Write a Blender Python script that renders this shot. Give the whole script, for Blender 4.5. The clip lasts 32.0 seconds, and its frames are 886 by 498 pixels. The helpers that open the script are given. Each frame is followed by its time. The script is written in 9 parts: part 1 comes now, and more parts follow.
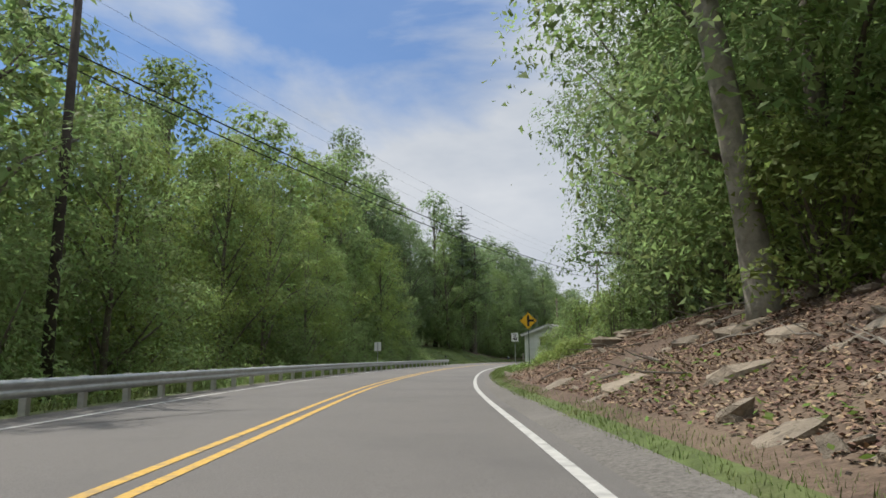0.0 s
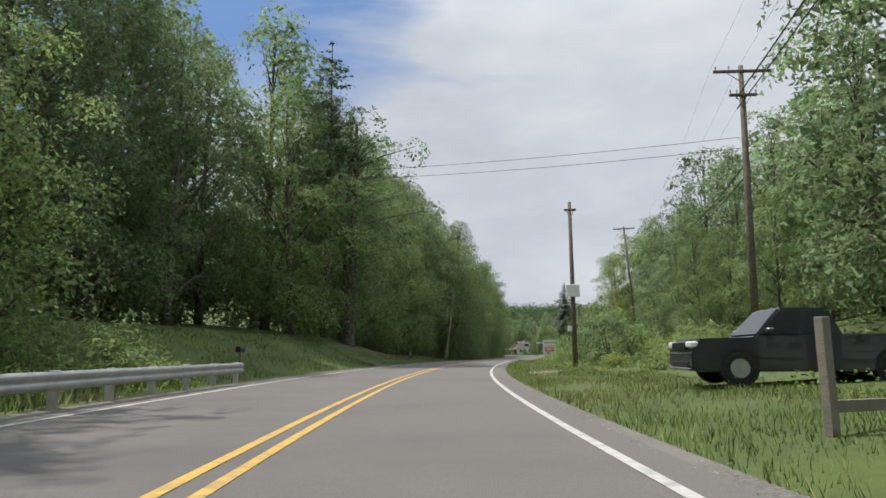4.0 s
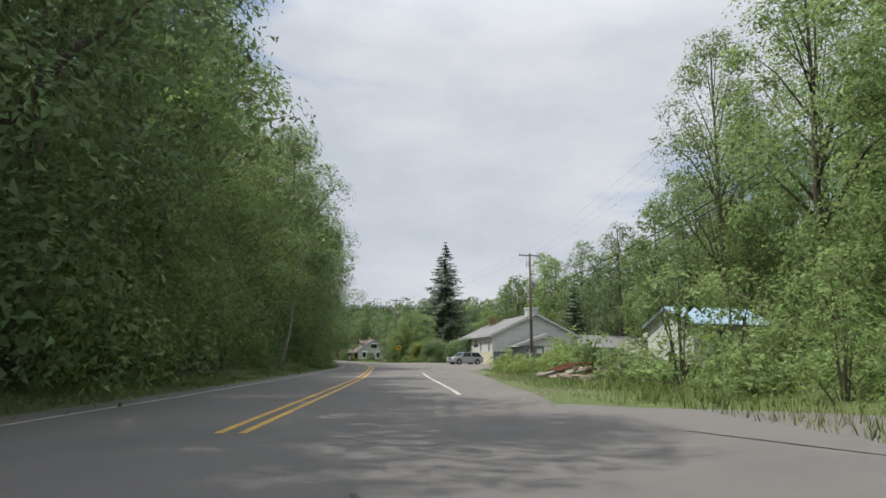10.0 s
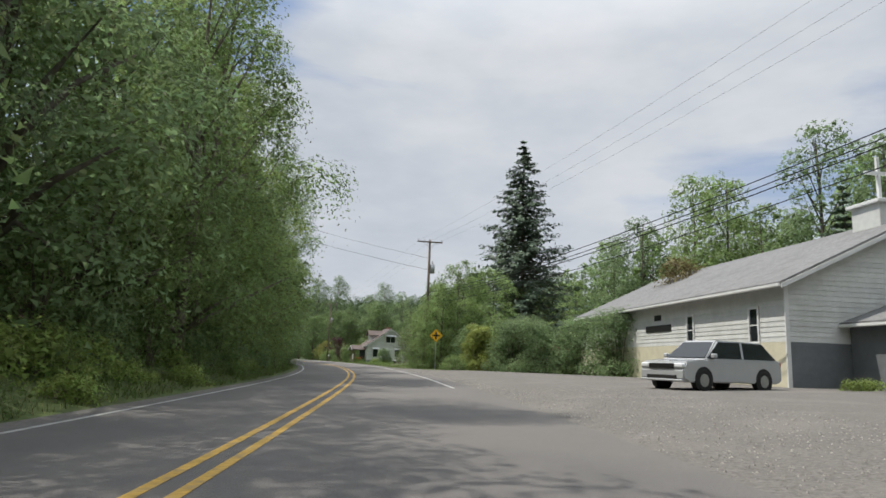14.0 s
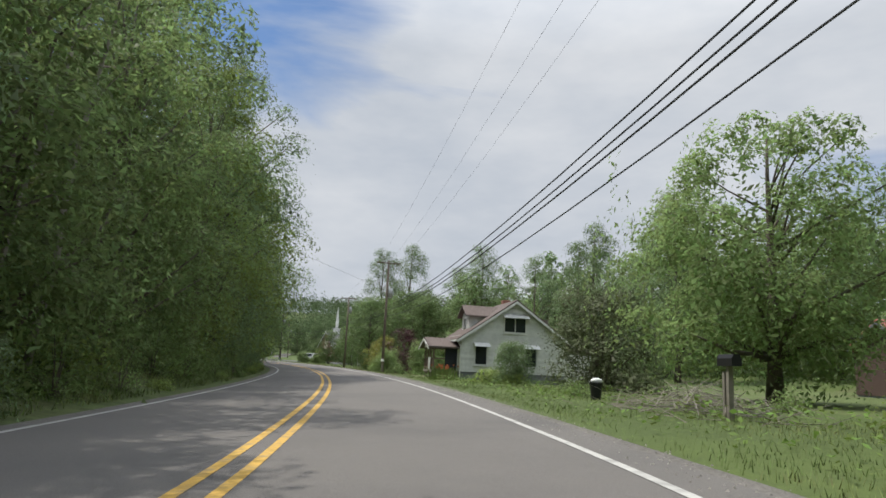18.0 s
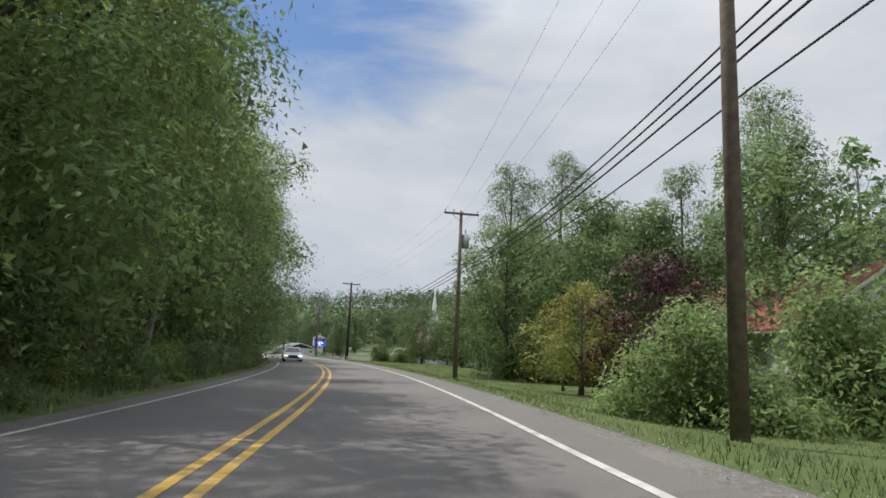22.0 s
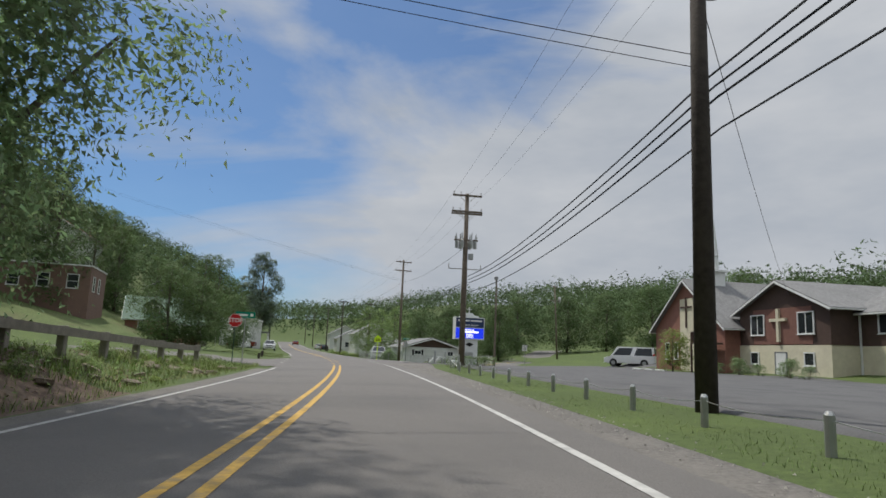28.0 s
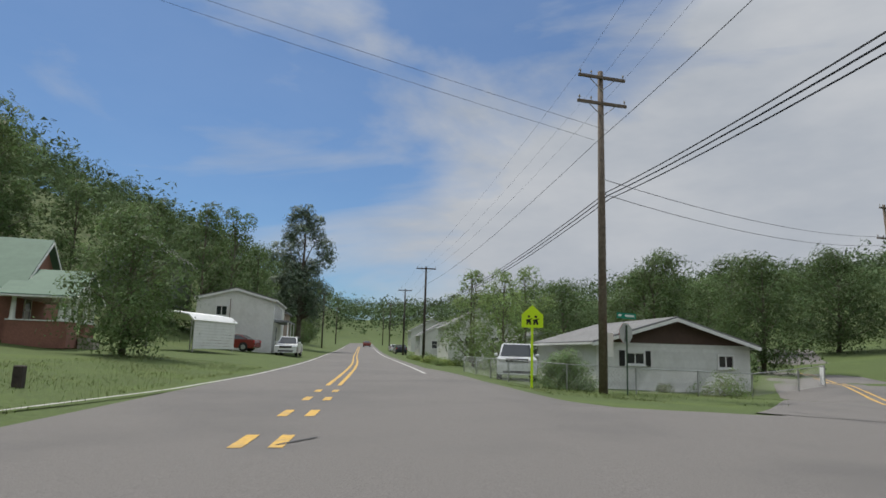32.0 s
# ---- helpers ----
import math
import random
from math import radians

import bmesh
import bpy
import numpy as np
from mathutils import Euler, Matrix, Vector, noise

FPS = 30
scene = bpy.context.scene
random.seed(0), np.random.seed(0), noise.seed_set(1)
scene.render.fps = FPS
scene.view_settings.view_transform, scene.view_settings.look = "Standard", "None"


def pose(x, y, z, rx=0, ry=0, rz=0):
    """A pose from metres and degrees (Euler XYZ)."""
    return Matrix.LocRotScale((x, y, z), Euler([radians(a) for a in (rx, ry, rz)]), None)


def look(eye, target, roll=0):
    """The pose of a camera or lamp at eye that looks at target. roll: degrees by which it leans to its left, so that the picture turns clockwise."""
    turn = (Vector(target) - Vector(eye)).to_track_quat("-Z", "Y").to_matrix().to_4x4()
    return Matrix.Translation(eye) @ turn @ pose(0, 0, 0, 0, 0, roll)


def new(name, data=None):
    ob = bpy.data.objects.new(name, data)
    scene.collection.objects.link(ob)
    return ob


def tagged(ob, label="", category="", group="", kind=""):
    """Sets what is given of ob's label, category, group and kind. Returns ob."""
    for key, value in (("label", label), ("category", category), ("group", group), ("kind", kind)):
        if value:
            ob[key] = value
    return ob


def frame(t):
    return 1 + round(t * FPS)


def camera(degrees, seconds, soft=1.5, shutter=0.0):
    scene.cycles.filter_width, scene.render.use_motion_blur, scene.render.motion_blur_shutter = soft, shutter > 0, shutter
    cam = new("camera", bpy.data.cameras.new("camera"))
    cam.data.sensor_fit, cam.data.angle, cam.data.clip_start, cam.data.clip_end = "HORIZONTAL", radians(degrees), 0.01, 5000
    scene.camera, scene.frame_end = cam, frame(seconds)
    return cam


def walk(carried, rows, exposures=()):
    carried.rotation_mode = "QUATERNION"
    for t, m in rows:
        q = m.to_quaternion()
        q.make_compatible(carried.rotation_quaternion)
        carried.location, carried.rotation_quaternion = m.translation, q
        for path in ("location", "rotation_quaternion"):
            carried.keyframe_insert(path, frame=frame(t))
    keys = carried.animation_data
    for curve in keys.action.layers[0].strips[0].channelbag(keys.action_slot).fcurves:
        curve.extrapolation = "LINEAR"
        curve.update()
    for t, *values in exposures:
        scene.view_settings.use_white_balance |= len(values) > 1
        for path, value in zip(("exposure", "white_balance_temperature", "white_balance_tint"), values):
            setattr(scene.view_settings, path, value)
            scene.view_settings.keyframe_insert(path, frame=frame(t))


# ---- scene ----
cam = camera(68.6, 32.0, soft=1.6)
PATH = [
    (0.0, -0.00, -0.00, 1.00, 99.51, 0.71, 0.00),
    (0.5, -0.34, 8.05, 1.00, 99.39, -0.02, -1.63),
    (1.0, -0.44, 16.22, 1.00, 99.35, -0.35, -3.17),
    (1.5, -0.32, 24.34, 1.00, 99.27, -0.39, -4.64),
    (2.0, 0.04, 32.46, 1.00, 99.26, -0.04, -6.02),
    (2.5, 0.56, 40.85, 1.00, 99.32, 0.40, -7.26),
    (3.0, 1.15, 48.44, 1.00, 99.16, 0.72, -8.40),
    (3.5, 1.97, 56.25, 1.00, 99.07, 0.55, -9.60),
    (5.5, 7.88, 88.11, 1.00, 99.54, 0.54, -15.53),
    (6.0, 10.00, 96.24, 1.00, 99.49, 0.75, -17.11),
    (6.5, 12.19, 104.11, 1.00, 99.44, 1.05, -18.58),
    (7.0, 14.49, 111.93, 1.00, 99.40, 1.20, -19.76),
    (7.5, 16.91, 119.71, 1.00, 99.45, 1.05, -21.00),
    (8.0, 19.40, 127.21, 1.00, 99.51, 0.99, -22.12),
    (8.5, 22.23, 135.01, 1.00, 99.48, 0.79, -23.07),
    (9.0, 25.12, 142.54, 1.00, 99.45, 0.38, -23.94),
    (9.5, 28.01, 150.06, 1.00, 99.53, -0.37, -24.57),
    (10.0, 31.02, 157.54, 1.00, 99.62, -0.95, -25.07),
    (10.5, 33.86, 164.92, 1.00, 99.52, -1.16, -25.31),
    (11.0, 36.71, 172.32, 1.00, 99.53, -1.09, -25.40),
    (11.5, 39.63, 179.97, 1.00, 99.65, -1.05, -25.29),
    (12.0, 42.60, 187.34, 1.00, 99.58, -0.95, -24.97),
    (12.5, 45.32, 194.77, 1.00, 99.42, -0.96, -24.57),
    (13.0, 48.18, 202.70, 1.00, 99.47, -1.10, -23.99),
    (13.5, 50.97, 210.38, 1.00, 99.62, -1.44, -23.44),
    (15.5, 60.70, 241.18, 1.00, 99.81, -3.74, -21.11),
    (16.0, 63.02, 248.76, 1.00, 99.85, -3.59, -20.38),
    (16.5, 65.09, 256.44, 1.00, 99.88, -3.37, -19.53),
    (17.0, 67.10, 263.99, 1.00, 100.08, -2.98, -18.45),
    (17.5, 68.91, 271.45, 1.00, 100.25, -2.83, -17.11),
    (18.0, 70.32, 278.61, 1.00, 100.11, -2.79, -15.68),
    (18.5, 71.63, 285.94, 1.00, 99.97, -2.82, -14.45),
    (19.0, 72.57, 292.68, 1.00, 99.83, -3.01, -13.46),
    (19.5, 73.48, 299.74, 1.00, 99.79, -3.11, -12.44),
    (20.0, 74.30, 306.55, 1.00, 99.85, -3.18, -11.52),
    (20.5, 75.02, 313.51, 1.00, 99.59, -2.96, -10.55),
    (21.0, 75.65, 320.24, 1.00, 99.43, -2.54, -9.55),
    (21.5, 76.15, 327.02, 1.00, 99.44, -2.33, -8.48),
    (22.0, 76.41, 333.57, 1.00, 99.43, -2.44, -7.25),
    (22.5, 76.71, 340.25, 1.00, 99.21, -2.75, -6.04),
    (23.0, 76.80, 346.73, 1.00, 99.20, -2.93, -5.02),
    (23.5, 76.74, 353.26, 1.00, 99.19, -3.00, -4.07),
    (24.0, 76.55, 359.83, 1.00, 99.27, -3.06, -3.12),
    (24.5, 76.43, 366.20, 1.00, 99.25, -3.03, -2.16),
    (25.0, 76.00, 372.56, 1.00, 99.41, -3.09, -1.21),
    (25.5, 75.76, 379.00, 1.00, 99.45, -2.86, -0.11),
    (27.5, 72.20, 404.80, 1.00, 98.85, -2.46, 3.95),
    (28.0, 71.13, 411.41, 1.00, 99.07, -2.37, 4.98),
    (28.5, 69.91, 418.07, 1.00, 99.16, -2.47, 5.92),
    (29.0, 68.61, 424.97, 1.00, 99.11, -2.58, 6.96),
    (29.5, 67.12, 431.80, 1.00, 98.92, -2.69, 7.89),
    (30.0, 65.56, 438.68, 1.00, 98.79, -2.69, 8.83),
    (30.5, 63.92, 445.62, 1.00, 98.83, -2.50, 9.77),
    (31.0, 62.09, 452.54, 1.00, 98.93, -2.10, 10.72),
    (31.5, 60.12, 459.52, 1.00, 99.00, -1.71, 11.66),
    (32.0, 58.07, 466.68, 1.00, 98.92, -1.62, 12.60),
]
walk(cam, [(t, pose(*p)) for t, *p in PATH], ((0.0, 0.36), (9.0, 0.38), (16.0, 0.32), (22.0, 0.34), (25.5, 0.36), (27.5, 0.0), (32.0, -0.04)))

# ---- sky, sun ----
SUN_YAW, SUN_UP = 50.0, 62.0
world = bpy.data.worlds.new("sky")
scene.world = world
world.use_nodes = True
wn, wl = world.node_tree.nodes, world.node_tree.links
wn.clear()


def wnode(kind, **kw):
    n = wn.new(kind)
    for k, v in kw.items():
        if k in n.inputs:
            n.inputs[k].default_value = v
    return n


w_sky = wn.new("ShaderNodeTexSky")
w_sky.sky_type = "NISHITA"
w_sky.sun_disc = False
w_sky.sun_elevation, w_sky.sun_rotation = radians(SUN_UP), radians(-SUN_YAW)
w_sky.air_density, w_sky.dust_density, w_sky.ozone_density = 1.0, 0.6, 2.0
w_co = wn.new("ShaderNodeTexCoord")
w_map = wn.new("ShaderNodeMapping")
w_map.inputs["Scale"].default_value = (1.0, 1.0, 2.6)
w_map.inputs["Rotation"].default_value = (0, 0, radians(20))
w_map.inputs["Location"].default_value = (0.35, 0.1, 0.0)
wl.new(w_co.outputs["Generated"], w_map.inputs["Vector"])
w_big = wnode("ShaderNodeTexNoise", Scale=1.5, Detail=7.0, Roughness=0.55, Distortion=0.5)
wl.new(w_map.outputs[0], w_big.inputs["Vector"])
w_mask = wn.new("ShaderNodeValToRGB")
w_mask.color_ramp.elements[0].position, w_mask.color_ramp.elements[1].position = 0.36, 0.56
w_mask.color_ramp.elements[0].color, w_mask.color_ramp.elements[1].color = (0.16, 0.16, 0.16, 1), (1, 1, 1, 1)
w_dir = wn.new("ShaderNodeVectorMath")
w_dir.operation = "DOT_PRODUCT"
wl.new(w_co.outputs["Generated"], w_dir.inputs[0])
w_dir.inputs[1].default_value = (-math.sin(radians(40)) * math.cos(radians(20)), math.cos(radians(40)) * math.cos(radians(20)), math.sin(radians(20)))
w_open = wn.new("ShaderNodeMapRange")
w_open.interpolation_type = "SMOOTHSTEP"
w_open.inputs[1].default_value, w_open.inputs[2].default_value, w_open.inputs[3].default_value, w_open.inputs[4].default_value = 0.74, 0.985, 0.1, -0.16
wl.new(w_dir.outputs["Value"], w_open.inputs[0])
w_dir2 = wn.new("ShaderNodeVectorMath")
w_dir2.operation = "DOT_PRODUCT"
wl.new(w_co.outputs["Generated"], w_dir2.inputs[0])
w_dir2.inputs[1].default_value = (-math.sin(radians(4)) * math.cos(radians(30)), math.cos(radians(4)) * math.cos(radians(30)), math.sin(radians(30)))
w_gap = wn.new("ShaderNodeMapRange")
w_gap.interpolation_type = "SMOOTHSTEP"
w_gap.inputs[1].default_value, w_gap.inputs[2].default_value, w_gap.inputs[3].default_value, w_gap.inputs[4].default_value = 0.965, 0.999, 0.0, -0.2
wl.new(w_dir2.outputs["Value"], w_gap.inputs[0])
w_sum0 = wn.new("ShaderNodeMath")
w_sum0.operation = "ADD"
wl.new(w_open.outputs[0], w_sum0.inputs[0])
wl.new(w_gap.outputs[0], w_sum0.inputs[1])
w_sum = wn.new("ShaderNodeMath")
w_sum.operation = "ADD"
wl.new(w_big.outputs["Fac"], w_sum.inputs[0])
wl.new(w_sum0.outputs[0], w_sum.inputs[1])
wl.new(w_sum.outputs[0], w_mask.inputs[0])
w_fine = wnode("ShaderNodeTexNoise", Scale=2.6, Detail=5.0, Roughness=0.6)
wl.new(w_map.outputs[0], w_fine.inputs["Vector"])
w_cloud = wn.new("ShaderNodeValToRGB")
w_cloud.color_ramp.elements[0].position, w_cloud.color_ramp.elements[1].position = 0.3, 0.7
w_cloud.color_ramp.elements[0].color, w_cloud.color_ramp.elements[1].color = (3.9, 4.3, 4.9, 1), (5.6, 5.8, 6.1, 1)
wl.new(w_fine.outputs["Fac"], w_cloud.inputs[0])
w_mix = wn.new("ShaderNodeMix")
w_mix.data_type = "RGBA"
wl.new(w_mask.outputs[0], w_mix.inputs[0])
w_tint = wn.new("ShaderNodeMix")
w_tint.data_type, w_tint.blend_type = "RGBA", "MULTIPLY"
w_tint.inputs[0].default_value, w_tint.inputs[7].default_value = 1.0, (0.42, 0.68, 0.92, 1)
wl.new(w_sky.outputs[0], w_tint.inputs[6])
wl.new(w_tint.outputs[2], w_mix.inputs[6])
# an overcast sky is brighter overhead than at the horizon
w_sep = wn.new("ShaderNodeSeparateXYZ")
wl.new(w_co.outputs["Generated"], w_sep.inputs[0])
w_lift = wn.new("ShaderNodeMapRange")
w_lift.inputs[1].default_value, w_lift.inputs[2].default_value, w_lift.inputs[3].default_value, w_lift.inputs[4].default_value = 0.45, 1.0, 1.0, 2.6
wl.new(w_sep.outputs["Z"], w_lift.inputs[0])
w_white = wn.new("ShaderNodeVectorMath")
w_white.operation = "SCALE"
wl.new(w_cloud.outputs[0], w_white.inputs[0])
wl.new(w_lift.outputs[0], w_white.inputs["Scale"])
wl.new(w_white.outputs[0], w_mix.inputs[7])
w_bg = wnode("ShaderNodeBackground", Strength=0.1)
wl.new(w_mix.outputs[2], w_bg.inputs["Color"])
w_out = wn.new("ShaderNodeOutputWorld")
wl.new(w_bg.outputs[0], w_out.inputs[0])

sun = new("sun", bpy.data.lights.new("sun", "SUN"))
sun.data.energy, sun.data.angle, sun.data.color = 3.3, radians(0.6), (1.0, 0.95, 0.86)
sun.matrix_world = look((0, 0, 200), (0, 0, 0)) if SUN_UP > 89 else look(
    (-math.sin(radians(SUN_YAW)) * math.cos(radians(SUN_UP)), math.cos(radians(SUN_YAW)) * math.cos(radians(SUN_UP)), math.sin(radians(SUN_UP))), (0, 0, 0))
scene.view_settings.exposure = 0.3

# ---- the road's line: s metres along it, d metres to its right ----
ROAD = [
    (-5.6, -48.1), (-3.4, -24.1), (-2.6, -0.1), (-2.7, 23.9), (-1.1, 47.8), (2.3, 71.6),
    (7.4, 95.0), (14.2, 118.1), (22.1, 140.7), (30.7, 163.1), (39.6, 185.4), (48.3, 207.8),
    (56.2, 230.5), (63.1, 253.4), (68.5, 276.8), (72.5, 300.5), (74.8, 324.3), (75.5, 348.3),
    (74.6, 372.3), (72.2, 396.2), (68.3, 419.8), (63.1, 443.3), (56.8, 466.4), (45.5, 500.6),
    (33.2, 534.4), (21.0, 568.4), (9.0, 602.2), (-3.1, 636.1), (-15.1, 670.1), (-27.3, 704.0),
    (-39.3, 737.9),
]


def spline(points, step=1.0):
    """Points a step apart on the smooth line through the given ones."""
    P = np.array(points, float)
    P = np.vstack([2 * P[0] - P[1], P, 2 * P[-1] - P[-2]])
    fine = []
    for i in range(1, len(P) - 2):
        a, b, c, e = P[i - 1:i + 3]
        for u in np.linspace(0, 1, 40, endpoint=False):
            fine.append(0.5 * (2 * b + (c - a) * u + (2 * a - 5 * b + 4 * c - e) * u * u + (3 * b - a - 3 * c + e) * u ** 3))
    fine.append(P[-2])
    fine = np.array(fine)
    run = np.r_[0, np.cumsum(np.linalg.norm(np.diff(fine, axis=0), axis=1))]
    at = np.arange(0, run[-1], step)
    return np.stack([np.interp(at, run, fine[:, k]) for k in range(P.shape[1])], 1)


LINE = spline(ROAD)
S0 = -48.0
S_END = S0 + len(LINE) - 2
_dir = np.gradient(LINE, axis=0)
_dir = np.stack([np.convolve(np.pad(_dir[:, k], 5, mode="edge"), np.ones(11) / 11, "valid") for k in (0, 1)], 1)
_dir /= np.linalg.norm(_dir, axis=1)[:, None]


def on_line(s):
    """The road's middle and its direction at s, also past its ends."""
    k = s - S0
    i = int(min(max(math.floor(k), 0), len(LINE) - 2))
    f = min(max(k - i, 0.0), 1.0)
    p, q = LINE[i] * (1 - f) + LINE[i + 1] * f, _dir[i] * (1 - f) + _dir[i + 1] * f
    return p + q * (k - i - f), q


def grade(s):
    """The road climbs a little past the crossing."""
    a = max(0.0, s - 505.0)
    return 0.00008 * a * a if a < 120 else 1.152 + 0.0192 * (a - 120)


BANK_S = (-50, 110, 135, 180, 215, 270, 390, 450, 480, 560)
BANK = (-0.012, -0.015, 0.0, 0.022, 0.022, 0.034, 0.034, 0.03, 0.02, 0.0)


def bank(s, d):
    """The road leans into its bends: the height that this gives at d."""
    a = min(max(d, -8.0), 8.0) - 1.7
    return float(np.interp(s, BANK_S, BANK)) * a * float(np.interp(abs(d), (8, 40), (1, 0)))


def W(s, d, z=0.0):
    p, q = on_line(s)
    return Vector((p[0] + q[1] * d, p[1] - q[0] * d, z + grade(s) + bank(s, d)))


def yaw_at(s):
    q = on_line(s)[1]
    return math.degrees(math.atan2(-q[0], q[1]))


# heights of the ground beside the road: s, then z at the distances
LEFT_D = (3.9, 5.0, 6.0, 8.0, 11.0, 18.0, 35.0, 80.0, 200.0)
LEFT_Z = [
    (-50, 0, 0, -0.3, -1.2, -2.4, -4, -3, 6, 40), (60, 0, 0, -0.3, -1.0, -2.0, -3.5, -2, 8, 40), (80, 0, 0, -0.1, -0.3, -0.5, -0.5, 1, 12, 45),
    (92, 0, 0, 0.2, 0.9, 1.9, 2.6, 4, 16, 50), (122, 0, 0, 0.3, 1.3, 2.4, 3.2, 5, 16, 50), (138, 0, 0, 0.12, 0.55, 1.2, 1.9, 4, 16, 50), (160, 0, 0, 0.1, 0.45, 1.0, 1.9, 4, 16, 50), (195, 0, 0, 0.05, 0.3, 0.8, 2, 5, 18, 50),
    (225, 0, 0.05, 0.3, 1.0, 2.2, 5.0, 11, 26, 55), (400, 0, 0.05, 0.3, 1.0, 2.2, 5.0, 11, 26, 55),
    (432, 0, 0.05, 0.6, 1.3, 1.6, 2.2, 4, 16, 50), (456, 0, 0, 0.1, 0.5, 0.7, 1.0, 2, 12, 50), (484, 0, 0, 0.1, 0.3, 0.5, 0.7, 4.0, 30, 80), (530, 0, 0, 0.1, 0.28, 0.5, 0.8, 7, 38, 90), (590, 0, 0, 0.1, 0.3, 0.6, 1.2, 8, 33, 80), (800, 0, 0, 0.05, 0.2, 0.4, 0.9, 10, 40, 80)]
RIGHT_D = (3.9, 4.6, 5.5, 7.0, 10.0, 18.0, 35.0, 80.0, 200.0)
RIGHT_Z = [
    (-50, 0, 0.05, 0.3, 1.0, 2.6, 6.0, 12, 30, 60), (14, 0, 0.05, 0.3, 0.9, 2.3, 5.0, 11, 28, 60), (30, 0, 0, 0.22, 0.7, 1.7, 3.0, 7, 24, 55),
    (46, 0, 0, 0.08, 0.35, 1.0, 1.8, 4, 20, 50), (57, 0, 0, 0.05, 0.3, 0.5, 0.8, 2, 18, 50), (84, 0, 0, 0.03, 0.15, 0.3, 0.8, 3, 20, 50), (126, 0, 0, 0, 0.1, 0.35, 1.4, 6, 22, 50),
    (148, 0, 0, 0, 0.02, 0.05, 0.4, 2.5, 15, 45), (176, 0, 0, 0, 0.02, 0.2, 1.5, 4, 15, 45), (190, 0, 0, 0, 0.05, 0.15, 0.6, 2, 10, 40), (205, 0, 0, 0, 0.05, 0.12, 0.3, 0.7, 7, 40), (270, 0, 0, 0, 0.05, 0.12, 0.3, 0.6, 7, 40),
    (300, 0, 0, 0, 0, 0.1, 0.2, 0.6, 9, 40), (340, 0, 0, -0.03, -0.1, -0.2, -0.3, 0.6, 9, 38), (360, 0, 0, -0.1, -0.35, -0.45, -0.5, 0.5, 9, 37), (385, 0, 0, -0.12, -0.45, -0.55, -0.6, 0.2, 8, 36), (398, 0, 0, -0.03, -0.1, -0.25, -0.5, -0.2, 6, 35),
    (415, 0, 0, 0, 0, -0.05, -0.1, 0, 3.5, 30), (470, 0, 0, 0, 0, 0, 0, 0.15, 6.5, 15), (490, 0, -0.02, -0.06, -0.12, -0.25, -0.3, 0.1, 6.5, 15), (505, 0, -0.08, -0.2, -0.4, -0.55, -0.65, 0, 6, 16), (530, 0, -0.08, -0.2, -0.4, -0.55, -0.65, 0, 5, 20), (800, 0, 0, 0, 0, 0, 0, 0.5, 5, 28)]
LZ, RZ = np.array(LEFT_Z, float), np.array(RIGHT_Z, float)


def ground_z(s, d):
    """The ground's height at s, d."""
    D, T = (LEFT_D, LZ) if d < 0 else (RIGHT_D, RZ)
    a = abs(d)
    if a <= D[0]:
        return 0.0
    z = float(np.interp(a, D, [np.interp(s, T[:, 0], T[:, k + 1]) for k in range(len(D))]))
    rough = min(1.0, max(0.0, (a - 10) / 10)) if z > 0.3 or z < -0.3 else 0.03 * min(1.0, max(0.0, (a - 10) / 10))
    return z + rough * 0.5 * noise.noise((s * 0.11, d * 0.11, 3.0)) + min(1, max(0, (a - 60) / 80)) * 6 * noise.noise((s * 0.012, d * 0.012, 9.0))


def G(s, d, up=0.0):
    """The place on the ground at s, d."""
    return W(s, d, ground_z(s, d) + up)


def G_many(s, d, up=0.0):
    """Places on the ground for arrays of s and d near the road."""
    s, d = np.asarray(s, float), np.asarray(d, float)
    k = s - S0
    i = np.clip(k.astype(int), 0, len(LINE) - 2)
    f = (k - i)[:, None]
    p, q = LINE[i] * (1 - f) + LINE[i + 1] * f, _dir[i] * (1 - f) + _dir[i + 1] * f
    a, z = np.abs(d), np.zeros(len(s))
    for D, T, m in ((LEFT_D, LZ, d < 0), (RIGHT_D, RZ, d >= 0)):
        D = np.array(D)
        tab = np.stack([np.interp(s[m], T[:, 0], T[:, j + 1]) for j in range(len(D))], 1)
        j = np.clip(np.searchsorted(D, a[m]) - 1, 0, len(D) - 2)
        u = np.clip((a[m] - D[j]) / (D[j + 1] - D[j]), 0, 1)
        r = np.arange(len(j))
        z[m] = tab[r, j] * (1 - u) + tab[r, j + 1] * u
    a0 = np.maximum(0, s - 505.0)
    z += np.where(a0 < 120, 0.00008 * a0 * a0, 1.152 + 0.0192 * (a0 - 120))
    z += np.interp(s, BANK_S, BANK) * (np.clip(d, -8, 8) - 1.7) * np.interp(a, (8, 40), (1, 0))
    return np.stack([p[:, 0] + q[:, 1] * d, p[:, 1] - q[:, 0] * d, z + up], 1)


# ---- materials ----
MATS = {}


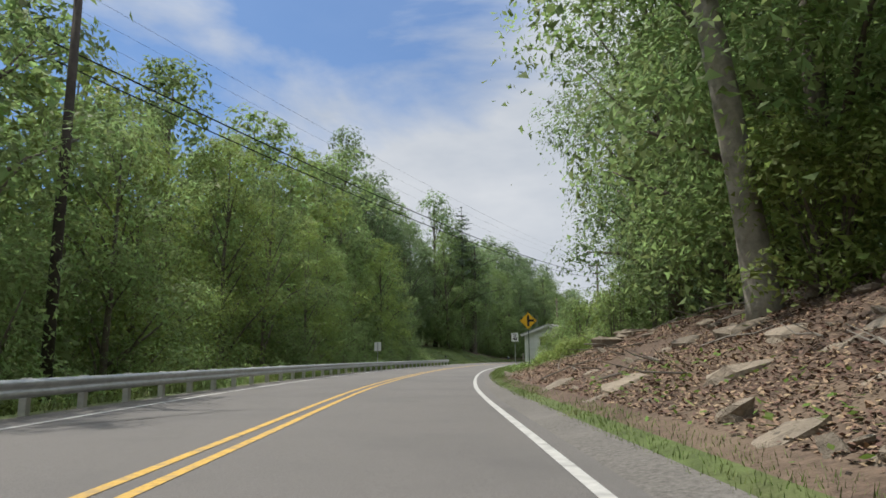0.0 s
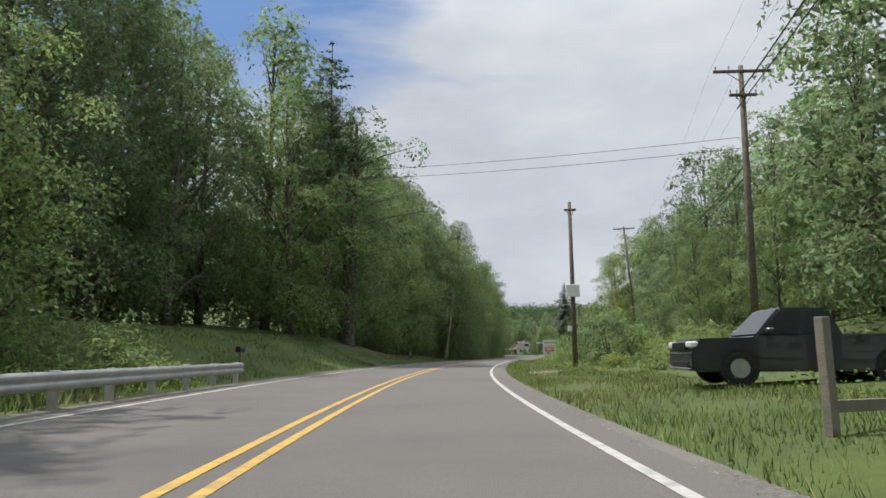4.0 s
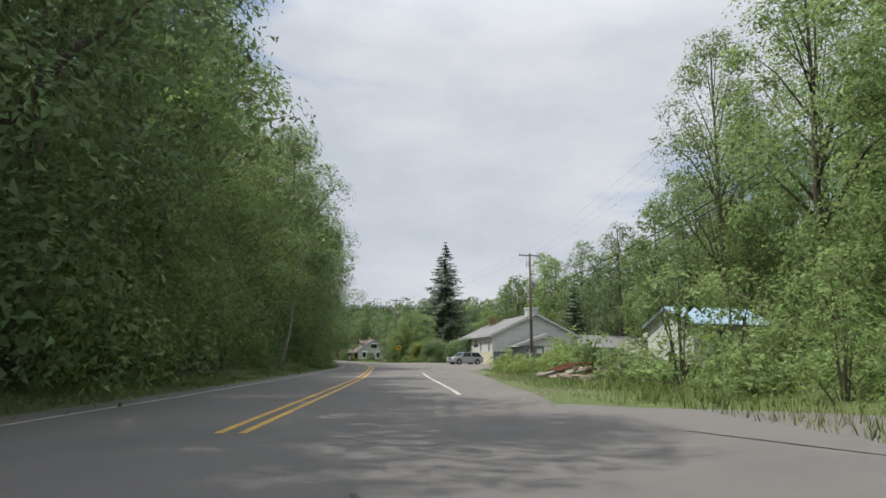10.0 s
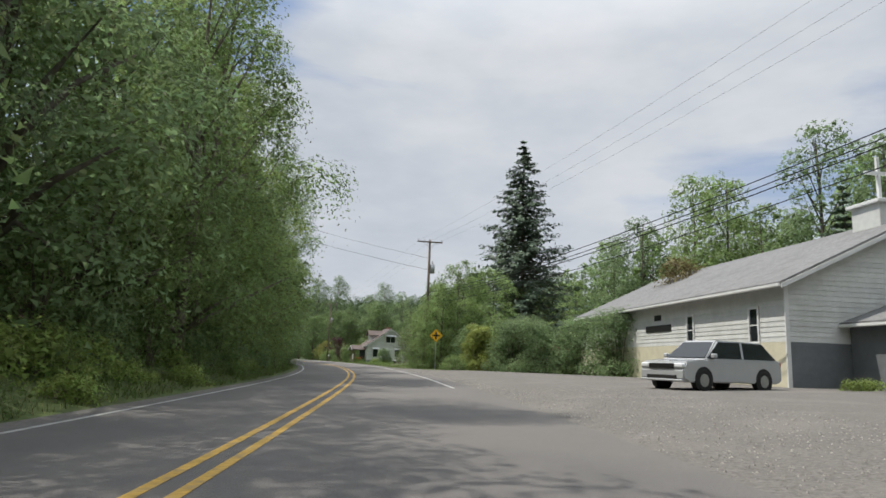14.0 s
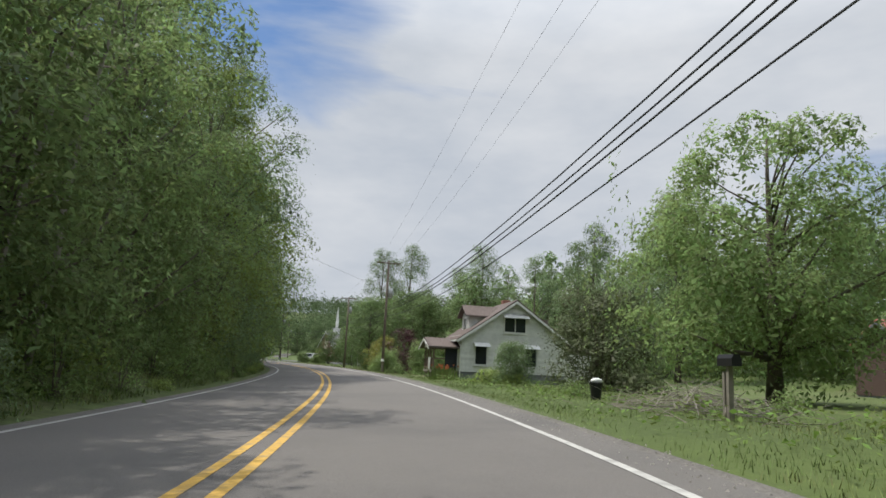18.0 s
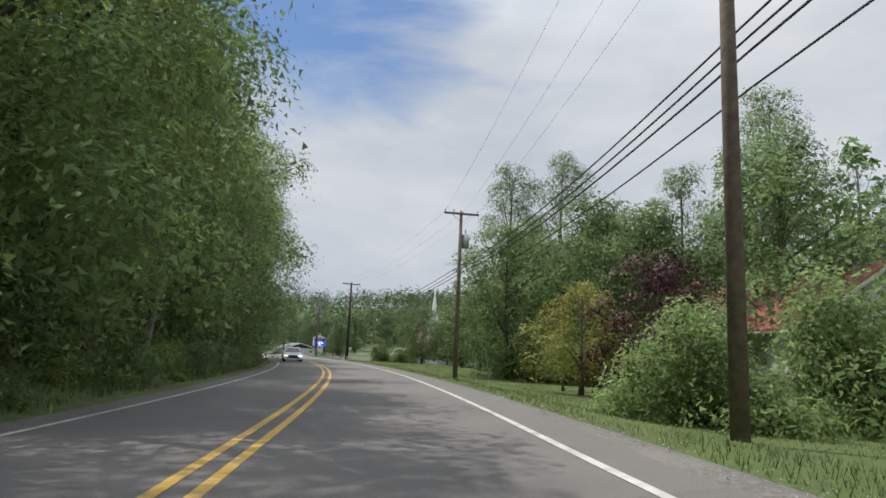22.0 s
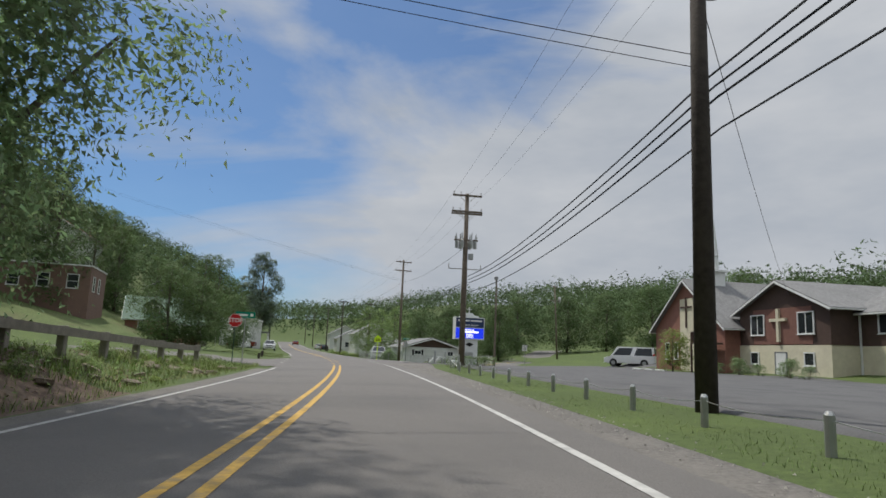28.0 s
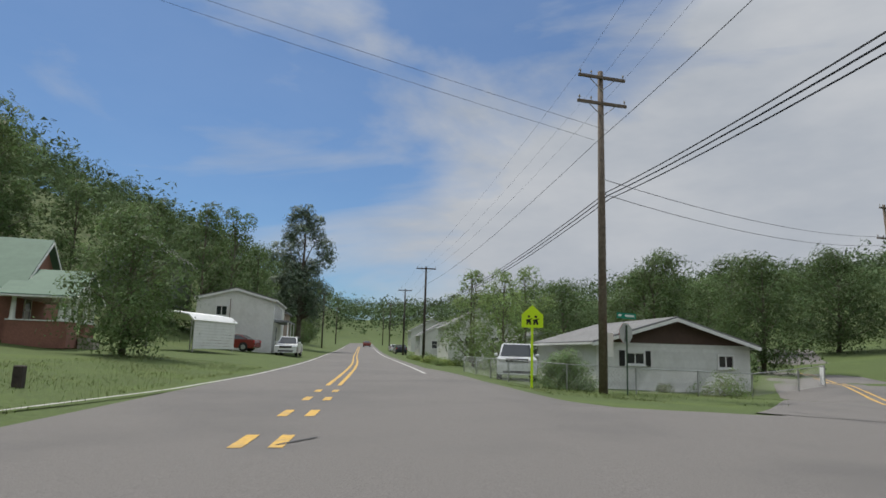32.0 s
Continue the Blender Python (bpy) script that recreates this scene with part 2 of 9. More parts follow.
def mat(name, color, rough=0.8, metal=0.0, vary=0.12, scale=6.0, bump=0.0, bump_scale=40.0, second=None, second_scale=1.2, second_amount=0.5,
        island=0.0, per_object=0.0, translucent=0.0, specular=0.3, emit=0.0):
    """A surface: base colour with grain and broad patches, optional relief, optional change from piece to piece."""
    if name in MATS:
        return MATS[name]
    m = bpy.data.materials.new(name)
    m.use_nodes = True
    nt = m.node_tree
    n, l = nt.nodes, nt.links
    b = n["Principled BSDF"]
    b.inputs["Roughness"].default_value, b.inputs["Metallic"].default_value = rough, metal
    b.inputs["Specular IOR Level"].default_value = specular
    co = n.new("ShaderNodeTexCoord")

    def noise_node(sc, detail=4.0):
        k = n.new("ShaderNodeTexNoise")
        k.inputs["Scale"].default_value, k.inputs["Detail"].default_value, k.inputs["Roughness"].default_value = sc, detail, 0.6
        l.new(co.outputs["Object"], k.inputs["Vector"])
        return k
    grain = noise_node(scale)
    base = n.new("ShaderNodeMix")
    base.data_type = "RGBA"
    lo, hi = [max(0.0, c * (1 - vary)) for c in color], [min(1.0, c * (1 + vary)) for c in color]
    base.inputs[6].default_value, base.inputs[7].default_value = (*lo, 1), (*hi, 1)
    spread = n.new("ShaderNodeMapRange")
    spread.inputs[1].default_value, spread.inputs[2].default_value = 0.3, 0.7
    l.new(grain.outputs["Fac"], spread.inputs[0])
    l.new(spread.outputs[0], base.inputs[0])
    out = base.outputs[2]
    if second:
        k = noise_node(second_scale, 6.0)
        r = n.new("ShaderNodeMapRange")
        r.inputs[1].default_value, r.inputs[2].default_value, r.inputs[4].default_value = 0.48, 0.66, second_amount
        l.new(k.outputs["Fac"], r.inputs[0])
        mx = n.new("ShaderNodeMix")
        mx.data_type = "RGBA"
        l.new(r.outputs[0], mx.inputs[0])
        l.new(out, mx.inputs[6])
        mx.inputs[7].default_value = (*second, 1)
        out = mx.outputs[2]
    if island or per_object:
        hsv = n.new("ShaderNodeHueSaturation")
        total = None
        for amount, kind, sock in ((island, "ShaderNodeNewGeometry", "Random Per Island"), (per_object, "ShaderNodeObjectInfo", "Random")):
            if not amount:
                continue
            src = n.new(kind)
            r = n.new("ShaderNodeMapRange")
            r.inputs[3].default_value, r.inputs[4].default_value = 1 - amount, 1 + amount
            l.new(src.outputs[sock], r.inputs[0])
            if total is None:
                total = r.outputs[0]
            else:
                mul = n.new("ShaderNodeMath")
                mul.operation = "MULTIPLY"
                l.new(total, mul.inputs[0])
                l.new(r.outputs[0], mul.inputs[1])
                total = mul.outputs[0]
        l.new(total, hsv.inputs["Value"])
        if island:
            src = n.new("ShaderNodeNewGeometry")
            r = n.new("ShaderNodeMapRange")
            r.inputs[3].default_value, r.inputs[4].default_value = 0.5 - island * 0.05, 0.5 + island * 0.05
            l.new(src.outputs["Random Per Island"], r.inputs[0])
            l.new(r.outputs[0], hsv.inputs["Hue"])
        l.new(out, hsv.inputs["Color"])
        out = hsv.outputs[0]
    l.new(out, b.inputs["Base Color"])
    if bump:
        k = noise_node(bump_scale, 3.0)
        bp = n.new("ShaderNodeBump")
        bp.inputs["Strength"].default_value, bp.inputs["Distance"].default_value = bump, 0.03
        l.new(k.outputs["Fac"], bp.inputs["Height"])
        l.new(bp.outputs[0], b.inputs["Normal"])
    if translucent:
        tr = n.new("ShaderNodeBsdfTranslucent")
        l.new(out, tr.inputs["Color"])
        mx = n.new("ShaderNodeMixShader")
        mx.inputs[0].default_value = translucent
        l.new(b.outputs[0], mx.inputs[1])
        l.new(tr.outputs[0], mx.inputs[2])
        l.new(mx.outputs[0], n["Material Output"].inputs[0])
    if emit:
        l.new(out, b.inputs["Emission Color"])
        b.inputs["Emission Strength"].default_value = emit
    MATS[name] = m
    return m


asphalt = mat("asphalt", (0.152, 0.143, 0.136), 0.9, vary=0.3, scale=70, bump=0.45, bump_scale=100, second=(0.118, 0.113, 0.11), second_scale=0.22, second_amount=0.8)
lot_asphalt = mat("lot asphalt", (0.105, 0.104, 0.106), 0.9, vary=0.25, scale=30, bump=0.3, second=(0.065, 0.066, 0.07), second_scale=0.45, second_amount=0.8)
gravel = mat("gravel", (0.15, 0.14, 0.129), 0.95, vary=0.35, scale=18, bump=1.0, bump_scale=22, second=(0.2, 0.187, 0.17), second_scale=0.5, second_amount=0.7)
yellow_paint = mat("yellow paint", (0.53, 0.33, 0.075), 0.75, vary=0.2, scale=14, second=(0.24, 0.2, 0.14), second_scale=4.0, second_amount=0.65)
white_paint = mat("white road paint", (0.46, 0.455, 0.435), 0.75, vary=0.14, scale=14, second=(0.24, 0.235, 0.23), second_scale=3.5, second_amount=0.75)
soil = mat("ground cover", (0.09, 0.12, 0.04), 0.95, vary=0.35, scale=3.0, bump=0.8, bump_scale=9, second=(0.09, 0.08, 0.04), second_scale=0.25, second_amount=0.6)
lawn = mat("lawn", (0.07, 0.099, 0.03), 0.95, vary=0.25, scale=8.0, bump=0.6, bump_scale=30, second=(0.098, 0.136, 0.034), second_scale=0.3, second_amount=0.6)
leaf_litter = mat("leaf litter", (0.115, 0.08, 0.06), 0.95, vary=0.4, scale=9.0, bump=1.0, bump_scale=14, second=(0.19, 0.145, 0.1), second_scale=0.5, second_amount=0.6)
rock = mat("rock", (0.24, 0.2, 0.155), 0.9, vary=0.3, scale=4.0, bump=0.9, bump_scale=8, second=(0.13, 0.11, 0.085), second_scale=1.0, per_object=0.25)
bark = mat("bark", (0.12, 0.1, 0.08), 0.95, vary=0.35, scale=5.0, bump=1.0, bump_scale=12, second=(0.2, 0.19, 0.16), second_scale=1.5, per_object=0.25)
pale_bark = mat("pale bark", (0.27, 0.25, 0.21), 0.95, vary=0.3, scale=5.0, bump=0.8, bump_scale=10, second=(0.14, 0.13, 0.1), second_scale=1.5)
leaves = mat("leaves", (0.21, 0.285, 0.108), 0.6, vary=0.25, scale=0.35, island=0.4, per_object=0.22, translucent=0.6, specular=0.25)
leaves_light = mat("light leaves", (0.25, 0.32, 0.09), 0.6, vary=0.25, scale=0.5, island=0.35, per_object=0.15, translucent=0.5, specular=0.25)
leaves_dark = mat("dark leaves", (0.19, 0.26, 0.125), 0.6, vary=0.25, scale=0.35, island=0.4, per_object=0.2, translucent=0.6, specular=0.25)
needles = mat("needles", (0.12, 0.165, 0.11), 0.6, vary=0.25, scale=0.6, island=0.35, per_object=0.1, translucent=0.1)
leaves_mid = mat("mid green leaves", (0.145, 0.205, 0.08), 0.6, vary=0.25, scale=0.35, island=0.4, per_object=0.2, translucent=0.5, specular=0.25)
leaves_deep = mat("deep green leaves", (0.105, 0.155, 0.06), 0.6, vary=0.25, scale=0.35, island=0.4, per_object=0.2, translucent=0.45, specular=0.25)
far_leaves = mat("far foliage", (0.09, 0.13, 0.062), 0.9, vary=0.3, scale=0.08, island=0.3, translucent=0.2, specular=0.1)

verge_blade = mat("verge grass blades", (0.125, 0.18, 0.045), 0.6, vary=0.25, scale=0.5, second=(0.33, 0.3, 0.14), second_scale=0.4, second_amount=0.6, island=0.35, translucent=0.35)
grass_blade = mat("grass blades", (0.115, 0.165, 0.045), 0.6, vary=0.25, scale=0.5, second=(0.27, 0.25, 0.11), second_scale=0.35, second_amount=0.5, island=0.35, translucent=0.3)
# ---- mesh helpers ----
def link(name, bm, material, parent=None, smooth=False):
    me = bpy.data.meshes.new(name)
    bm.to_mesh(me)
    bm.free()
    for p in me.polygons:
        p.use_smooth = smooth
    for m in material if isinstance(material, (list, tuple)) else (material,):
        me.materials.append(m)
    ob = new(name, me)
    ob.parent = parent
    return ob


def part(name, bm, material, parent, label="", smooth=False):
    ob = link(name, bm, material, parent, smooth)
    return tagged(ob, label) if label else ob


def thing(name, m, label, category, group="", kind=""):
    ob = new(name)
    ob.empty_display_size = 0.2
    ob.matrix_world = m
    return tagged(ob, label, category, group, kind)


def stand(s, d, turn=0.0, up=0.0):
    """A pose on the ground at s, d; its x points to the road's right and its y along the road, then turned."""
    p = G(s, d, up)
    return pose(p.x, p.y, p.z, 0, 0, yaw_at(s) + turn)


def box(bm, x0, y0, z0, x1, y1, z1, bevel=0.0):
    r = bmesh.ops.create_cube(bm, size=1.0, matrix=Matrix.Translation(((x0 + x1) / 2, (y0 + y1) / 2, (z0 + z1) / 2)) @ Matrix.Diagonal((abs(x1 - x0), abs(y1 - y0), abs(z1 - z0), 1)))
    if bevel:
        bmesh.ops.bevel(bm, geom=list({e for v in r["verts"] for e in v.link_edges}), offset=bevel, segments=1, affect="EDGES")
    return bm


def boxes(*rows, bevel=0.0):
    bm = bmesh.new()
    for r in rows:
        box(bm, *r, bevel=bevel)
    return bm


def tube(bm, pts, radii, sides=8, caps=True):
    rings = []
    pts = [Vector(p) for p in pts]
    for i, p in enumerate(pts):
        t = (pts[min(i + 1, len(pts) - 1)] - pts[max(i - 1, 0)]).normalized()
        a = t.orthogonal().normalized() if abs(t.z) < 0.9 else (Vector((1, 0, 0)) - t * t.x).normalized()
        b = t.cross(a)
        rings.append([bm.verts.new(p + float(radii[i]) * (a * math.cos(2 * math.pi * k / sides) + b * math.sin(2 * math.pi * k / sides))) for k in range(sides)])
    for r, q in zip(rings, rings[1:]):
        for k in range(sides):
            bm.faces.new((r[k], r[(k + 1) % sides], q[(k + 1) % sides], q[k]))
    if caps:
        bm.faces.new(rings[0][::-1])
        bm.faces.new(rings[-1])
    return bm


def prism(bm, outline, axis, a, b):
    """An outline in a plane across an axis (0, 1, 2), drawn out from a to b along it."""
    def put(p, k):
        v = list(p)
        v.insert(axis, k)
        return bm.verts.new(v)
    lo, hi = [put(p, a) for p in outline], [put(p, b) for p in outline]
    n = len(outline)
    for i in range(n):
        bm.faces.new((lo[i], lo[(i + 1) % n], hi[(i + 1) % n], hi[i]))
    bm.faces.new(lo[::-1])
    bm.faces.new(hi)
    bmesh.ops.recalc_face_normals(bm, faces=bm.faces[:])
    return bm


def quads(name, verts, material, per=4):
    """A mesh of loose faces, per corners each, from an array of corners."""
    nrm = None
    if isinstance(verts, tuple):
        verts, nrm = verts
    n = len(verts) // per
    me = bpy.data.meshes.new(name)
    me.vertices.add(n * per)
    me.vertices.foreach_set("co", np.ascontiguousarray(verts, dtype=np.float32).ravel())
    me.loops.add(n * per)
    me.loops.foreach_set("vertex_index", np.arange(n * per, dtype=np.int32))
    me.polygons.add(n)
    me.polygons.foreach_set("loop_start", np.arange(0, n * per, per, dtype=np.int32))
    me.polygons.foreach_set("loop_total", np.full(n, per, dtype=np.int32))
    me.materials.append(material)
    me.update()
    if nrm is not None:
        me.normals_split_custom_set_from_vertices(np.repeat(nrm, per, axis=0).tolist())
    return me


def leaf_quads(at, out, size, rng, fold=0.75, shade=None):
    """Pointed leaf shapes at the places, facing more or less along out."""
    n = len(at)
    out = out / (np.linalg.norm(out, axis=1)[:, None] + 1e-9)
    nrm = out + rng.normal(0, 0.34, (n, 3))
    nrm /= np.linalg.norm(nrm, axis=1)[:, None] + 1e-9
    side = np.cross(nrm, rng.normal(0, 1, (n, 3)))
    side /= np.linalg.norm(side, axis=1)[:, None] + 1e-9
    along = np.cross(nrm, side)
    sz = (size * rng.uniform(0.6, 1.35, n))[:, None]
    w = rng.uniform(0.38, fold, n)[:, None]
    shade = out if shade is None else shade / (np.linalg.norm(shade, axis=1)[:, None] + 1e-9)
    soft = nrm * 0.4 + shade
    soft /= np.linalg.norm(soft, axis=1)[:, None] + 1e-9
    return np.stack([at - along * sz * 0.5, at + side * sz * w * 0.5, at + along * sz * 0.55, at - side * sz * w * 0.5], 1).reshape(-1, 3), soft


def blob_leaves(blobs, per, size, rng, flat=0.7, spray=7):
    """Leaves in sprays on the outsides of clumps (x, y, z, radius), a few larger ones deep inside."""
    at, out, shade = [], [], []
    for x, y, z, r in blobs:
        k = max(10, int(per * r * r))
        m = max(4, k // spray)
        v = rng.normal(0, 1, (m, 3))
        v[:, 2] += 0.5
        v /= np.linalg.norm(v, axis=1)[:, None]
        c = v * r * (1.06 - 0.42 * rng.random((m, 1)) ** 1.6) * (1, 1, flat)
        i = rng.integers(0, m, k)
        n = v[i] * 0.85 + (0, 0, 0.42)
        n /= np.linalg.norm(n, axis=1)[:, None]
        j = rng.normal(0, 0.17 * r + 0.05, (k, 3))
        j -= 0.8 * n * (j * n).sum(1)[:, None]
        p = c[i] + j
        p[:, 2] -= 0.6 * (j * j).sum(1) / (0.2 * r + 0.06)
        at.append(np.array((x, y, z)) + p)
        out.append(n)
        shade.append(v[i] + (0, 0, 0.3))
    return leaf_quads(np.vstack(at), np.vstack(out), size, rng, 0.85, np.vstack(shade))


def crown_mesh(name, blobs, per, size, rng, leafmat, flat=0.7, spray=7, fill=0.14):
    """A crown of clumps: sprays of small leaves all over them, and larger ones deeper inside."""
    q, soft = blob_leaves(blobs, per, size, rng, flat, spray)
    if fill:
        inner = [(x, y, z, r * 0.68) for x, y, z, r in blobs]
        q2, soft2 = blob_leaves(inner, per * fill / 0.46, size * 1.6, rng, flat, 3)
        q, soft = np.vstack([q, q2]), np.vstack([soft, soft2])
    q = q.reshape(-1, 4, 3)
    q = np.stack([q[:, 0], q[:, 1], q[:, 2] * 0.7 + q[:, 3] * 0.3], 1).reshape(-1, 3)
    return quads(name, (q, soft), leafmat, 3)


def limbs(bm, rng, height, r0, ends, lean=0.04, start=0.25, sides=8):
    """A trunk that bends a little and limbs from it to the given ends."""
    pts, k = [], 7
    off = np.cumsum(rng.normal(0, lean * height / k, (k + 1, 2)), 0)
    off -= off[0]
    for i in range(k + 1):
        pts.append((off[i, 0], off[i, 1], height * i / k))
    rad = [r0 * (1.25 if i == 0 else 1.0) * (1 - 0.86 * i / k) for i in range(k + 1)]
    tube(bm, pts, rad, sides)
    for e in ends:
        e = np.array(e)
        zf = min(max((e[2] - 0.22 * height) / height, start), 0.92)
        i = zf * k
        j = int(i)
        a = np.array(pts[j]) * (1 - i + j) + np.array(pts[min(j + 1, k)]) * (i - j)
        ra = np.interp(zf, [0, 1], [r0, r0 * 0.14]) * 0.55
        mid = a * 0.45 + e * 0.55 + np.array((0, 0, 0.08 * height * rng.uniform(-0.3, 0.6)))
        tube(bm, [a, mid, e], [ra, ra * 0.6, ra * 0.22], 5)


def broad_tree(name, seed, height, spread, leafmat, r0, base=0.3, n=46, per=34, size=0.34, barkmat=None, blob=(1.0, 1.9), top=1.0, lean=0.035):
    """Two meshes for a broad-leaved tree: trunk with limbs, and a crown of clumps with gaps."""
    rng = np.random.default_rng(seed)
    blobs = []
    for i in range(n):
        u = (i + 0.5) / n
        z = base + (1 - base) * u
        prof = math.sin(math.pi * min(1, max(0.06, (u * 0.86 + 0.12)))) ** 0.55 * (1 - 0.25 * u * top)
        a = i * 2.39996 + rng.normal(0, 0.5)
        rr = spread * prof * rng.uniform(0.35, 1.05)
        b = rng.uniform(*blob) * (1 - 0.35 * u)
        blobs.append((rr * math.cos(a), rr * math.sin(a), z * height - b * 0.4, b))
    bm = bmesh.new()
    ends = [b[:3] for b in blobs if rng.random() < 0.45]
    limbs(bm, rng, height * 0.93, r0, ends, lean, base * 0.8)
    tm = bpy.data.meshes.new(name + " trunk")
    bm.to_mesh(tm)
    bm.free()
    tm.materials.append(barkmat or bark)
    for p in tm.polygons:
        p.use_smooth = True
    return tm, crown_mesh(name + " crown", blobs, per * 2, size, rng, leafmat, 0.62)


def bush_mesh(name, seed, height, spread, leafmat, n=16, per=60, size=0.2, blob=(0.45, 0.8)):
    rng = np.random.default_rng(seed)
    blobs = []
    for i in range(n):
        a, u = i * 2.39996, rng.random()
        rr = spread * math.sqrt(rng.random()) * (1 - 0.5 * u)
        b = rng.uniform(*blob)
        blobs.append((rr * math.cos(a), rr * math.sin(a), max(0.25, u * height - b * 0.5), b))
    bm = bmesh.new()
    for b in blobs:
        if rng.random() < 0.6:
            tube(bm, [(b[0] * 0.15, b[1] * 0.15, -0.1), (b[0] * 0.5, b[1] * 0.5, b[2] * 0.6), b[:3]], [0.035, 0.025, 0.01], 4)
    tm = bpy.data.meshes.new(name + " stems")
    bm.to_mesh(tm)
    bm.free()
    tm.materials.append(bark)
    return tm, crown_mesh(name + " foliage", blobs, per * 2, size, rng, leafmat, 0.85)


def conifer(name, seed, height, spread, leafmat, r0, base=0.08, tiers=26, droop=0.25, size=0.34, gaps=0.0):
    """A spruce or pine: whorls of boughs that get shorter upwards, needles along every bough."""
    rng = np.random.default_rng(seed)
    bm = bmesh.new()
    tube(bm, [(0, 0, -0.2), (0.05, 0, height * 0.5), (0, 0.04, height)], [r0, r0 * 0.6, 0.03], 8)
    at, out = [], []
    for i in range(tiers):
        u = base + (1 - base) * (i / (tiers - 1)) ** 0.95
        z = height * u
        ln = spread * (1 - u) ** 0.8 * rng.uniform(0.85, 1.1) + 0.15
        for k in range(7 if u < 0.8 else 5):
            if rng.random() < gaps:
                continue
            a = 2 * math.pi * (k + rng.uniform(-0.3, 0.3)) / 7 + i
            L = ln * rng.uniform(0.75, 1.15)
            e = np.array((math.cos(a) * L, math.sin(a) * L, z - droop * L + 0.12 * L))
            mid = np.array((math.cos(a) * L * 0.5, math.sin(a) * L * 0.5, z - droop * L * 0.65))
            tube(bm, [(0, 0, z), mid, e], [0.045, 0.03, 0.01], 4)
            cnt = max(6, int(L * 26))
            f = rng.uniform(0.15, 1.0, cnt)[:, None]
            p = np.where(f < 0.5, np.array((0, 0, z)) + (mid - (0, 0, z)) * f * 2, mid + (e - mid) * (f - 0.5) * 2)
            p = p + rng.normal(0, 0.1 + 0.05 * L, (cnt, 3)) * (1, 1, 0.4) - np.array((0, 0, 0.06))
            at.append(p)
            out.append(np.tile((math.cos(a) * 0.4, math.sin(a) * 0.4, 0.9), (cnt, 1)))
    tm = bpy.data.meshes.new(name + " trunk")
    bm.to_mesh(tm)
    bm.free()
    tm.materials.append(bark)
    return tm, quads(name + " foliage", leaf_quads(np.vstack(at), np.vstack(out), size, rng, 0.6), leafmat)


def plant(kind, meshes, m, label, category, group="", scale=1.0, parts=("trunk", "crown")):
    t = thing(kind, m @ Matrix.Scale(scale, 4), label, category, group)
    for nm, me in zip(parts, meshes):
        o = new(nm, me)
        o.parent = t
    return t
# ---- ground, road, markings ----
def ribbon(name, s0, s1, cols, material, step=1.5, zfun=None, smooth=True):
    """A sheet along the road from s0 to s1; cols: distances d, or a function of s that gives them."""
    n = max(2, int((s1 - s0) / step) + 1)
    verts, faces = [], []
    for i in range(n):
        s = s0 + (s1 - s0) * i / (n - 1)
        ds = cols(s) if callable(cols) else cols
        for d in ds:
            verts.append(W(s, d, zfun(s, d)))
    k = len(ds)
    for i in range(n - 1):
        for j in range(k - 1):
            a = i * k + j
            faces.append((a, a + 1, a + k + 1, a + k))
    me = bpy.data.meshes.new(name)
    me.from_pydata(verts, [], faces)
    me.materials.append(material)
    for p in me.polygons:
        p.use_smooth = smooth
    return new(name, me)


def far_z(s, d):
    a = abs(d)
    if a <= 200:
        return ground_z(s, d) - (0.06 if a < 4.4 else 0.0) + min(450.0, max(0.0, s - 800)) * 0.05
    return ground_z(s, math.copysign(200, d)) + (a - 200) * 0.03 + min(450.0, max(0.0, s - 800)) * 0.05


def build_ground():
    near = [3.6, 4.3, 5, 5.6, 6.3, 7.2, 8.2, 9.4, 11, 13, 15.5, 18.5, 22, 27, 34, 43, 55, 70, 90, 115, 145, 175, 200]
    cols = [-d for d in near[::-1]] + [-1.8, 0, 1.8] + near
    out = [320, 600, 1200, 2600]
    verts, faces = [], []
    ss = [-900, -400, -150] + list(np.arange(-48, 560, 2.5)) + list(np.arange(560, 700, 10)) + [760, 900, 1200, 1800, 3000]
    mean = math.radians(-3)
    side = Vector((math.cos(mean), math.sin(mean), 0))
    for s in ss:
        row = [W(s, d, far_z(s, d)) for d in cols]
        lo, hi = row[0], row[-1]
        row = [lo - side * (o - 200) + Vector((0, 0, (min(o, 640) - 200) * 0.03)) for o in out[::-1]] + row + [hi + side * (o - 200) + Vector((0, 0, (min(o, 640) - 200) * 0.03)) for o in out]
        verts += row
    k = len(cols) + 2 * len(out)
    for i in range(len(ss) - 1):
        for j in range(k - 1):
            a = i * k + j
            faces.append((a, a + 1, a + k + 1, a + k))
    me = bpy.data.meshes.new("ground")
    me.from_pydata(verts, [], faces)
    for m in (soil, lawn, leaf_litter):
        me.materials.append(m)
    zone = {0: soil, 1: lawn, 2: leaf_litter}
    ds = [-9999] * len(out) + cols + [9999] * len(out)
    idx = []
    for i in range(len(ss) - 1):
        for j in range(k - 1):
            s, d = (ss[i] + ss[i + 1]) / 2, (ds[j] + ds[j + 1]) / 2
            idx.append(surface_kind(s, d))
    me.polygons.foreach_set("material_index", idx)
    for p in me.polygons:
        p.use_smooth = True
    return tagged(new("ground", me), "grassy and wooded ground beside the road", "ground", kind="structure")


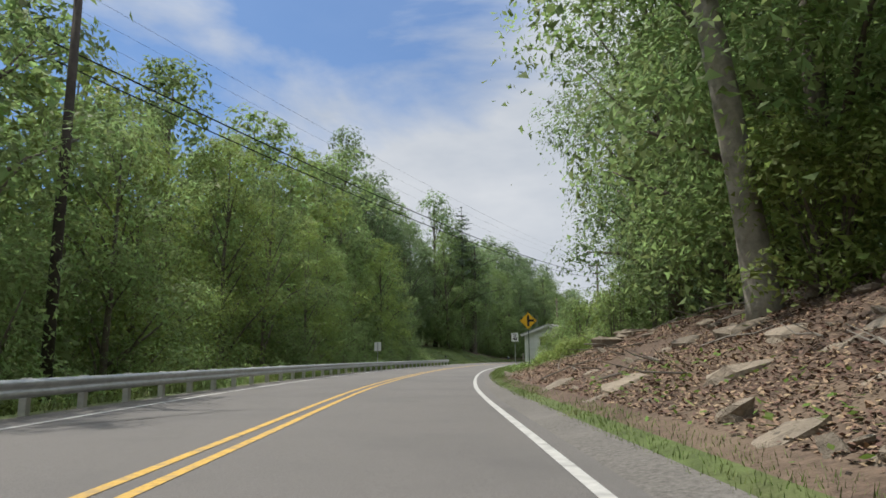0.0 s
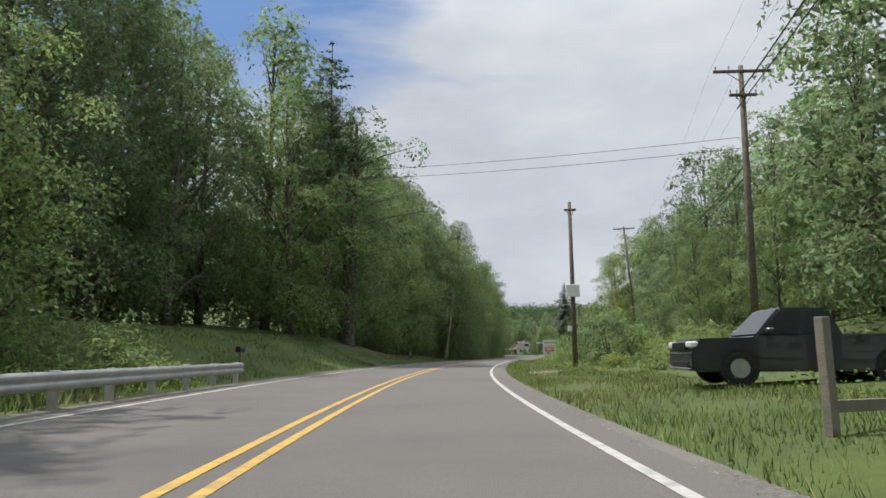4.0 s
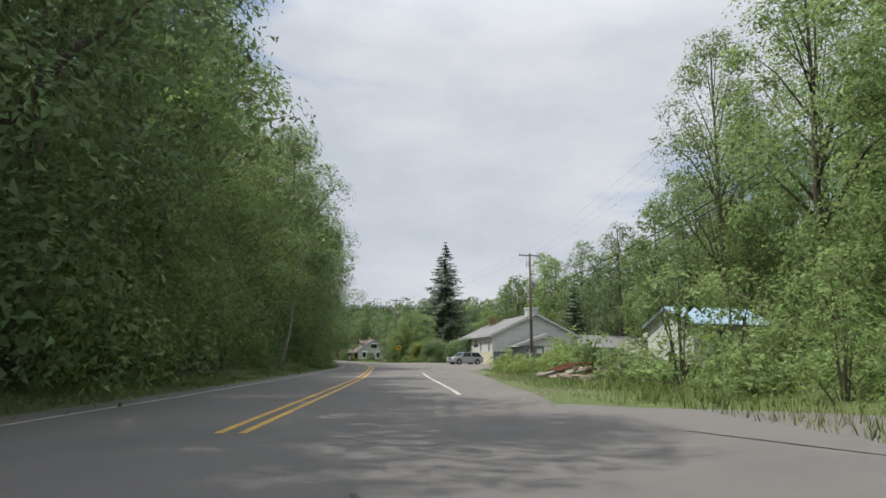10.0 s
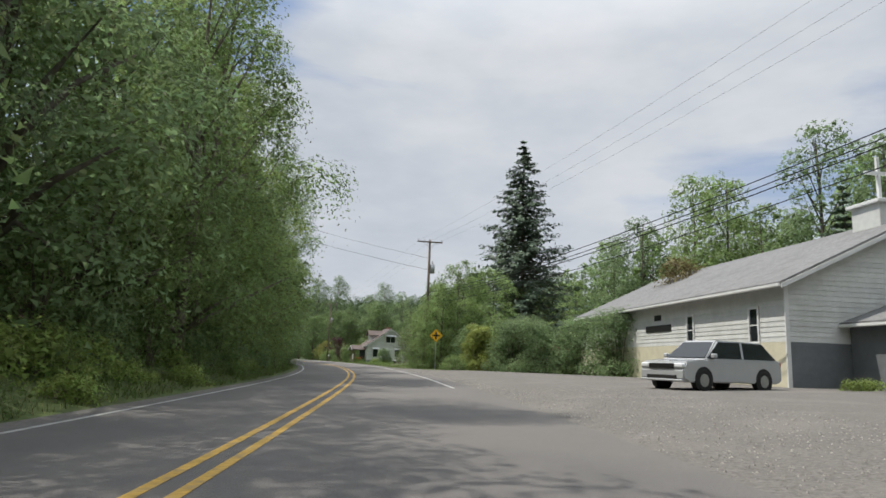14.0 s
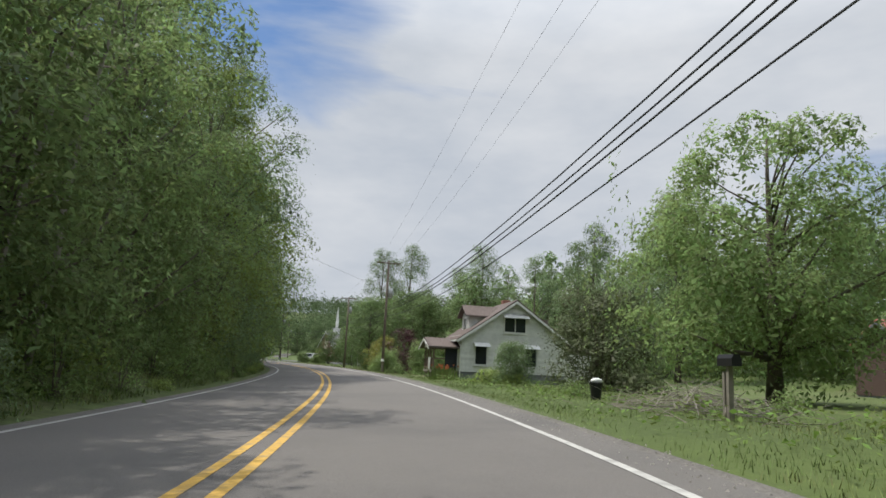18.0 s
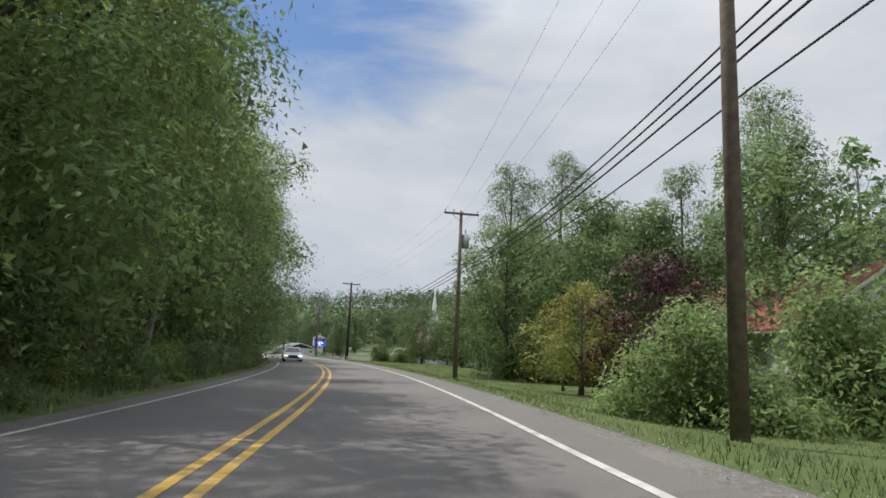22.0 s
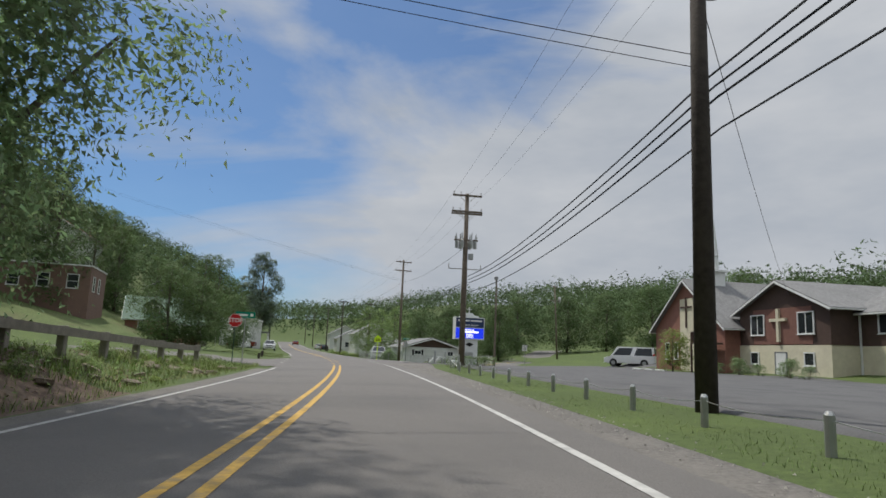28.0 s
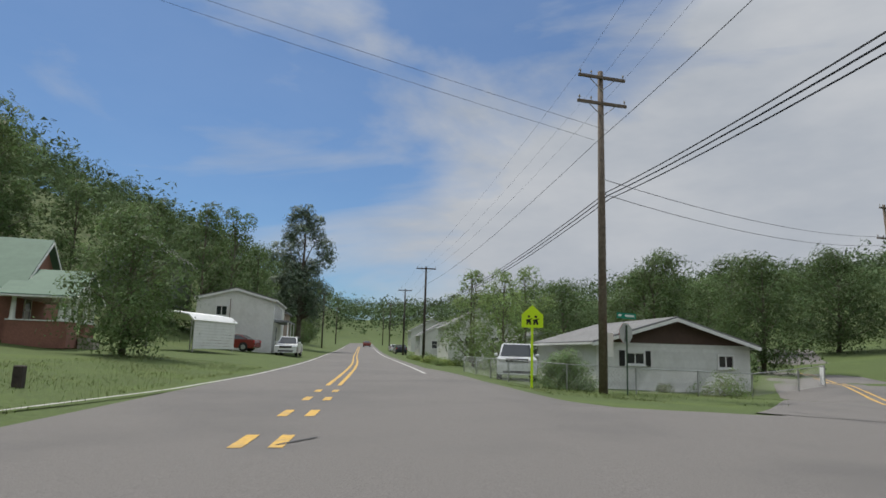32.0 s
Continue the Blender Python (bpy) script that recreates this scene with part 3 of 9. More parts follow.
def surface_kind(s, d):
    """0 wild ground cover, 1 lawn, 2 leaf litter."""
    if d > 0:
        if (s < 34 and 5.2 < d < 60) or (s < 44 and 6.5 < d < 30):
            return 2
        if 46 < s < 80 and d < 30 or 330 < s < 418 and d < 40 or 268 < s < 330 and d < 14 or s > 418 and d < 95:
            return 1
        return 0
    if 80 < s < 112 and d > -20 or s > 440 and d > -24:
        return 1
    if 120 < s < 405 and -34 < d < -8 or 420 < s < 452 and -8.6 < d < -4.4:
        return 2
    return 0


build_ground()

# the painted lines wander a little on the asphalt
PAINT_S = (-20, 6, 38, 104, 137, 183, 197, 218, 240, 266, 297, 325, 352, 378, 430, 457, 500)
CENTRE = (0.12, 0.13, 0.24, 0.28, 0.08, 0.12, 0.12, -0.28, -0.2, -0.04, 0.1, -0.16, -0.25, -0.07, -0.09, 0.04, 0.0)
RIGHT = (3.78, 3.78, 3.93, 3.85, 3.68, 3.87, 3.62, 3.7, 3.72, 3.68, 3.9, 3.57, 3.27, 3.42, 3.26, 3.19, 3.25)


def edge_left(s):
    return -float(np.interp(s, (0, 100, 140, 190, 270, 300, 328, 355, 400, 460, 520), (3.6, 3.7, 3.5, 3.7, 3.46, 3.55, 3.45, 3.27, 3.2, 3.05, 3.2)))


def edge_right(s):
    return float(np.interp(s, PAINT_S, RIGHT))


def centre(s):
    return float(np.interp(s, PAINT_S, CENTRE))



def road_right(s):
    """The asphalt's edge on the right."""
    return edge_right(s) + float(np.interp(s, (30, 100), (0.4, 0.68)))


tagged(ribbon("road", -48, S_END - 60, lambda s: (edge_left(s) - 0.3, -2.0, 0.0, 2.0, road_right(s)), asphalt, 2.0, lambda s, d: 0.02 - 0.004 * abs(d)), "two-lane grey asphalt road with worn surface", "road", kind="structure")


def stripe(s0, s1, d, w, material, name="road_marking", label="", z=0.026):
    e = d if callable(d) else (lambda s: d)
    o = ribbon(name, s0, s1, lambda s: (e(s) - w / 2, e(s) + w / 2), material, 1.5, lambda s, dd: z - 0.004 * abs(dd))
    return tagged(o, label, "road marking", kind="structure")


for a, b in ((-48, 153.6), (172, 463.5), (498, 640)):
    for off in (-0.16, 0.16):
        stripe(a, b, lambda s, o=off: centre(s) + o, 0.12, yellow_paint, "centre_line", "worn double yellow centre line painted on asphalt")
for a, b in ((156.2, 157.4), (467.2, 468.2), (472.9, 473.9), (476.9, 477.9), (480.8, 481.8), (486.8, 487.8), (489.9, 490.9), (492.9, 493.8), (495.4, 496.2)):
    for off in (-0.2, 0.2):
        stripe(a, b, lambda s, o=off: centre(s) + o, 0.15, yellow_paint, "centre_dash", "short yellow dash painted on asphalt")
stripe(-48, 458, edge_left, 0.12, white_paint, "edge_line", "white edge line painted on asphalt")
stripe(489, 640, lambda s: float(np.interp(s, (489, 491, 496, 505), (-4.9, -4.6, -3.7, -3.3))), 0.12, white_paint, "edge_line", "white edge line painted on asphalt")
for a in (469, 473, 477.1, 480.9, 484.2):
    stripe(a, a + 0.9, lambda s: -3.6, 0.12, white_paint, "edge_dash", "short white dash painted on asphalt")
stripe(-48, 148, edge_right, 0.14, white_paint, "edge_line", "white edge line painted on asphalt")
stripe(181, 208, edge_right, 0.12, white_paint, "edge_line", "white edge line painted on asphalt")
stripe(250, 465.4, edge_right, 0.115, white_paint, "edge_line", "white edge line painted on asphalt")
for a in (467.0, 471.7, 475.2, 478.6):
    stripe(a, a + 1.0, edge_right, 0.13, white_paint, "edge_dash", "short white dash painted on asphalt")
stripe(508, 640, edge_right, 0.13, white_paint, "edge_line", "white edge line painted on asphalt")


def sheet(name, rows, material, label, category, up=0.012, kind="structure", cuts=5):
    """A surface laid on the ground: rows of (s, d_from, d_to), smooth along s."""
    fine = spline(rows, 0.8)
    verts, faces = [], []
    for s, a, b in fine:
        e = edge_left(s) - 0.2 if a < 0 else road_right(s) - 0.1
        if material is gravel:
            a, b = (a, e) if a < 0 else (min(e, a), b)
        end = s < fine[0][0] + 0.1 or s > fine[-1][0] - 0.1
        for k in range(cuts + 1):
            d = a + (b - a) * (min(0.04, 0.1 / abs(b - a)) if k == 1 else 1 - min(0.04, 0.1 / abs(b - a)) if k == cuts - 1 else k / cuts)
            rim = end or k in (0, cuts) and cuts > 3
            verts.append(G(s, d, -0.03 if rim else -0.015 + (up + 0.015) * min(1.0, max(0.0, abs(d) - abs(e)))))
    for i in range(len(fine) - 1):
        for j in range(cuts):
            p = i * (cuts + 1) + j
            faces.append((p, p + 1, p + cuts + 2, p + cuts + 1))
    me = bpy.data.meshes.new(name)
    me.from_pydata(verts, [], faces)
    me.materials.append(material)
    for p in me.polygons:
        p.use_smooth = True
    return tagged(new(name, me), label, category, kind=kind)


def lane(name, pts, material, label, category, up=0.035, cuts=6):
    """A side road through points (s, d, width), laid on the ground."""
    fine = spline(pts, 0.8)
    P = np.array([list(W(s, d)[:2]) for s, d, w in fine])
    T = np.gradient(P, axis=0)
    T /= np.linalg.norm(T, axis=1)[:, None]
    verts, faces = [], []
    for (s, d, w), t, c in zip(fine, T, P):
        q = on_line(s)[1]
        for k in range(cuts + 1):
            o = w * ((0.02 if k == 1 else 0.98 if k == cuts - 1 else k / cuts) - 0.5) if cuts > 3 else w * (k / cuts - 0.5)
            off = np.array((t[1], -t[0])) * o
            ds, dd = off @ q, off[0] * q[1] - off[1] * q[0]
            h = up if material is not asphalt else -0.02 + (up + 0.02) * min(1.0, max(0.0, (abs(d + dd) - 4.1) / 1.3))
            if cuts > 3 and k in (0, cuts):
                h = -0.03
            verts.append((c[0] + off[0], c[1] + off[1], G(s + ds, d + dd, h).z))
    for i in range(len(fine) - 1):
        for j in range(cuts):
            p = i * (cuts + 1) + j
            faces.append((p, p + 1, p + cuts + 2, p + cuts + 1))
    me = bpy.data.meshes.new(name)
    me.from_pydata(verts, [], faces)
    me.materials.append(material)
    for p in me.polygons:
        p.use_smooth = True
    return tagged(new(name, me), label, category, kind="structure")


sheet("side_road_mouth", [(147, 3.2, 4.35), (150, 3.2, 4.9), (153, 3.2, 5.8), (155, 3.2, 7.4), (157, 3.2, 9.6), (160, 3.2, 11.8), (168, 3.2, 12.0), (172, 3.2, 9.8), (175, 3.2, 7.4), (178, 3.2, 5.0)], asphalt, "asphalt mouth of the side road", "side road", 0.03, cuts=10)
lane("side_road", [(165.6, 8.5, 13.5), (167.4, 13, 11), (172, 24, 7), (180, 40, 6), (192, 60, 6)], asphalt, "grey asphalt side road that meets the main road", "side road", 0.038, 8)
sheet("side_road_mouth", [(472, 2.8, 4.4), (477, 2.8, 6.2), (481, 2.8, 8.0), (485, 2.8, 10.6), (488.5, 2.8, 13.0), (491, 2.8, 14.6), (492.4, 2.8, 15.6), (493.2, 8.6, 16.2), (495, 11.2, 17.4), (497, 13.2, 18.8)], asphalt, "asphalt mouth of the side road", "side road", 0.03, cuts=10)
sheet("road_edge", [(491.8, 2.8, 6.4), (493.2, 2.8, 5.9), (495.6, 2.8, 5.3), (510, 2.8, 5.2), (518, 2.8, 4.0)], asphalt, "widened asphalt edge of the road at the corner", "road", 0.026, cuts=4)
lane("side_road", [(492.5, 12.8, 7.4), (500, 18.2, 7.0), (512, 25.5, 6.6), (528, 35, 6.2), (556, 53, 6)], asphalt, "grey asphalt side road past the white house", "side road", 0.038, 8)
sheet("side_road_mouth", [(462.5, -4.2, -2.8), (465, -6.3, -2.8), (468, -7.4, -2.8), (473, -6.4, -2.8), (480, -4.9, -2.8), (486, -3.8, -2.8)], asphalt, "asphalt mouth of the narrow side road", "side road", 0.03, cuts=8)
lane("side_road", [(468.3, -6.0, 5.0), (464.5, -8.4, 4.8), (458, -12.5, 4.8), (448, -20, 5)], asphalt, "grey asphalt side road at the lawn's edge", "side road", 0.038, 8)
for off in (-0.14, 0.14):
    lane("centre_line", [(486.2 - off, 7.6 + off, 0.12), (488.6 - off, 10.2 + off, 0.12), (493 - off, 13.5 + off, 0.12), (500 - off, 18.3 + off, 0.12), (512 - off, 25.5 + off, 0.12), (528 - off, 35 + off, 0.12)], yellow_paint, "double yellow line on the side road", "road marking", 0.045, 1)
lane("edge_line", [(147.8, 3.85, 0.15), (150.4, 3.88, 0.18), (151.6, 3.93, 0.2), (152.6, 4.0, 0.2), (153.5, 4.25, 0.19), (154.6, 4.72, 0.17), (155.4, 5.25, 0.14)], white_paint, "thick white line curving into the side road", "road marking", 0.045, 1)
lane("edge_line", [(155.9, 5.7, 0.09), (157.0, 6.9, 0.1), (158.1, 8.3, 0.1), (159.4, 10.05, 0.1), (162.0, 14.0, 0.1)], white_paint, "white edge line of the side road", "road marking", 0.045, 1)
sheet("gravel_lot", [(175, 4.2, 5.2), (179, 4.3, 5.8), (188, 4.3, 6.1), (198, 4.3, 6.7), (208, 4.3, 7.4), (214, 4.3, 11), (219, 4.2, 32), (223, 4.2, 34), (232, 4.2, 34), (246, 4.2, 33), (250, 4.2, 20), (262, 4.2, 15.5), (270, 4.1, 11), (278, 4.1, 6.6), (290, 4.1, 5.0)], gravel, "pale loose gravel lot beside the road", "gravel lot", 0.045, cuts=12)
sheet("gravel_shoulder", [(290, 4.05, 4.9), (330, 4.0, 4.55), (372, 3.9, 4.4), (410, 3.85, 4.45), (440, 3.75, 4.7), (458, 3.7, 5.4), (466, 3.7, 6.4), (474, 3.7, 7.4)], gravel, "gravel shoulder along the asphalt", "shoulder", 0.03)
sheet("gravel_shoulder", [(-40, 4.2, 4.6), (40, 4.2, 4.75), (90, 4.2, 4.7), (146, 4.2, 4.8)], gravel, "thin gravel shoulder along the asphalt", "shoulder", 0.03, cuts=2)
sheet("gravel_shoulder", [(-40, -4.55, -4.2), (120, -4.5, -4.2), (200, -4.5, -4.2), (270, -4.1, -3.8), (458, -3.9, -3.6)], gravel, "thin gravel shoulder along the asphalt", "shoulder", 0.03, cuts=2)
dirt = mat("bare dirt", (0.215, 0.17, 0.125), 0.95, vary=0.25, scale=9, bump=0.6, bump_scale=16, second=(0.14, 0.115, 0.085), second_scale=0.9, second_amount=0.7)
sheet("dirt_drive", [(342.5, 8.4, 14), (345, 7.0, 16), (348.5, 6.0, 17), (351, 6.4, 15), (353, 8.0, 11)], dirt, "bare tan dirt drive beside the old house", "drive", 0.025, cuts=8)
sheet("dirt_patch", [(96.5, 6.2, 7.0), (98, 5.7, 7.6), (100.5, 5.8, 7.8), (102, 6.2, 7.4)], dirt, "bare dirt patch in the rough verge", "dirt patch", 0.02, cuts=6)
sheet("dirt_patch", [(119.5, 7.0, 8.0), (121, 6.5, 8.5), (123.2, 6.4, 8.7), (125.5, 6.8, 8.5), (127, 7.3, 8.1)], dirt, "bare dirt patch in the rough verge", "dirt patch", 0.02, cuts=6)
sheet("parking_lot", [(427, 7.2, 26), (436, 7.2, 33), (456, 7.4, 34), (468, 8.2, 36), (473.4, 8.0, 34), (474.6, 5.6, 33.4), (476.4, 5.9, 32.8), (478, 9.0, 32.4), (486, 14.6, 34), (492, 19.2, 41), (498, 23.8, 42), (503, 28, 43)], lot_asphalt, "dark asphalt parking lot of the brick church", "parking lot", 0.05, cuts=12)
for i in range(9):
    sheet("bay_line", [(430 + i * 2.9, 20.5, 25.5), (430.12 + i * 2.9, 20.5, 25.5)], white_paint, "faded white parking bay line", "road marking", 0.06)
# ---- woods ----
SORTS = ((20, 5.6, leaves, 0.26, 0.1, 42), (21, 5.4, leaves_dark, 0.28, 0.12, 42), (17, 5.4, leaves, 0.22, 0.06, 38), (19, 5.0, leaves_light, 0.22, 0.1, 38), (23, 6.0, leaves_dark, 0.32, 0.12, 46))
# finely leaved trees for the first row, coarser ones further back
BROAD = [broad_tree("broad tree", 10 + i, h, sp, m, r, b, n, 105, 0.22, blob=(1.3, 2.6), lean=0.025) for i, (h, sp, m, r, b, n) in enumerate(SORTS)]
BACK = [broad_tree("back tree", 20 + i, h, sp, m, r, b, n, 32, 0.4, blob=(1.4, 2.8), lean=0.025) for i, (h, sp, m, r, b, n) in enumerate(SORTS)]
THIN = [broad_tree("woodland tree", 30 + i, h, sp, m, r, b, n, 6, 0.8, blob=(1.5, 2.7), lean=0.02) for i, (h, sp, m, r, b, n) in enumerate((
    (20, 4.8, leaves, 0.24, 0.12, 36), (22, 4.8, leaves_dark, 0.26, 0.12, 38), (18, 5.0, leaves_dark, 0.22, 0.08, 36)))]
BUSH = [bush_mesh("bush", 40 + i, h, sp, m, 18, 95, 0.165, (0.5, 0.85)) for i, (h, sp, m) in enumerate(((1.6, 1.2, leaves), (2.4, 1.5, leaves_dark), (1.2, 1.1, leaves_light), (3.2, 1.6, leaves)))]
rnd = random.Random(5)
TREE_LABELS = {0: "tall leafy green tree at the edge of the woods", 1: "tall dark green tree in the shady woods", 2: "round-crowned green tree in the roadside woods",
               3: "bright green tree in the roadside woods", 4: "tall broad dark-leaved tree in the woods"}


def combine(name, items, label, category):
    """One mass out of many copies: items of (mesh, matrix)."""
    co, no, li, ls, lt, mi, mats = [], [], [], [], [], [], []
    nv = nl = 0
    for me, m in items:
        a = np.empty(len(me.vertices) * 3, np.float32)
        me.vertices.foreach_get("co", a)
        R = np.array(m.to_3x3())
        co.append(a.reshape(-1, 3) @ R.T + np.array(m.translation))
        a = np.empty(len(me.loops) * 3, np.float32)
        me.corner_normals.foreach_get("vector", a)
        no.append(a.reshape(-1, 3) @ R.T / m.to_scale()[0])
        b = np.empty(len(me.loops), np.int32)
        me.loops.foreach_get("vertex_index", b)
        li.append(b + nv)
        c = np.empty(len(me.polygons), np.int32)
        me.polygons.foreach_get("loop_start", c)
        ls.append(c + nl)
        e = np.empty(len(me.polygons), np.int32)
        me.polygons.foreach_get("loop_total", e)
        lt.append(e)
        for k in me.materials:
            if k not in mats:
                mats.append(k)
        i = np.empty(len(e), np.int32)
        me.polygons.foreach_get("material_index", i)
        mi.append(np.array([mats.index(k) for k in me.materials], np.int32)[i])
        nv += len(me.vertices)
        nl += len(b)
    me = bpy.data.meshes.new(name)
    me.vertices.add(nv)
    me.vertices.foreach_set("co", np.concatenate(co).astype(np.float32).ravel())
    me.loops.add(nl)
    me.loops.foreach_set("vertex_index", np.concatenate(li))
    lt = np.concatenate(lt)
    me.polygons.add(len(lt))
    me.polygons.foreach_set("loop_start", np.concatenate(ls))
    me.polygons.foreach_set("loop_total", lt)
    me.polygons.foreach_set("material_index", np.concatenate(mi))
    for m in mats:
        me.materials.append(m)
    me.update()
    me.normals_split_custom_set(np.concatenate(no).tolist())
    return tagged(new(name, me), label, category, kind="stuff")


DEEP, UNDER = [], []


def woods(s0, s1, rows, group, kinds=(0, 1, 2, 3, 4), gap=5.5, thin=False, sorts=None):
    """Trees along the road in rows of (d, scale)."""
    for d, sc in rows:
        s = s0 + rnd.uniform(0, gap)
        while s < s1:
            f = sc * rnd.uniform(0.82, 1.15)
            dd = d + rnd.uniform(-1.3, 1.3)
            if thin:
                m = stand(s, dd, rnd.uniform(0, 360), -0.15) @ Matrix.Scale(f, 4)
                DEEP.extend((me, m) for me in THIN[rnd.randrange(3)])
            else:
                k = rnd.choice(kinds)
                plant("tree", (sorts or BROAD)[k], stand(s, dd, rnd.uniform(0, 360), -0.15), TREE_LABELS[k], "tree", group, f)
            s += gap * rnd.uniform(0.75, 1.3)


def thicket(s0, s1, rows, group, kinds=(0, 1, 2, 3), gap=2.2, label="leafy wild bush on the road's bank"):
    for d, sc in rows:
        s = s0 + rnd.uniform(0, gap)
        while s < s1:
            k = rnd.choice(kinds)
            if rnd.random() < 0.68:
                m = stand(s, d + rnd.uniform(-0.8, 0.8), rnd.uniform(0, 360), -0.05) @ Matrix.Scale(sc * rnd.uniform(0.7, 1.25), 4)
                UNDER.extend((me, m) for me in BUSH[k])
                s += gap * rnd.uniform(0.5, 1.2)
                continue
            plant("bush", BUSH[k], stand(s, d + rnd.uniform(-0.8, 0.8), rnd.uniform(0, 360), -0.05), label, "bush", group, sc * rnd.uniform(0.7, 1.25), ("stem", "foliage"))
            s += gap * rnd.uniform(0.7, 1.4)


# left of the road
woods(-26, 84, ((-10.9, 0.85),), "woods beside the guard rail", (3, 0, 3, 2), 6.0)
woods(-26, 30, ((-15.5, 1.12),), "woods beside the guard rail", (0, 2, 3, 0), 7.5, sorts=BACK)
woods(34, 84, ((-15.5, 1.35),), "woods beside the guard rail", (0, 2, 3, 0), 7.5, sorts=BACK)
woods(-30, 84, ((-22, 1.2),), "woods beside the guard rail", gap=5.5, thin=True)
thicket(-20, 86, ((-6.6, 0.8), (-8.2, 1.2)), "bushes behind the guard rail", (0, 2, 3, 2), gap=2.3)
woods(84, 114, ((-17, 1.1),), "woods above the grass bank", (0, 1, 4, 2), 5.5)
woods(84, 118, ((-25, 1.35),), "woods above the grass bank", (0, 1, 4, 2), 6.0, sorts=BACK)
woods(84, 130, ((-28, 1.05),), "woods above the grass bank", gap=6, thin=True)
woods(114, 165, ((-11.2, 1.12),), "dark woods along the road", (0, 1, 4, 0), 5.6)
woods(165, 183, ((-8.3, 1.05),), "dark woods along the road", (0, 1, 2, 0), 5.5)
woods(183, 225, ((-9.4, 1.05),), "dark woods along the road", (0, 1, 2, 0), 5.8)
woods(118, 225, ((-15.5, 1.25),), "dark woods along the road", (1, 4, 1, 0), 6.5, sorts=BACK)
woods(126, 225, ((-21, 1.05),), "dark woods along the road", gap=5.5, thin=True)
thicket(128, 168, ((-10.2, 0.8), (-12.5, 1.2)), "bushes at the woods' edge", (1, 1, 0, 3), 3.2)
thicket(168, 232, ((-8.0, 0.9), (-10.5, 1.2)), "bushes at the woods' edge", (1, 1, 0, 3), 3.2)
woods(225, 416, ((-8.3, 1.02),), "woods on the steep bank", (0, 3, 2, 1, 3, 0), 6.0)
woods(225, 416, ((-12.5, 1.0),), "woods on the steep bank", (0, 1, 2, 4, 3, 0), 7.6, sorts=BACK)
woods(225, 416, ((-19, 1.0),), "woods on the steep bank", gap=5.5, thin=True)
thicket(226, 414, ((-5.7, 0.5), (-7.0, 0.9), (-9, 1.2)), "bushes on the steep bank", gap=2.7)
woods(416, 437, ((-9.4, 1.05),), "woods on the steep bank", (1, 1, 0), 4.4)
woods(404, 430, ((-14, 0.85), (-20, 0.9)), "woods on the steep bank", gap=5.5, thin=True)
# right of the road
woods(-25, 34, ((13.2, 1.1),), "woods above the cut bank", (1, 4, 0), 6.0)
woods(-25, 56, ((19, 1.2),), "woods above the cut bank", (1, 4, 0), 6.5, sorts=BACK)
woods(-25, 60, ((26, 1.0),), "woods above the cut bank", gap=6, thin=True)
thicket(30, 54, ((8.8, 0.7), (10.5, 1.0), (13, 1.3)), "bushes on the cut bank", (0, 2, 3, 2), 2.4)
woods(66, 100, ((24, 1.2),), "woods behind the small house", (1, 4, 0), 6, sorts=BACK)
woods(66, 100, ((32, 0.9),), "woods behind the small house", gap=6, thin=True)
woods(118, 150, ((20, 0.6),), "woods behind the verge", (1, 4, 1), 6.0, sorts=BACK)
woods(100, 118, ((18, 0.5),), "woods behind the verge", (0, 1, 2), 5.5)
woods(100, 150, ((26, 0.8),), "woods behind the verge", (1, 4, 1), 5.5, sorts=BACK)
woods(60, 150, ((32, 0.9), (42, 1.0)), "woods behind the verge", gap=6.5, thin=True)
thicket(96, 118, ((12.8, 0.9), (15, 1.2), (18, 1.3)), "bushes behind the verge", (0, 2, 0, 2), 2.5)
thicket(118, 131, ((9.8, 0.75),), "bushes behind the verge", (0, 2, 0), 2.6)
thicket(118, 152, ((10.4, 0.75), (11.5, 1.0), (14, 1.2), (17, 1.3)), "bushes behind the verge", (0, 2, 3, 0), 2.6)
thicket(170, 186, ((10.5, 0.9), (13, 1.1), (16, 1.2)), "bushes at the side road", (0, 2, 0, 3), 2.2)
thicket(172, 184, ((19.5, 1.2), (23, 1.3)), "bushes at the side road", (0, 2, 0, 3), 2.4)
woods(174, 194, ((20, 0.9),), "trees at the side road", (0, 3), 6.5)
woods(174, 194, ((26, 1.0),), "trees at the side road", (0, 1), 5.5, sorts=BACK)
woods(150, 205, ((40, 0.9), (48, 1.0)), "woods behind the garage", gap=6, thin=True)
woods(205, 300, ((42, 1.1),), "woods behind the white church", (0, 1, 2, 4), 6.0, sorts=BACK)
woods(205, 300, ((50, 0.9), (58, 1.0)), "woods behind the white church", gap=6.5, thin=True)
woods(300, 420, ((38, 0.75),), "woods behind the houses", (1, 4, 1, 4, 2), 6.0, sorts=BACK)
woods(300, 425, ((45, 0.85), (53, 0.9)), "woods behind the houses", gap=6.5, thin=True)


combine("deep_woods", DEEP, "dense green woods behind the roadside trees", "woods")
combine("undergrowth", UNDER, "leafy undergrowth between the roadside bushes", "undergrowth")


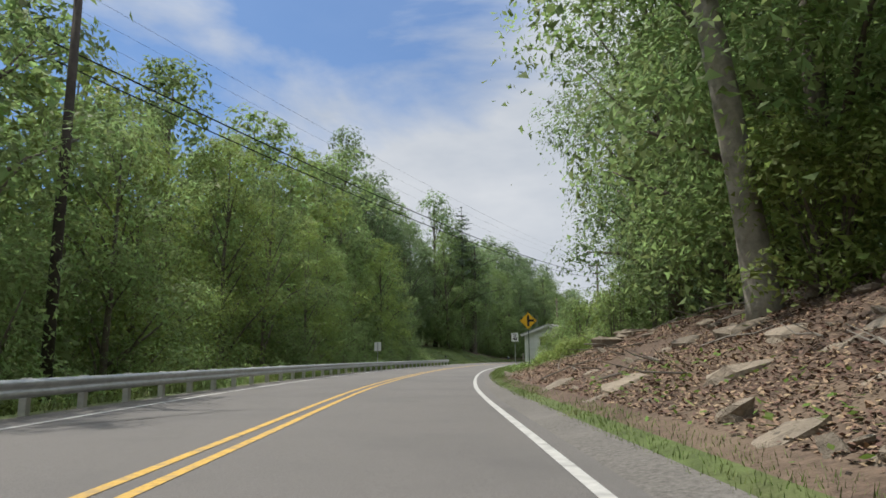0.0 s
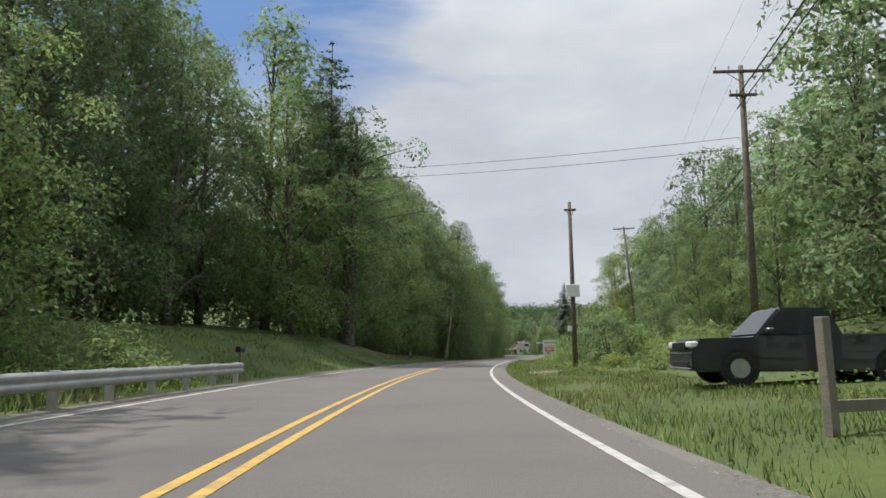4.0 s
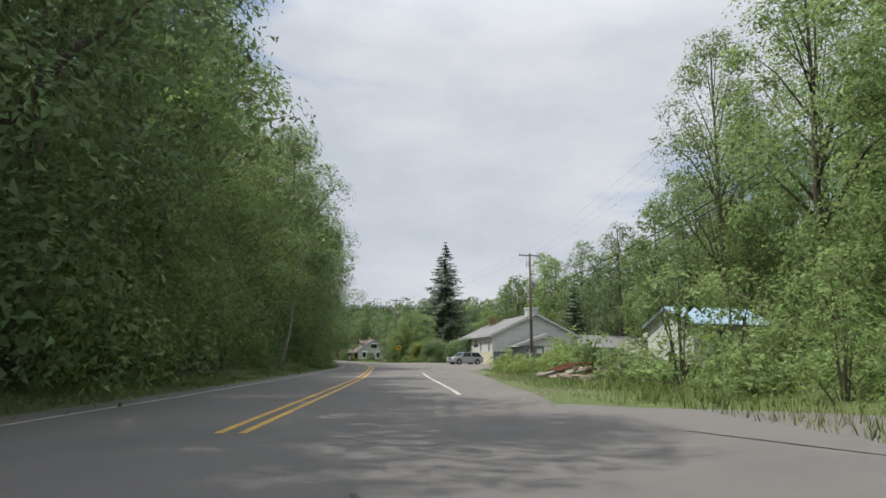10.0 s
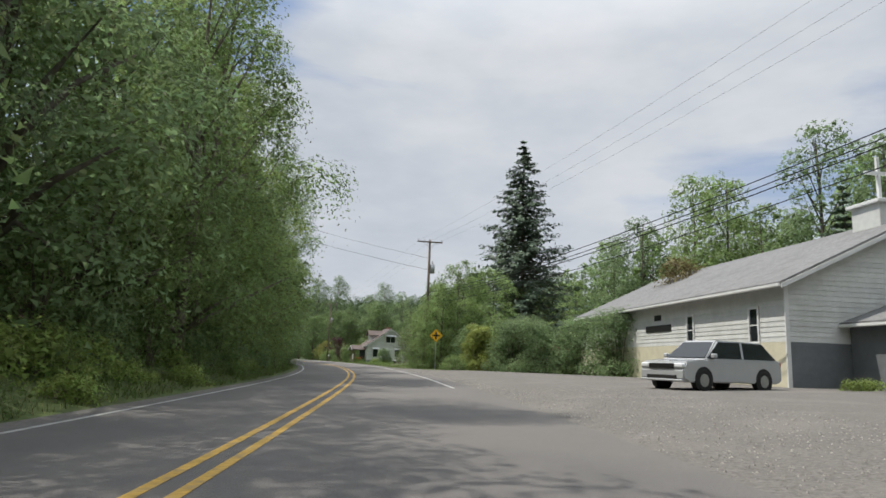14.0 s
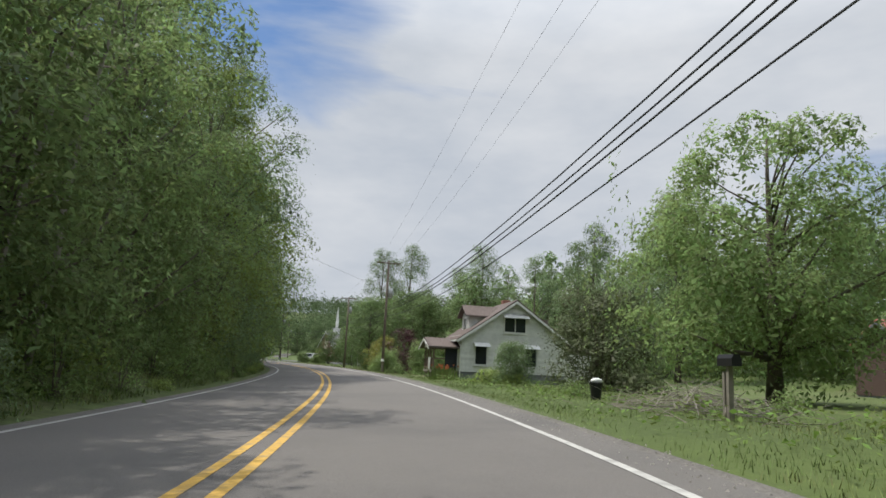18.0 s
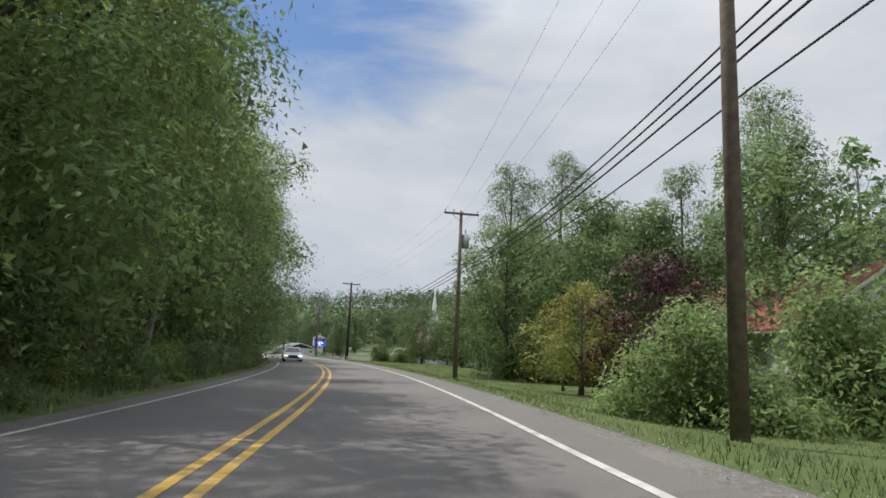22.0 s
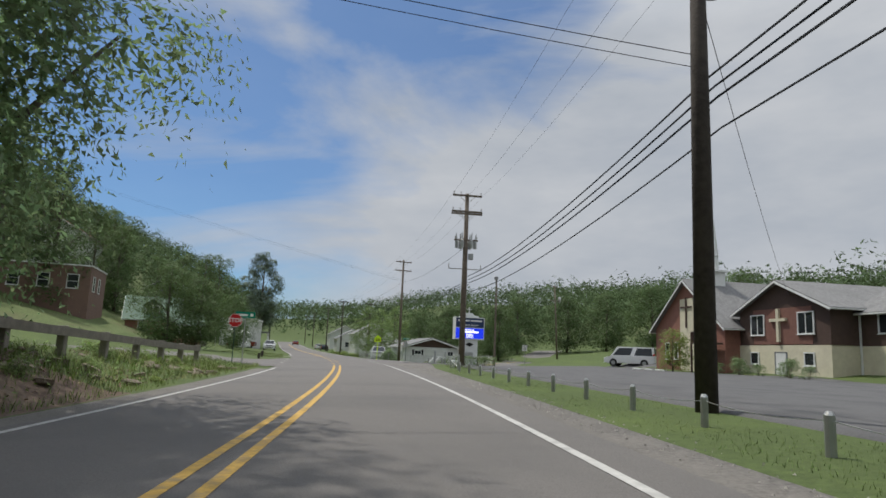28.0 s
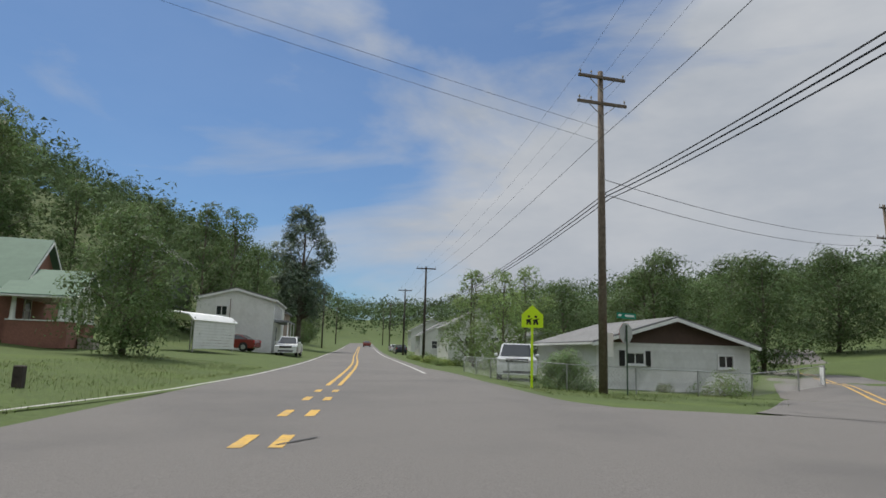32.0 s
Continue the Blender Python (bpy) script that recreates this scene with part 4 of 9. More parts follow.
def far_woods(name, spots, size, rng, per=34, label=""):
    """Woods on far slopes: every tree a few uneven clumps with leaf sprays, all one mass."""
    blobs = []
    for x, y, z, h, r in spots:
        for k in range(5):
            a, u = rng.uniform(0, 6.28), (0.4, 0.52, 0.64, 0.76, 0.88)[k]
            rr = r * (0.62, 0.56, 0.5, 0.42, 0.34)[k]
            blobs.append((x + 0.5 * r * math.cos(a), y + 0.5 * r * math.sin(a), z + h * u, rr * rng.uniform(0.8, 1.25)))
    o = new(name, crown_mesh(name, blobs, per, size, rng, far_leaves, 0.95, 3, 0.0))
    return tagged(o, label or "dense green woods on the far slopes", "woods", kind="stuff")


def slope_spots(s0, s1, d0, d1, gap, rng, h=(12, 19)):
    spots = []
    for s in np.arange(s0, s1, gap):
        for d in np.arange(d0, d1, gap):
            a, b = s + rng.uniform(-0.5, 0.5) * gap, d + rng.uniform(-0.5, 0.5) * gap
            p = W(a, b, far_z(a, b))
            spots.append((p.x, p.y, p.z, rng.uniform(*h), gap * rng.uniform(0.6, 0.85)))
    return spots


rng_far = np.random.default_rng(77)
far_woods("far_woods", slope_spots(-60, 440, 66, 200, 9.5, rng_far), 1.4, rng_far, 1.6)
far_woods("far_woods", slope_spots(-60, 440, -150, -36, 11, rng_far), 1.5, rng_far, 1.4)
far_woods("far_woods", slope_spots(436, 800, -180, -44, 8, rng_far) + slope_spots(560, 800, -44, -24, 8, rng_far), 0.95, rng_far, 4.0)
far_woods("far_woods", slope_spots(440, 800, 95, 220, 9.5, rng_far, (10, 16)) + slope_spots(530, 800, 72, 95, 8, rng_far, (9, 14)) + slope_spots(580, 800, 44, 72, 9, rng_far, (8, 13)), 0.95, rng_far, 3.8)
far_woods("far_woods", slope_spots(800, 1250, -200, 200, 14, rng_far, (15, 24)), 1.9, rng_far, 0.6)
far_woods("far_woods", slope_spots(300, 1100, 222, 420, 15, rng_far, (18, 26)) + slope_spots(200, 1100, 420, 640, 22, rng_far, (18, 26)), 2.3, rng_far, 0.7)
# ---- materials of built things ----
white_wood = mat("white painted boards", (0.62, 0.63, 0.61), 0.6, vary=0.06, scale=4, second=(0.48, 0.49, 0.46), second_scale=0.9, second_amount=0.5, per_object=0.05)
old_boards = mat("weathered white boards", (0.6, 0.61, 0.58), 0.7, vary=0.1, scale=5, second=(0.46, 0.47, 0.45), second_scale=0.9, second_amount=0.6, per_object=0.08)
trim_white = mat("white trim", (0.72, 0.73, 0.72), 0.5, vary=0.05, scale=8, second=(0.55, 0.56, 0.54), second_scale=2, second_amount=0.4)
gray_boards = mat("grey painted wall", (0.16, 0.17, 0.18), 0.7, vary=0.1, scale=3, second=(0.2, 0.21, 0.22), second_scale=1.0)
gray_shingle = mat("grey shingles", (0.19, 0.19, 0.19), 0.9, vary=0.2, scale=5, bump=0.6, bump_scale=12, second=(0.13, 0.13, 0.13), second_scale=0.8)
red_shingle = mat("red-brown shingles", (0.135, 0.108, 0.098), 0.9, vary=0.2, scale=6, bump=0.6, bump_scale=12, second=(0.1, 0.075, 0.068), second_scale=0.9)
red_roof = mat("red metal roof", (0.34, 0.12, 0.1), 0.5, vary=0.08, scale=2, second=(0.26, 0.1, 0.085), second_scale=0.6)
green_roof = mat("green metal roof", (0.105, 0.17, 0.125), 0.75, vary=0.08, scale=2, second=(0.085, 0.14, 0.105), second_scale=0.7)
blue_roof = mat("blue metal roof", (0.3, 0.42, 0.55), 0.4, vary=0.08, scale=2)
brick_mat = mat("red brick", (0.27, 0.13, 0.1), 0.85, vary=0.14, scale=9, bump=0.4, bump_scale=14, second=(0.2, 0.1, 0.08), second_scale=1.5)
brown_siding = mat("brown siding", (0.085, 0.055, 0.045), 0.8, vary=0.12, scale=4, second=(0.06, 0.042, 0.036), second_scale=1.0)
cream_block = mat("cream painted block", (0.62, 0.58, 0.44), 0.8, vary=0.06, scale=3, bump=0.2, second=(0.52, 0.48, 0.36), second_scale=0.8)
glass_dark = mat("dark window glass", (0.02, 0.024, 0.028), 0.08, vary=0.1, scale=1.0, specular=0.6)
pole_wood = mat("weathered pole wood", (0.15, 0.12, 0.095), 0.9, vary=0.25, scale=6, bump=0.6, bump_scale=14, second=(0.21, 0.185, 0.155), second_scale=1.5)
pole_dark = mat("dark creosoted pole wood", (0.055, 0.045, 0.04), 0.85, vary=0.25, scale=6, bump=0.5, bump_scale=14, second=(0.09, 0.075, 0.06), second_scale=1.2)
galv = mat("galvanised steel", (0.42, 0.43, 0.43), 0.45, 0.7, vary=0.12, scale=5, second=(0.3, 0.29, 0.27), second_scale=1.6, second_amount=0.5)
rust_steel = mat("dull steel", (0.3, 0.29, 0.27), 0.6, 0.5, vary=0.15, scale=5, second=(0.22, 0.16, 0.11), second_scale=1.4)
black_rubber = mat("black rubber", (0.02, 0.02, 0.02), 0.7, vary=0.2, scale=12)
wire_mat = mat("wire black", (0.02, 0.02, 0.022), 0.6, vary=0.1)
sign_yellow = mat("sign yellow", (0.8, 0.46, 0.02), 0.4, vary=0.05, scale=3, second=(0.7, 0.4, 0.03), second_scale=2)
sign_lime = mat("sign lime", (0.62, 0.85, 0.02), 0.4, vary=0.04, scale=3)
sign_white = mat("sign white", (0.78, 0.78, 0.76), 0.4, vary=0.04, scale=3)
sign_red = mat("sign red", (0.5, 0.025, 0.03), 0.4, vary=0.05, scale=3)
sign_green = mat("sign green", (0.0, 0.2, 0.13), 0.4, vary=0.05, scale=3)
sign_black = mat("sign black", (0.015, 0.015, 0.015), 0.5, vary=0.05)
sign_back = mat("bare aluminium", (0.5, 0.51, 0.51), 0.45, 0.5, vary=0.08, scale=4)
post_green = mat("green steel post", (0.06, 0.1, 0.07), 0.6, 0.2, vary=0.15, scale=6)
rail_white = mat("weathered white rail", (0.5, 0.49, 0.46), 0.7, vary=0.15, scale=5, second=(0.33, 0.31, 0.28), second_scale=2)
gray_wood = mat("grey weathered wood", (0.22, 0.2, 0.17), 0.85, vary=0.2, scale=5, bump=0.4, second=(0.15, 0.13, 0.11), second_scale=1.4)
stone_gray = mat("pale stone", (0.36, 0.33, 0.28), 0.9, vary=0.2, scale=5, bump=0.6, bump_scale=9, second=(0.22, 0.19, 0.15), second_scale=1.5, per_object=0.2)


def paint(name, color, rough=0.25):
    m = mat(name, color, rough, 0.0, vary=0.03, scale=2, specular=0.5)
    m.node_tree.nodes["Principled BSDF"].inputs["Coat Weight"].default_value = 0.6
    return m


silver_paint = paint("silver car paint", (0.42, 0.43, 0.44))
white_car = paint("white car paint", (0.72, 0.73, 0.74))
black_car = paint("dark blue car paint", (0.02, 0.025, 0.035))
red_car = paint("dark red car paint", (0.2, 0.03, 0.025))
lamp_glass = mat("lamp glass", (0.75, 0.76, 0.78), 0.1, vary=0.03, specular=0.7)
tail_red = mat("tail lamp red", (0.35, 0.01, 0.01), 0.15, vary=0.03, specular=0.6)
lamp_warm = mat("lit headlamp", (1.0, 0.9, 0.75), 0.2, emit=1.2)


def turned(bm, m):
    bmesh.ops.transform(bm, matrix=m, verts=bm.verts)
    return bm


def text_bm(body, size, m, depth=0.004, bold=0.0):
    """Letters as a mesh: in the x-z plane, read from -y, centred on m's origin."""
    cu = bpy.data.curves.new("letters", "FONT")
    cu.body, cu.size, cu.align_x, cu.align_y, cu.extrude, cu.offset = body, size, "CENTER", "CENTER", depth, bold
    cu.resolution_u = 3
    ob = bpy.data.objects.new("letters", cu)
    me = bpy.data.meshes.new_from_object(ob)
    bm = bmesh.new()
    bm.from_mesh(me)
    bpy.data.objects.remove(ob)
    bpy.data.curves.remove(cu)
    bpy.data.meshes.remove(me)
    return turned(bm, m @ pose(0, 0, 0, 90, 0, 0))


def plate(outline, y, thick=0.006):
    """A flat plate in the x-z plane."""
    return prism(bmesh.new(), outline, 1, y, y + thick)


def ngon(n, r, turn=0.0, cx=0.0, cz=0.0):
    return [(cx + r * math.cos(2 * math.pi * k / n + turn), cz + r * math.sin(2 * math.pi * k / n + turn)) for k in range(n)]


def rect(w, h, cx=0.0, cz=0.0):
    return [(cx - w / 2, cz - h / 2), (cx + w / 2, cz - h / 2), (cx + w / 2, cz + h / 2), (cx - w / 2, cz + h / 2)]


def post_bm(h, r=0.03, lean=0.0):
    return tube(bmesh.new(), [(0, 0, -0.3), (lean * 0.5, 0, h * 0.5), (lean, 0, h)], [r, r, r], 6)


# ---- signs ----
def diamond_sign(m, cz, label, stroke, post_mat=galv):
    t = thing("warning_sign", m, label, "road sign", "warning signs")
    part("post", post_bm(cz + 0.45), post_mat, t)
    r = 0.54
    p = part("panel", plate(ngon(4, r, 0, 0, cz), -0.05), sign_yellow, t)
    part("back", plate(ngon(4, r - 0.005, 0, 0, cz), -0.043), sign_back, t)
    bm = bmesh.new()
    a, b = ngon(4, r - 0.03, 0, 0, cz), ngon(4, r - 0.05, 0, 0, cz)
    for i in range(4):
        j = (i + 1) % 4
        prism(bm, [a[i], a[j], b[j], b[i]], 1, -0.054, -0.0505)
    part("border", bm, sign_black, p)
    bm = bmesh.new()
    for x0, z0, x1, z1 in stroke:
        box(bm, x0, -0.055, cz + z0, x1, -0.0505, cz + z1)
    part("symbol", bm, sign_black, p, "black road symbol")
    bm = bmesh.new()
    for z in (cz + 0.2, cz - 0.2):
        tube(bm, [(0, -0.06, z), (0, 0.04, z)], [0.012, 0.012], 6)
    part("bolts", bm, galv, t)
    return t


def speed_sign(m, cz, limit="40"):
    t = thing("speed_limit_sign", m, "white speed limit sign with black numerals on a steel post", "road sign")
    part("post", post_bm(cz + 0.4), galv, t)
    p = part("panel", plate(rect(0.62, 0.77, 0, cz), -0.05), sign_white, t)
    part("back", plate(rect(0.61, 0.76, 0, cz), -0.043), sign_back, t)
    bm = bmesh.new()
    for x0, z0, x1, z1 in ((-0.285, -0.36, 0.285, -0.347), (-0.285, 0.347, 0.285, 0.36), (-0.285, -0.36, -0.272, 0.36), (0.272, -0.36, 0.285, 0.36)):
        box(bm, x0, -0.054, cz + z0, x1, -0.0505, cz + z1)
    part("border", bm, sign_black, p)
    for body, size, z, bold in (("SPEED", 0.15, 0.245, 0.003), ("LIMIT", 0.15, 0.1, 0.003), (limit, 0.37, -0.15, 0.01)):
        part("lettering", text_bm(body, size, Matrix.Translation((0, -0.052, cz + z)), 0.002, bold), sign_black, p)
    return t


def stop_sign(m, cz, label, back=False):
    t = thing("stop_sign", m, label, "stop sign", "stop signs")
    part("post", post_bm(cz + 0.3), post_green, t)
    p = part("panel", plate(ngon(8, 0.41, math.pi / 8, 0, cz), -0.05), sign_red, t)
    part("back", plate(ngon(8, 0.405, math.pi / 8, 0, cz), -0.043), sign_back, t)
    bm = bmesh.new()
    a, b = ngon(8, 0.4, math.pi / 8, 0, cz), ngon(8, 0.375, math.pi / 8, 0, cz)
    for i in range(8):
        j = (i + 1) % 8
        prism(bm, [a[i], a[j], b[j], b[i]], 1, -0.054, -0.0505)
    part("border", bm, sign_white, p)
    part("lettering", text_bm("STOP", 0.33, Matrix.Translation((0, -0.052, cz)), 0.002, 0.006), sign_white, p)
    return t


# ---- poles and wires ----
def utility_pole(m, h, label, arms=((0.25, 1.2),), material=None, r=0.15, can=0.0, lean=(0.0, 0.0), insul=True, arm_turn=0.0):
    """arms: (metres below the top, half length); can: height of a transformer."""
    material = material or pole_wood
    t = thing("utility_pole", m, label, "utility pole", "utility poles")
    lx, ly = lean
    part("pole", tube(bmesh.new(), [(0, 0, -0.5), (lx * 0.5, ly * 0.5, h * 0.5), (lx, ly, h)], [r, r * 0.85, r * 0.62], 10), material, t, smooth=True)
    A = Matrix.Rotation(radians(arm_turn), 4, "Z")
    for down, half in arms:
        z = h - down
        o = Matrix.Translation((lx * z / h, ly * z / h, z)) @ A
        arm = part("crossarm", turned(boxes((-half, -0.17, -0.06, half, -0.07, 0.06), bevel=0.008), o), material, t)
        bm = bmesh.new()
        for sx in (-1, 1):
            tube(bm, [(sx * half * 0.55, -0.12, -0.05), (0.0, -0.12, -0.55)], [0.018, 0.018], 4)
        part("brace", turned(bm, o), rust_steel, t)
        if insul:
            for k in (-0.92, -0.45, 0.92):
                bm = bmesh.new()
                tube(bm, [(k * half, -0.12, 0.06), (k * half, -0.12, 0.16), (k * half, -0.12, 0.17), (k * half, -0.12, 0.24)], [0.02, 0.02, 0.05, 0.03], 6)
                part("insulator", turned(bm, o), rust_steel, arm)
    if can:
        bm = bmesh.new()
        tube(bm, [(0.33, 0.02, can - 0.42), (0.33, 0.02, can - 0.4), (0.33, 0.02, can + 0.4), (0.33, 0.02, can + 0.46)], [0.2, 0.23, 0.23, 0.12], 12)
        tf = part("transformer", bm, galv, t, "grey steel transformer can", True)
        bm = bmesh.new()
        tube(bm, [(0.33, 0.02, can + 0.4), (0.33, 0.02, can + 0.75)], [0.05, 0.035], 6)
        part("bushing", bm, rust_steel, tf)
        part("bracket", boxes((0.05, -0.06, can - 0.2, 0.2, 0.08, can + 0.2)), rust_steel, tf)
    bm = bmesh.new()
    tube(bm, [(r * 0.9, 0.0, 0.0), (lx + r * 0.62, ly, h * 0.9)], [0.012, 0.012], 4)
    part("ground_wire", bm, wire_mat, t)
    return t


def cable(bm, a, b, sag, r):
    pts = []
    for k in range(15):
        u = k / 14
        p = a.lerp(b, u)
        p.z -= sag * 4 * u * (1 - u)
        pts.append(p)
    return tube(bm, pts, [r] * 15, 4, False)


def power_line(a, b, wires, label="black overhead cables between the poles"):
    """a, b: tops of two poles; wires: (offset along the arm, metres below the top, sag, radius)."""
    t = thing("power_line", Matrix.Translation(a), label, "cables", "overhead cables")
    t_inv = t.matrix_world.inverted()
    across = (b - a).cross(Vector((0, 0, 1))).normalized()
    for off, down, sag, r in wires:
        bm = bmesh.new()
        cable(bm, a + across * off - Vector((0, 0, down)), b + across * off - Vector((0, 0, down)), sag, r)
        part("wire", turned(bm, t_inv), wire_mat, t)
    return t


# ---- cars: y ahead, wheels on z = 0 ----
def car(name, m, label, L, B, H, body_mat, shape, group="", lit=False):
    """shape: hood, windscreen foot, windscreen top, roof end, tail as parts of the length from the nose; belt height; nose and tail heights."""
    hood, ws, wt, re, tail, belt, nose, deck = shape
    t = thing(name, m, label, "car" if name != "van" else "van", group)
    y = lambda f: L / 2 - f * L
    g = 0.19 * H / 1.5 + 0.06
    prof = [(y(0.0), g + 0.08), (y(0.0), nose * 0.72), (y(0.03), nose), (y(hood), belt - 0.03), (y(ws), belt), (y(tail), belt + 0.02), (y(0.985), deck), (y(1.0), deck * 0.75), (y(1.0), g + 0.1), (y(0.95), g), (y(0.05), g)]
    bm = prism(bmesh.new(), prof, 0, -B / 2, B / 2)
    bmesh.ops.bevel(bm, geom=bm.edges[:], offset=0.045, segments=2, affect="EDGES")
    body = part("body", bm, body_mat, t, smooth=False)
    # cabin
    bi, ti = B / 2 - 0.06, B / 2 - 0.24
    bm = bmesh.new()
    lo = [bm.verts.new(p) for p in ((-bi, y(ws), belt - 0.03), (bi, y(ws), belt - 0.03), (bi, y(tail), belt - 0.03), (-bi, y(tail), belt - 0.03))]
    hi = [bm.verts.new(p) for p in ((-ti, y(wt), H - 0.03), (ti, y(wt), H - 0.03), (ti, y(re), H - 0.05), (-ti, y(re), H - 0.05))]
    for i in range(4):
        bm.faces.new((lo[i], lo[(i + 1) % 4], hi[(i + 1) % 4], hi[i]))
    bm.faces.new(hi)
    bm.faces.new(lo[::-1])
    bmesh.ops.recalc_face_normals(bm, faces=bm.faces[:])
    bmesh.ops.bevel(bm, geom=bm.edges[:], offset=0.05, segments=2, affect="EDGES")
    part("cabin", bm, body_mat, t)

    def pane(a, b, c, d, inset=0.1, out=0.012):
        q = [Vector(v) for v in (a, b, c, d)]
        mid = sum(q, Vector()) / 4
        n = (q[1] - q[0]).cross(q[3] - q[0]).normalized()
        q = [v + (mid - v).normalized() * inset + n * out for v in q]
        bm = bmesh.new()
        vs = [bm.verts.new(v) for v in q] + [bm.verts.new(v - n * 0.03) for v in q]
        bm.faces.new(vs[:4])
        for i in range(4):
            bm.faces.new((vs[i], vs[i + 4], vs[(i + 1) % 4 + 4], vs[(i + 1) % 4]))
        return bm
    L0, L1, L2, L3 = [(-bi, y(ws), belt), (bi, y(ws), belt), (bi, y(tail), belt), (-bi, y(tail), belt)]
    H0, H1, H2, H3 = [(-ti, y(wt), H - 0.05), (ti, y(wt), H - 0.05), (ti, y(re), H - 0.06), (-ti, y(re), H - 0.06)]
    part("windscreen", pane(L1, L0, H0, H1), glass_dark, t, "dark windscreen glass")
    part("rear_window", pane(L3, L2, H2, H3), glass_dark, t)

    def mix(a, b, f):
        return tuple(p * (1 - f) + q * f for p, q in zip(a, b))
    for la, lb, ha, hb in ((L2, L1, H2, H1), (L0, L3, H0, H3)):
        for f0, f1 in ((0.0, 0.5), (0.5, 1.0)):
            part("side_window", pane(mix(la, lb, f0), mix(la, lb, f1), mix(ha, hb, f1), mix(ha, hb, f0), 0.07 if H < 2.2 else 0.26), glass_dark, t)
    wr = 0.235 * H + 0.0 if H < 1.6 else 0.205 * H
    wr = min(wr, 0.4)
    for fy in (0.19, 0.8):
        for sx in (-1, 1):
            x = sx * (B / 2 - 0.1)
            bm = bmesh.new()
            tube(bm, [(x - 0.12, y(fy), wr), (x - 0.1, y(fy), wr), (x + 0.1, y(fy), wr), (x + 0.12, y(fy), wr)], [wr - 0.04, wr, wr, wr - 0.04], 18)
            w = part("wheel", bm, black_rubber, t, smooth=False)
            bm = bmesh.new()
            xo = sx * (B / 2 + 0.022)
            tube(bm, [(xo - sx * 0.05, y(fy), wr), (xo, y(fy), wr)], [wr * 0.64, wr * 0.6], 14)
            part("rim", bm, galv, w)
            bm = bmesh.new()
            tube(bm, [(sx * (B / 2 - 0.2), y(fy), wr + 0.02), (sx * (B / 2 + 0.004), y(fy), wr + 0.02)], [wr + 0.07, wr + 0.07], 18)
            part("wheel_arch", bm, black_rubber, t)
    for sx in (-1, 1):
        part("headlight", boxes((sx * (B / 2 - 0.42), y(0.035), nose - 0.2, sx * (B / 2 - 0.03), y(-0.004), nose - 0.06), bevel=0.03), lamp_warm if lit else lamp_glass, t)
        part("tail_light", boxes((sx * (B / 2 - 0.2), y(1.003), deck - 0.3, sx * (B / 2 - 0.03), y(0.965), deck - 0.06), bevel=0.02), tail_red, t)
        mir = bmesh.new()
        box(mir, sx * (B / 2 - 0.02), y(ws + 0.06), belt + 0.02, sx * (B / 2 + 0.18), y(ws + 0.03), belt + 0.17, bevel=0.03)
        part("mirror", mir, body_mat, t)
        for f in (0.42, 0.62):
            part("door_handle", boxes((sx * B / 2, y(f), belt - 0.14, sx * (B / 2 + 0.02), y(f + 0.04), belt - 0.11)), body_mat, t)
    part("grille", boxes((-B * 0.28, y(0.03), nose - 0.24, B * 0.28, y(-0.006), nose - 0.07), bevel=0.015), sign_black, t)
    part("lower_grille", boxes((-B * 0.34, y(0.03), g + 0.08, B * 0.34, y(-0.005), g + 0.22), bevel=0.015), black_rubber, t)
    part("bumper", boxes((-B * 0.47, y(0.04), g + 0.02, B * 0.47, y(-0.012), g + 0.09), bevel=0.02), body_mat, t)
    return t


SEDAN = (0.27, 0.27, 0.44, 0.72, 0.88, 0.95, 0.72, 0.98)
SUV = (0.22, 0.23, 0.38, 0.86, 0.97, 1.08, 0.95, 1.1)
VAN = (0.12, 0.13, 0.26, 0.975, 0.995, 1.2, 1.02, 1.6)


# ---- houses: x to the right, y ahead ----
def facing(x, y, z, way):
    """A frame on a wall: x along it, z up, -y out of it; way: the side that the wall faces."""
    return Matrix.Translation((x, y, z)) @ Matrix.Rotation(radians({"-y": 0, "+x": 90, "+y": 180, "-x": -90}[way]), 4, "Z")


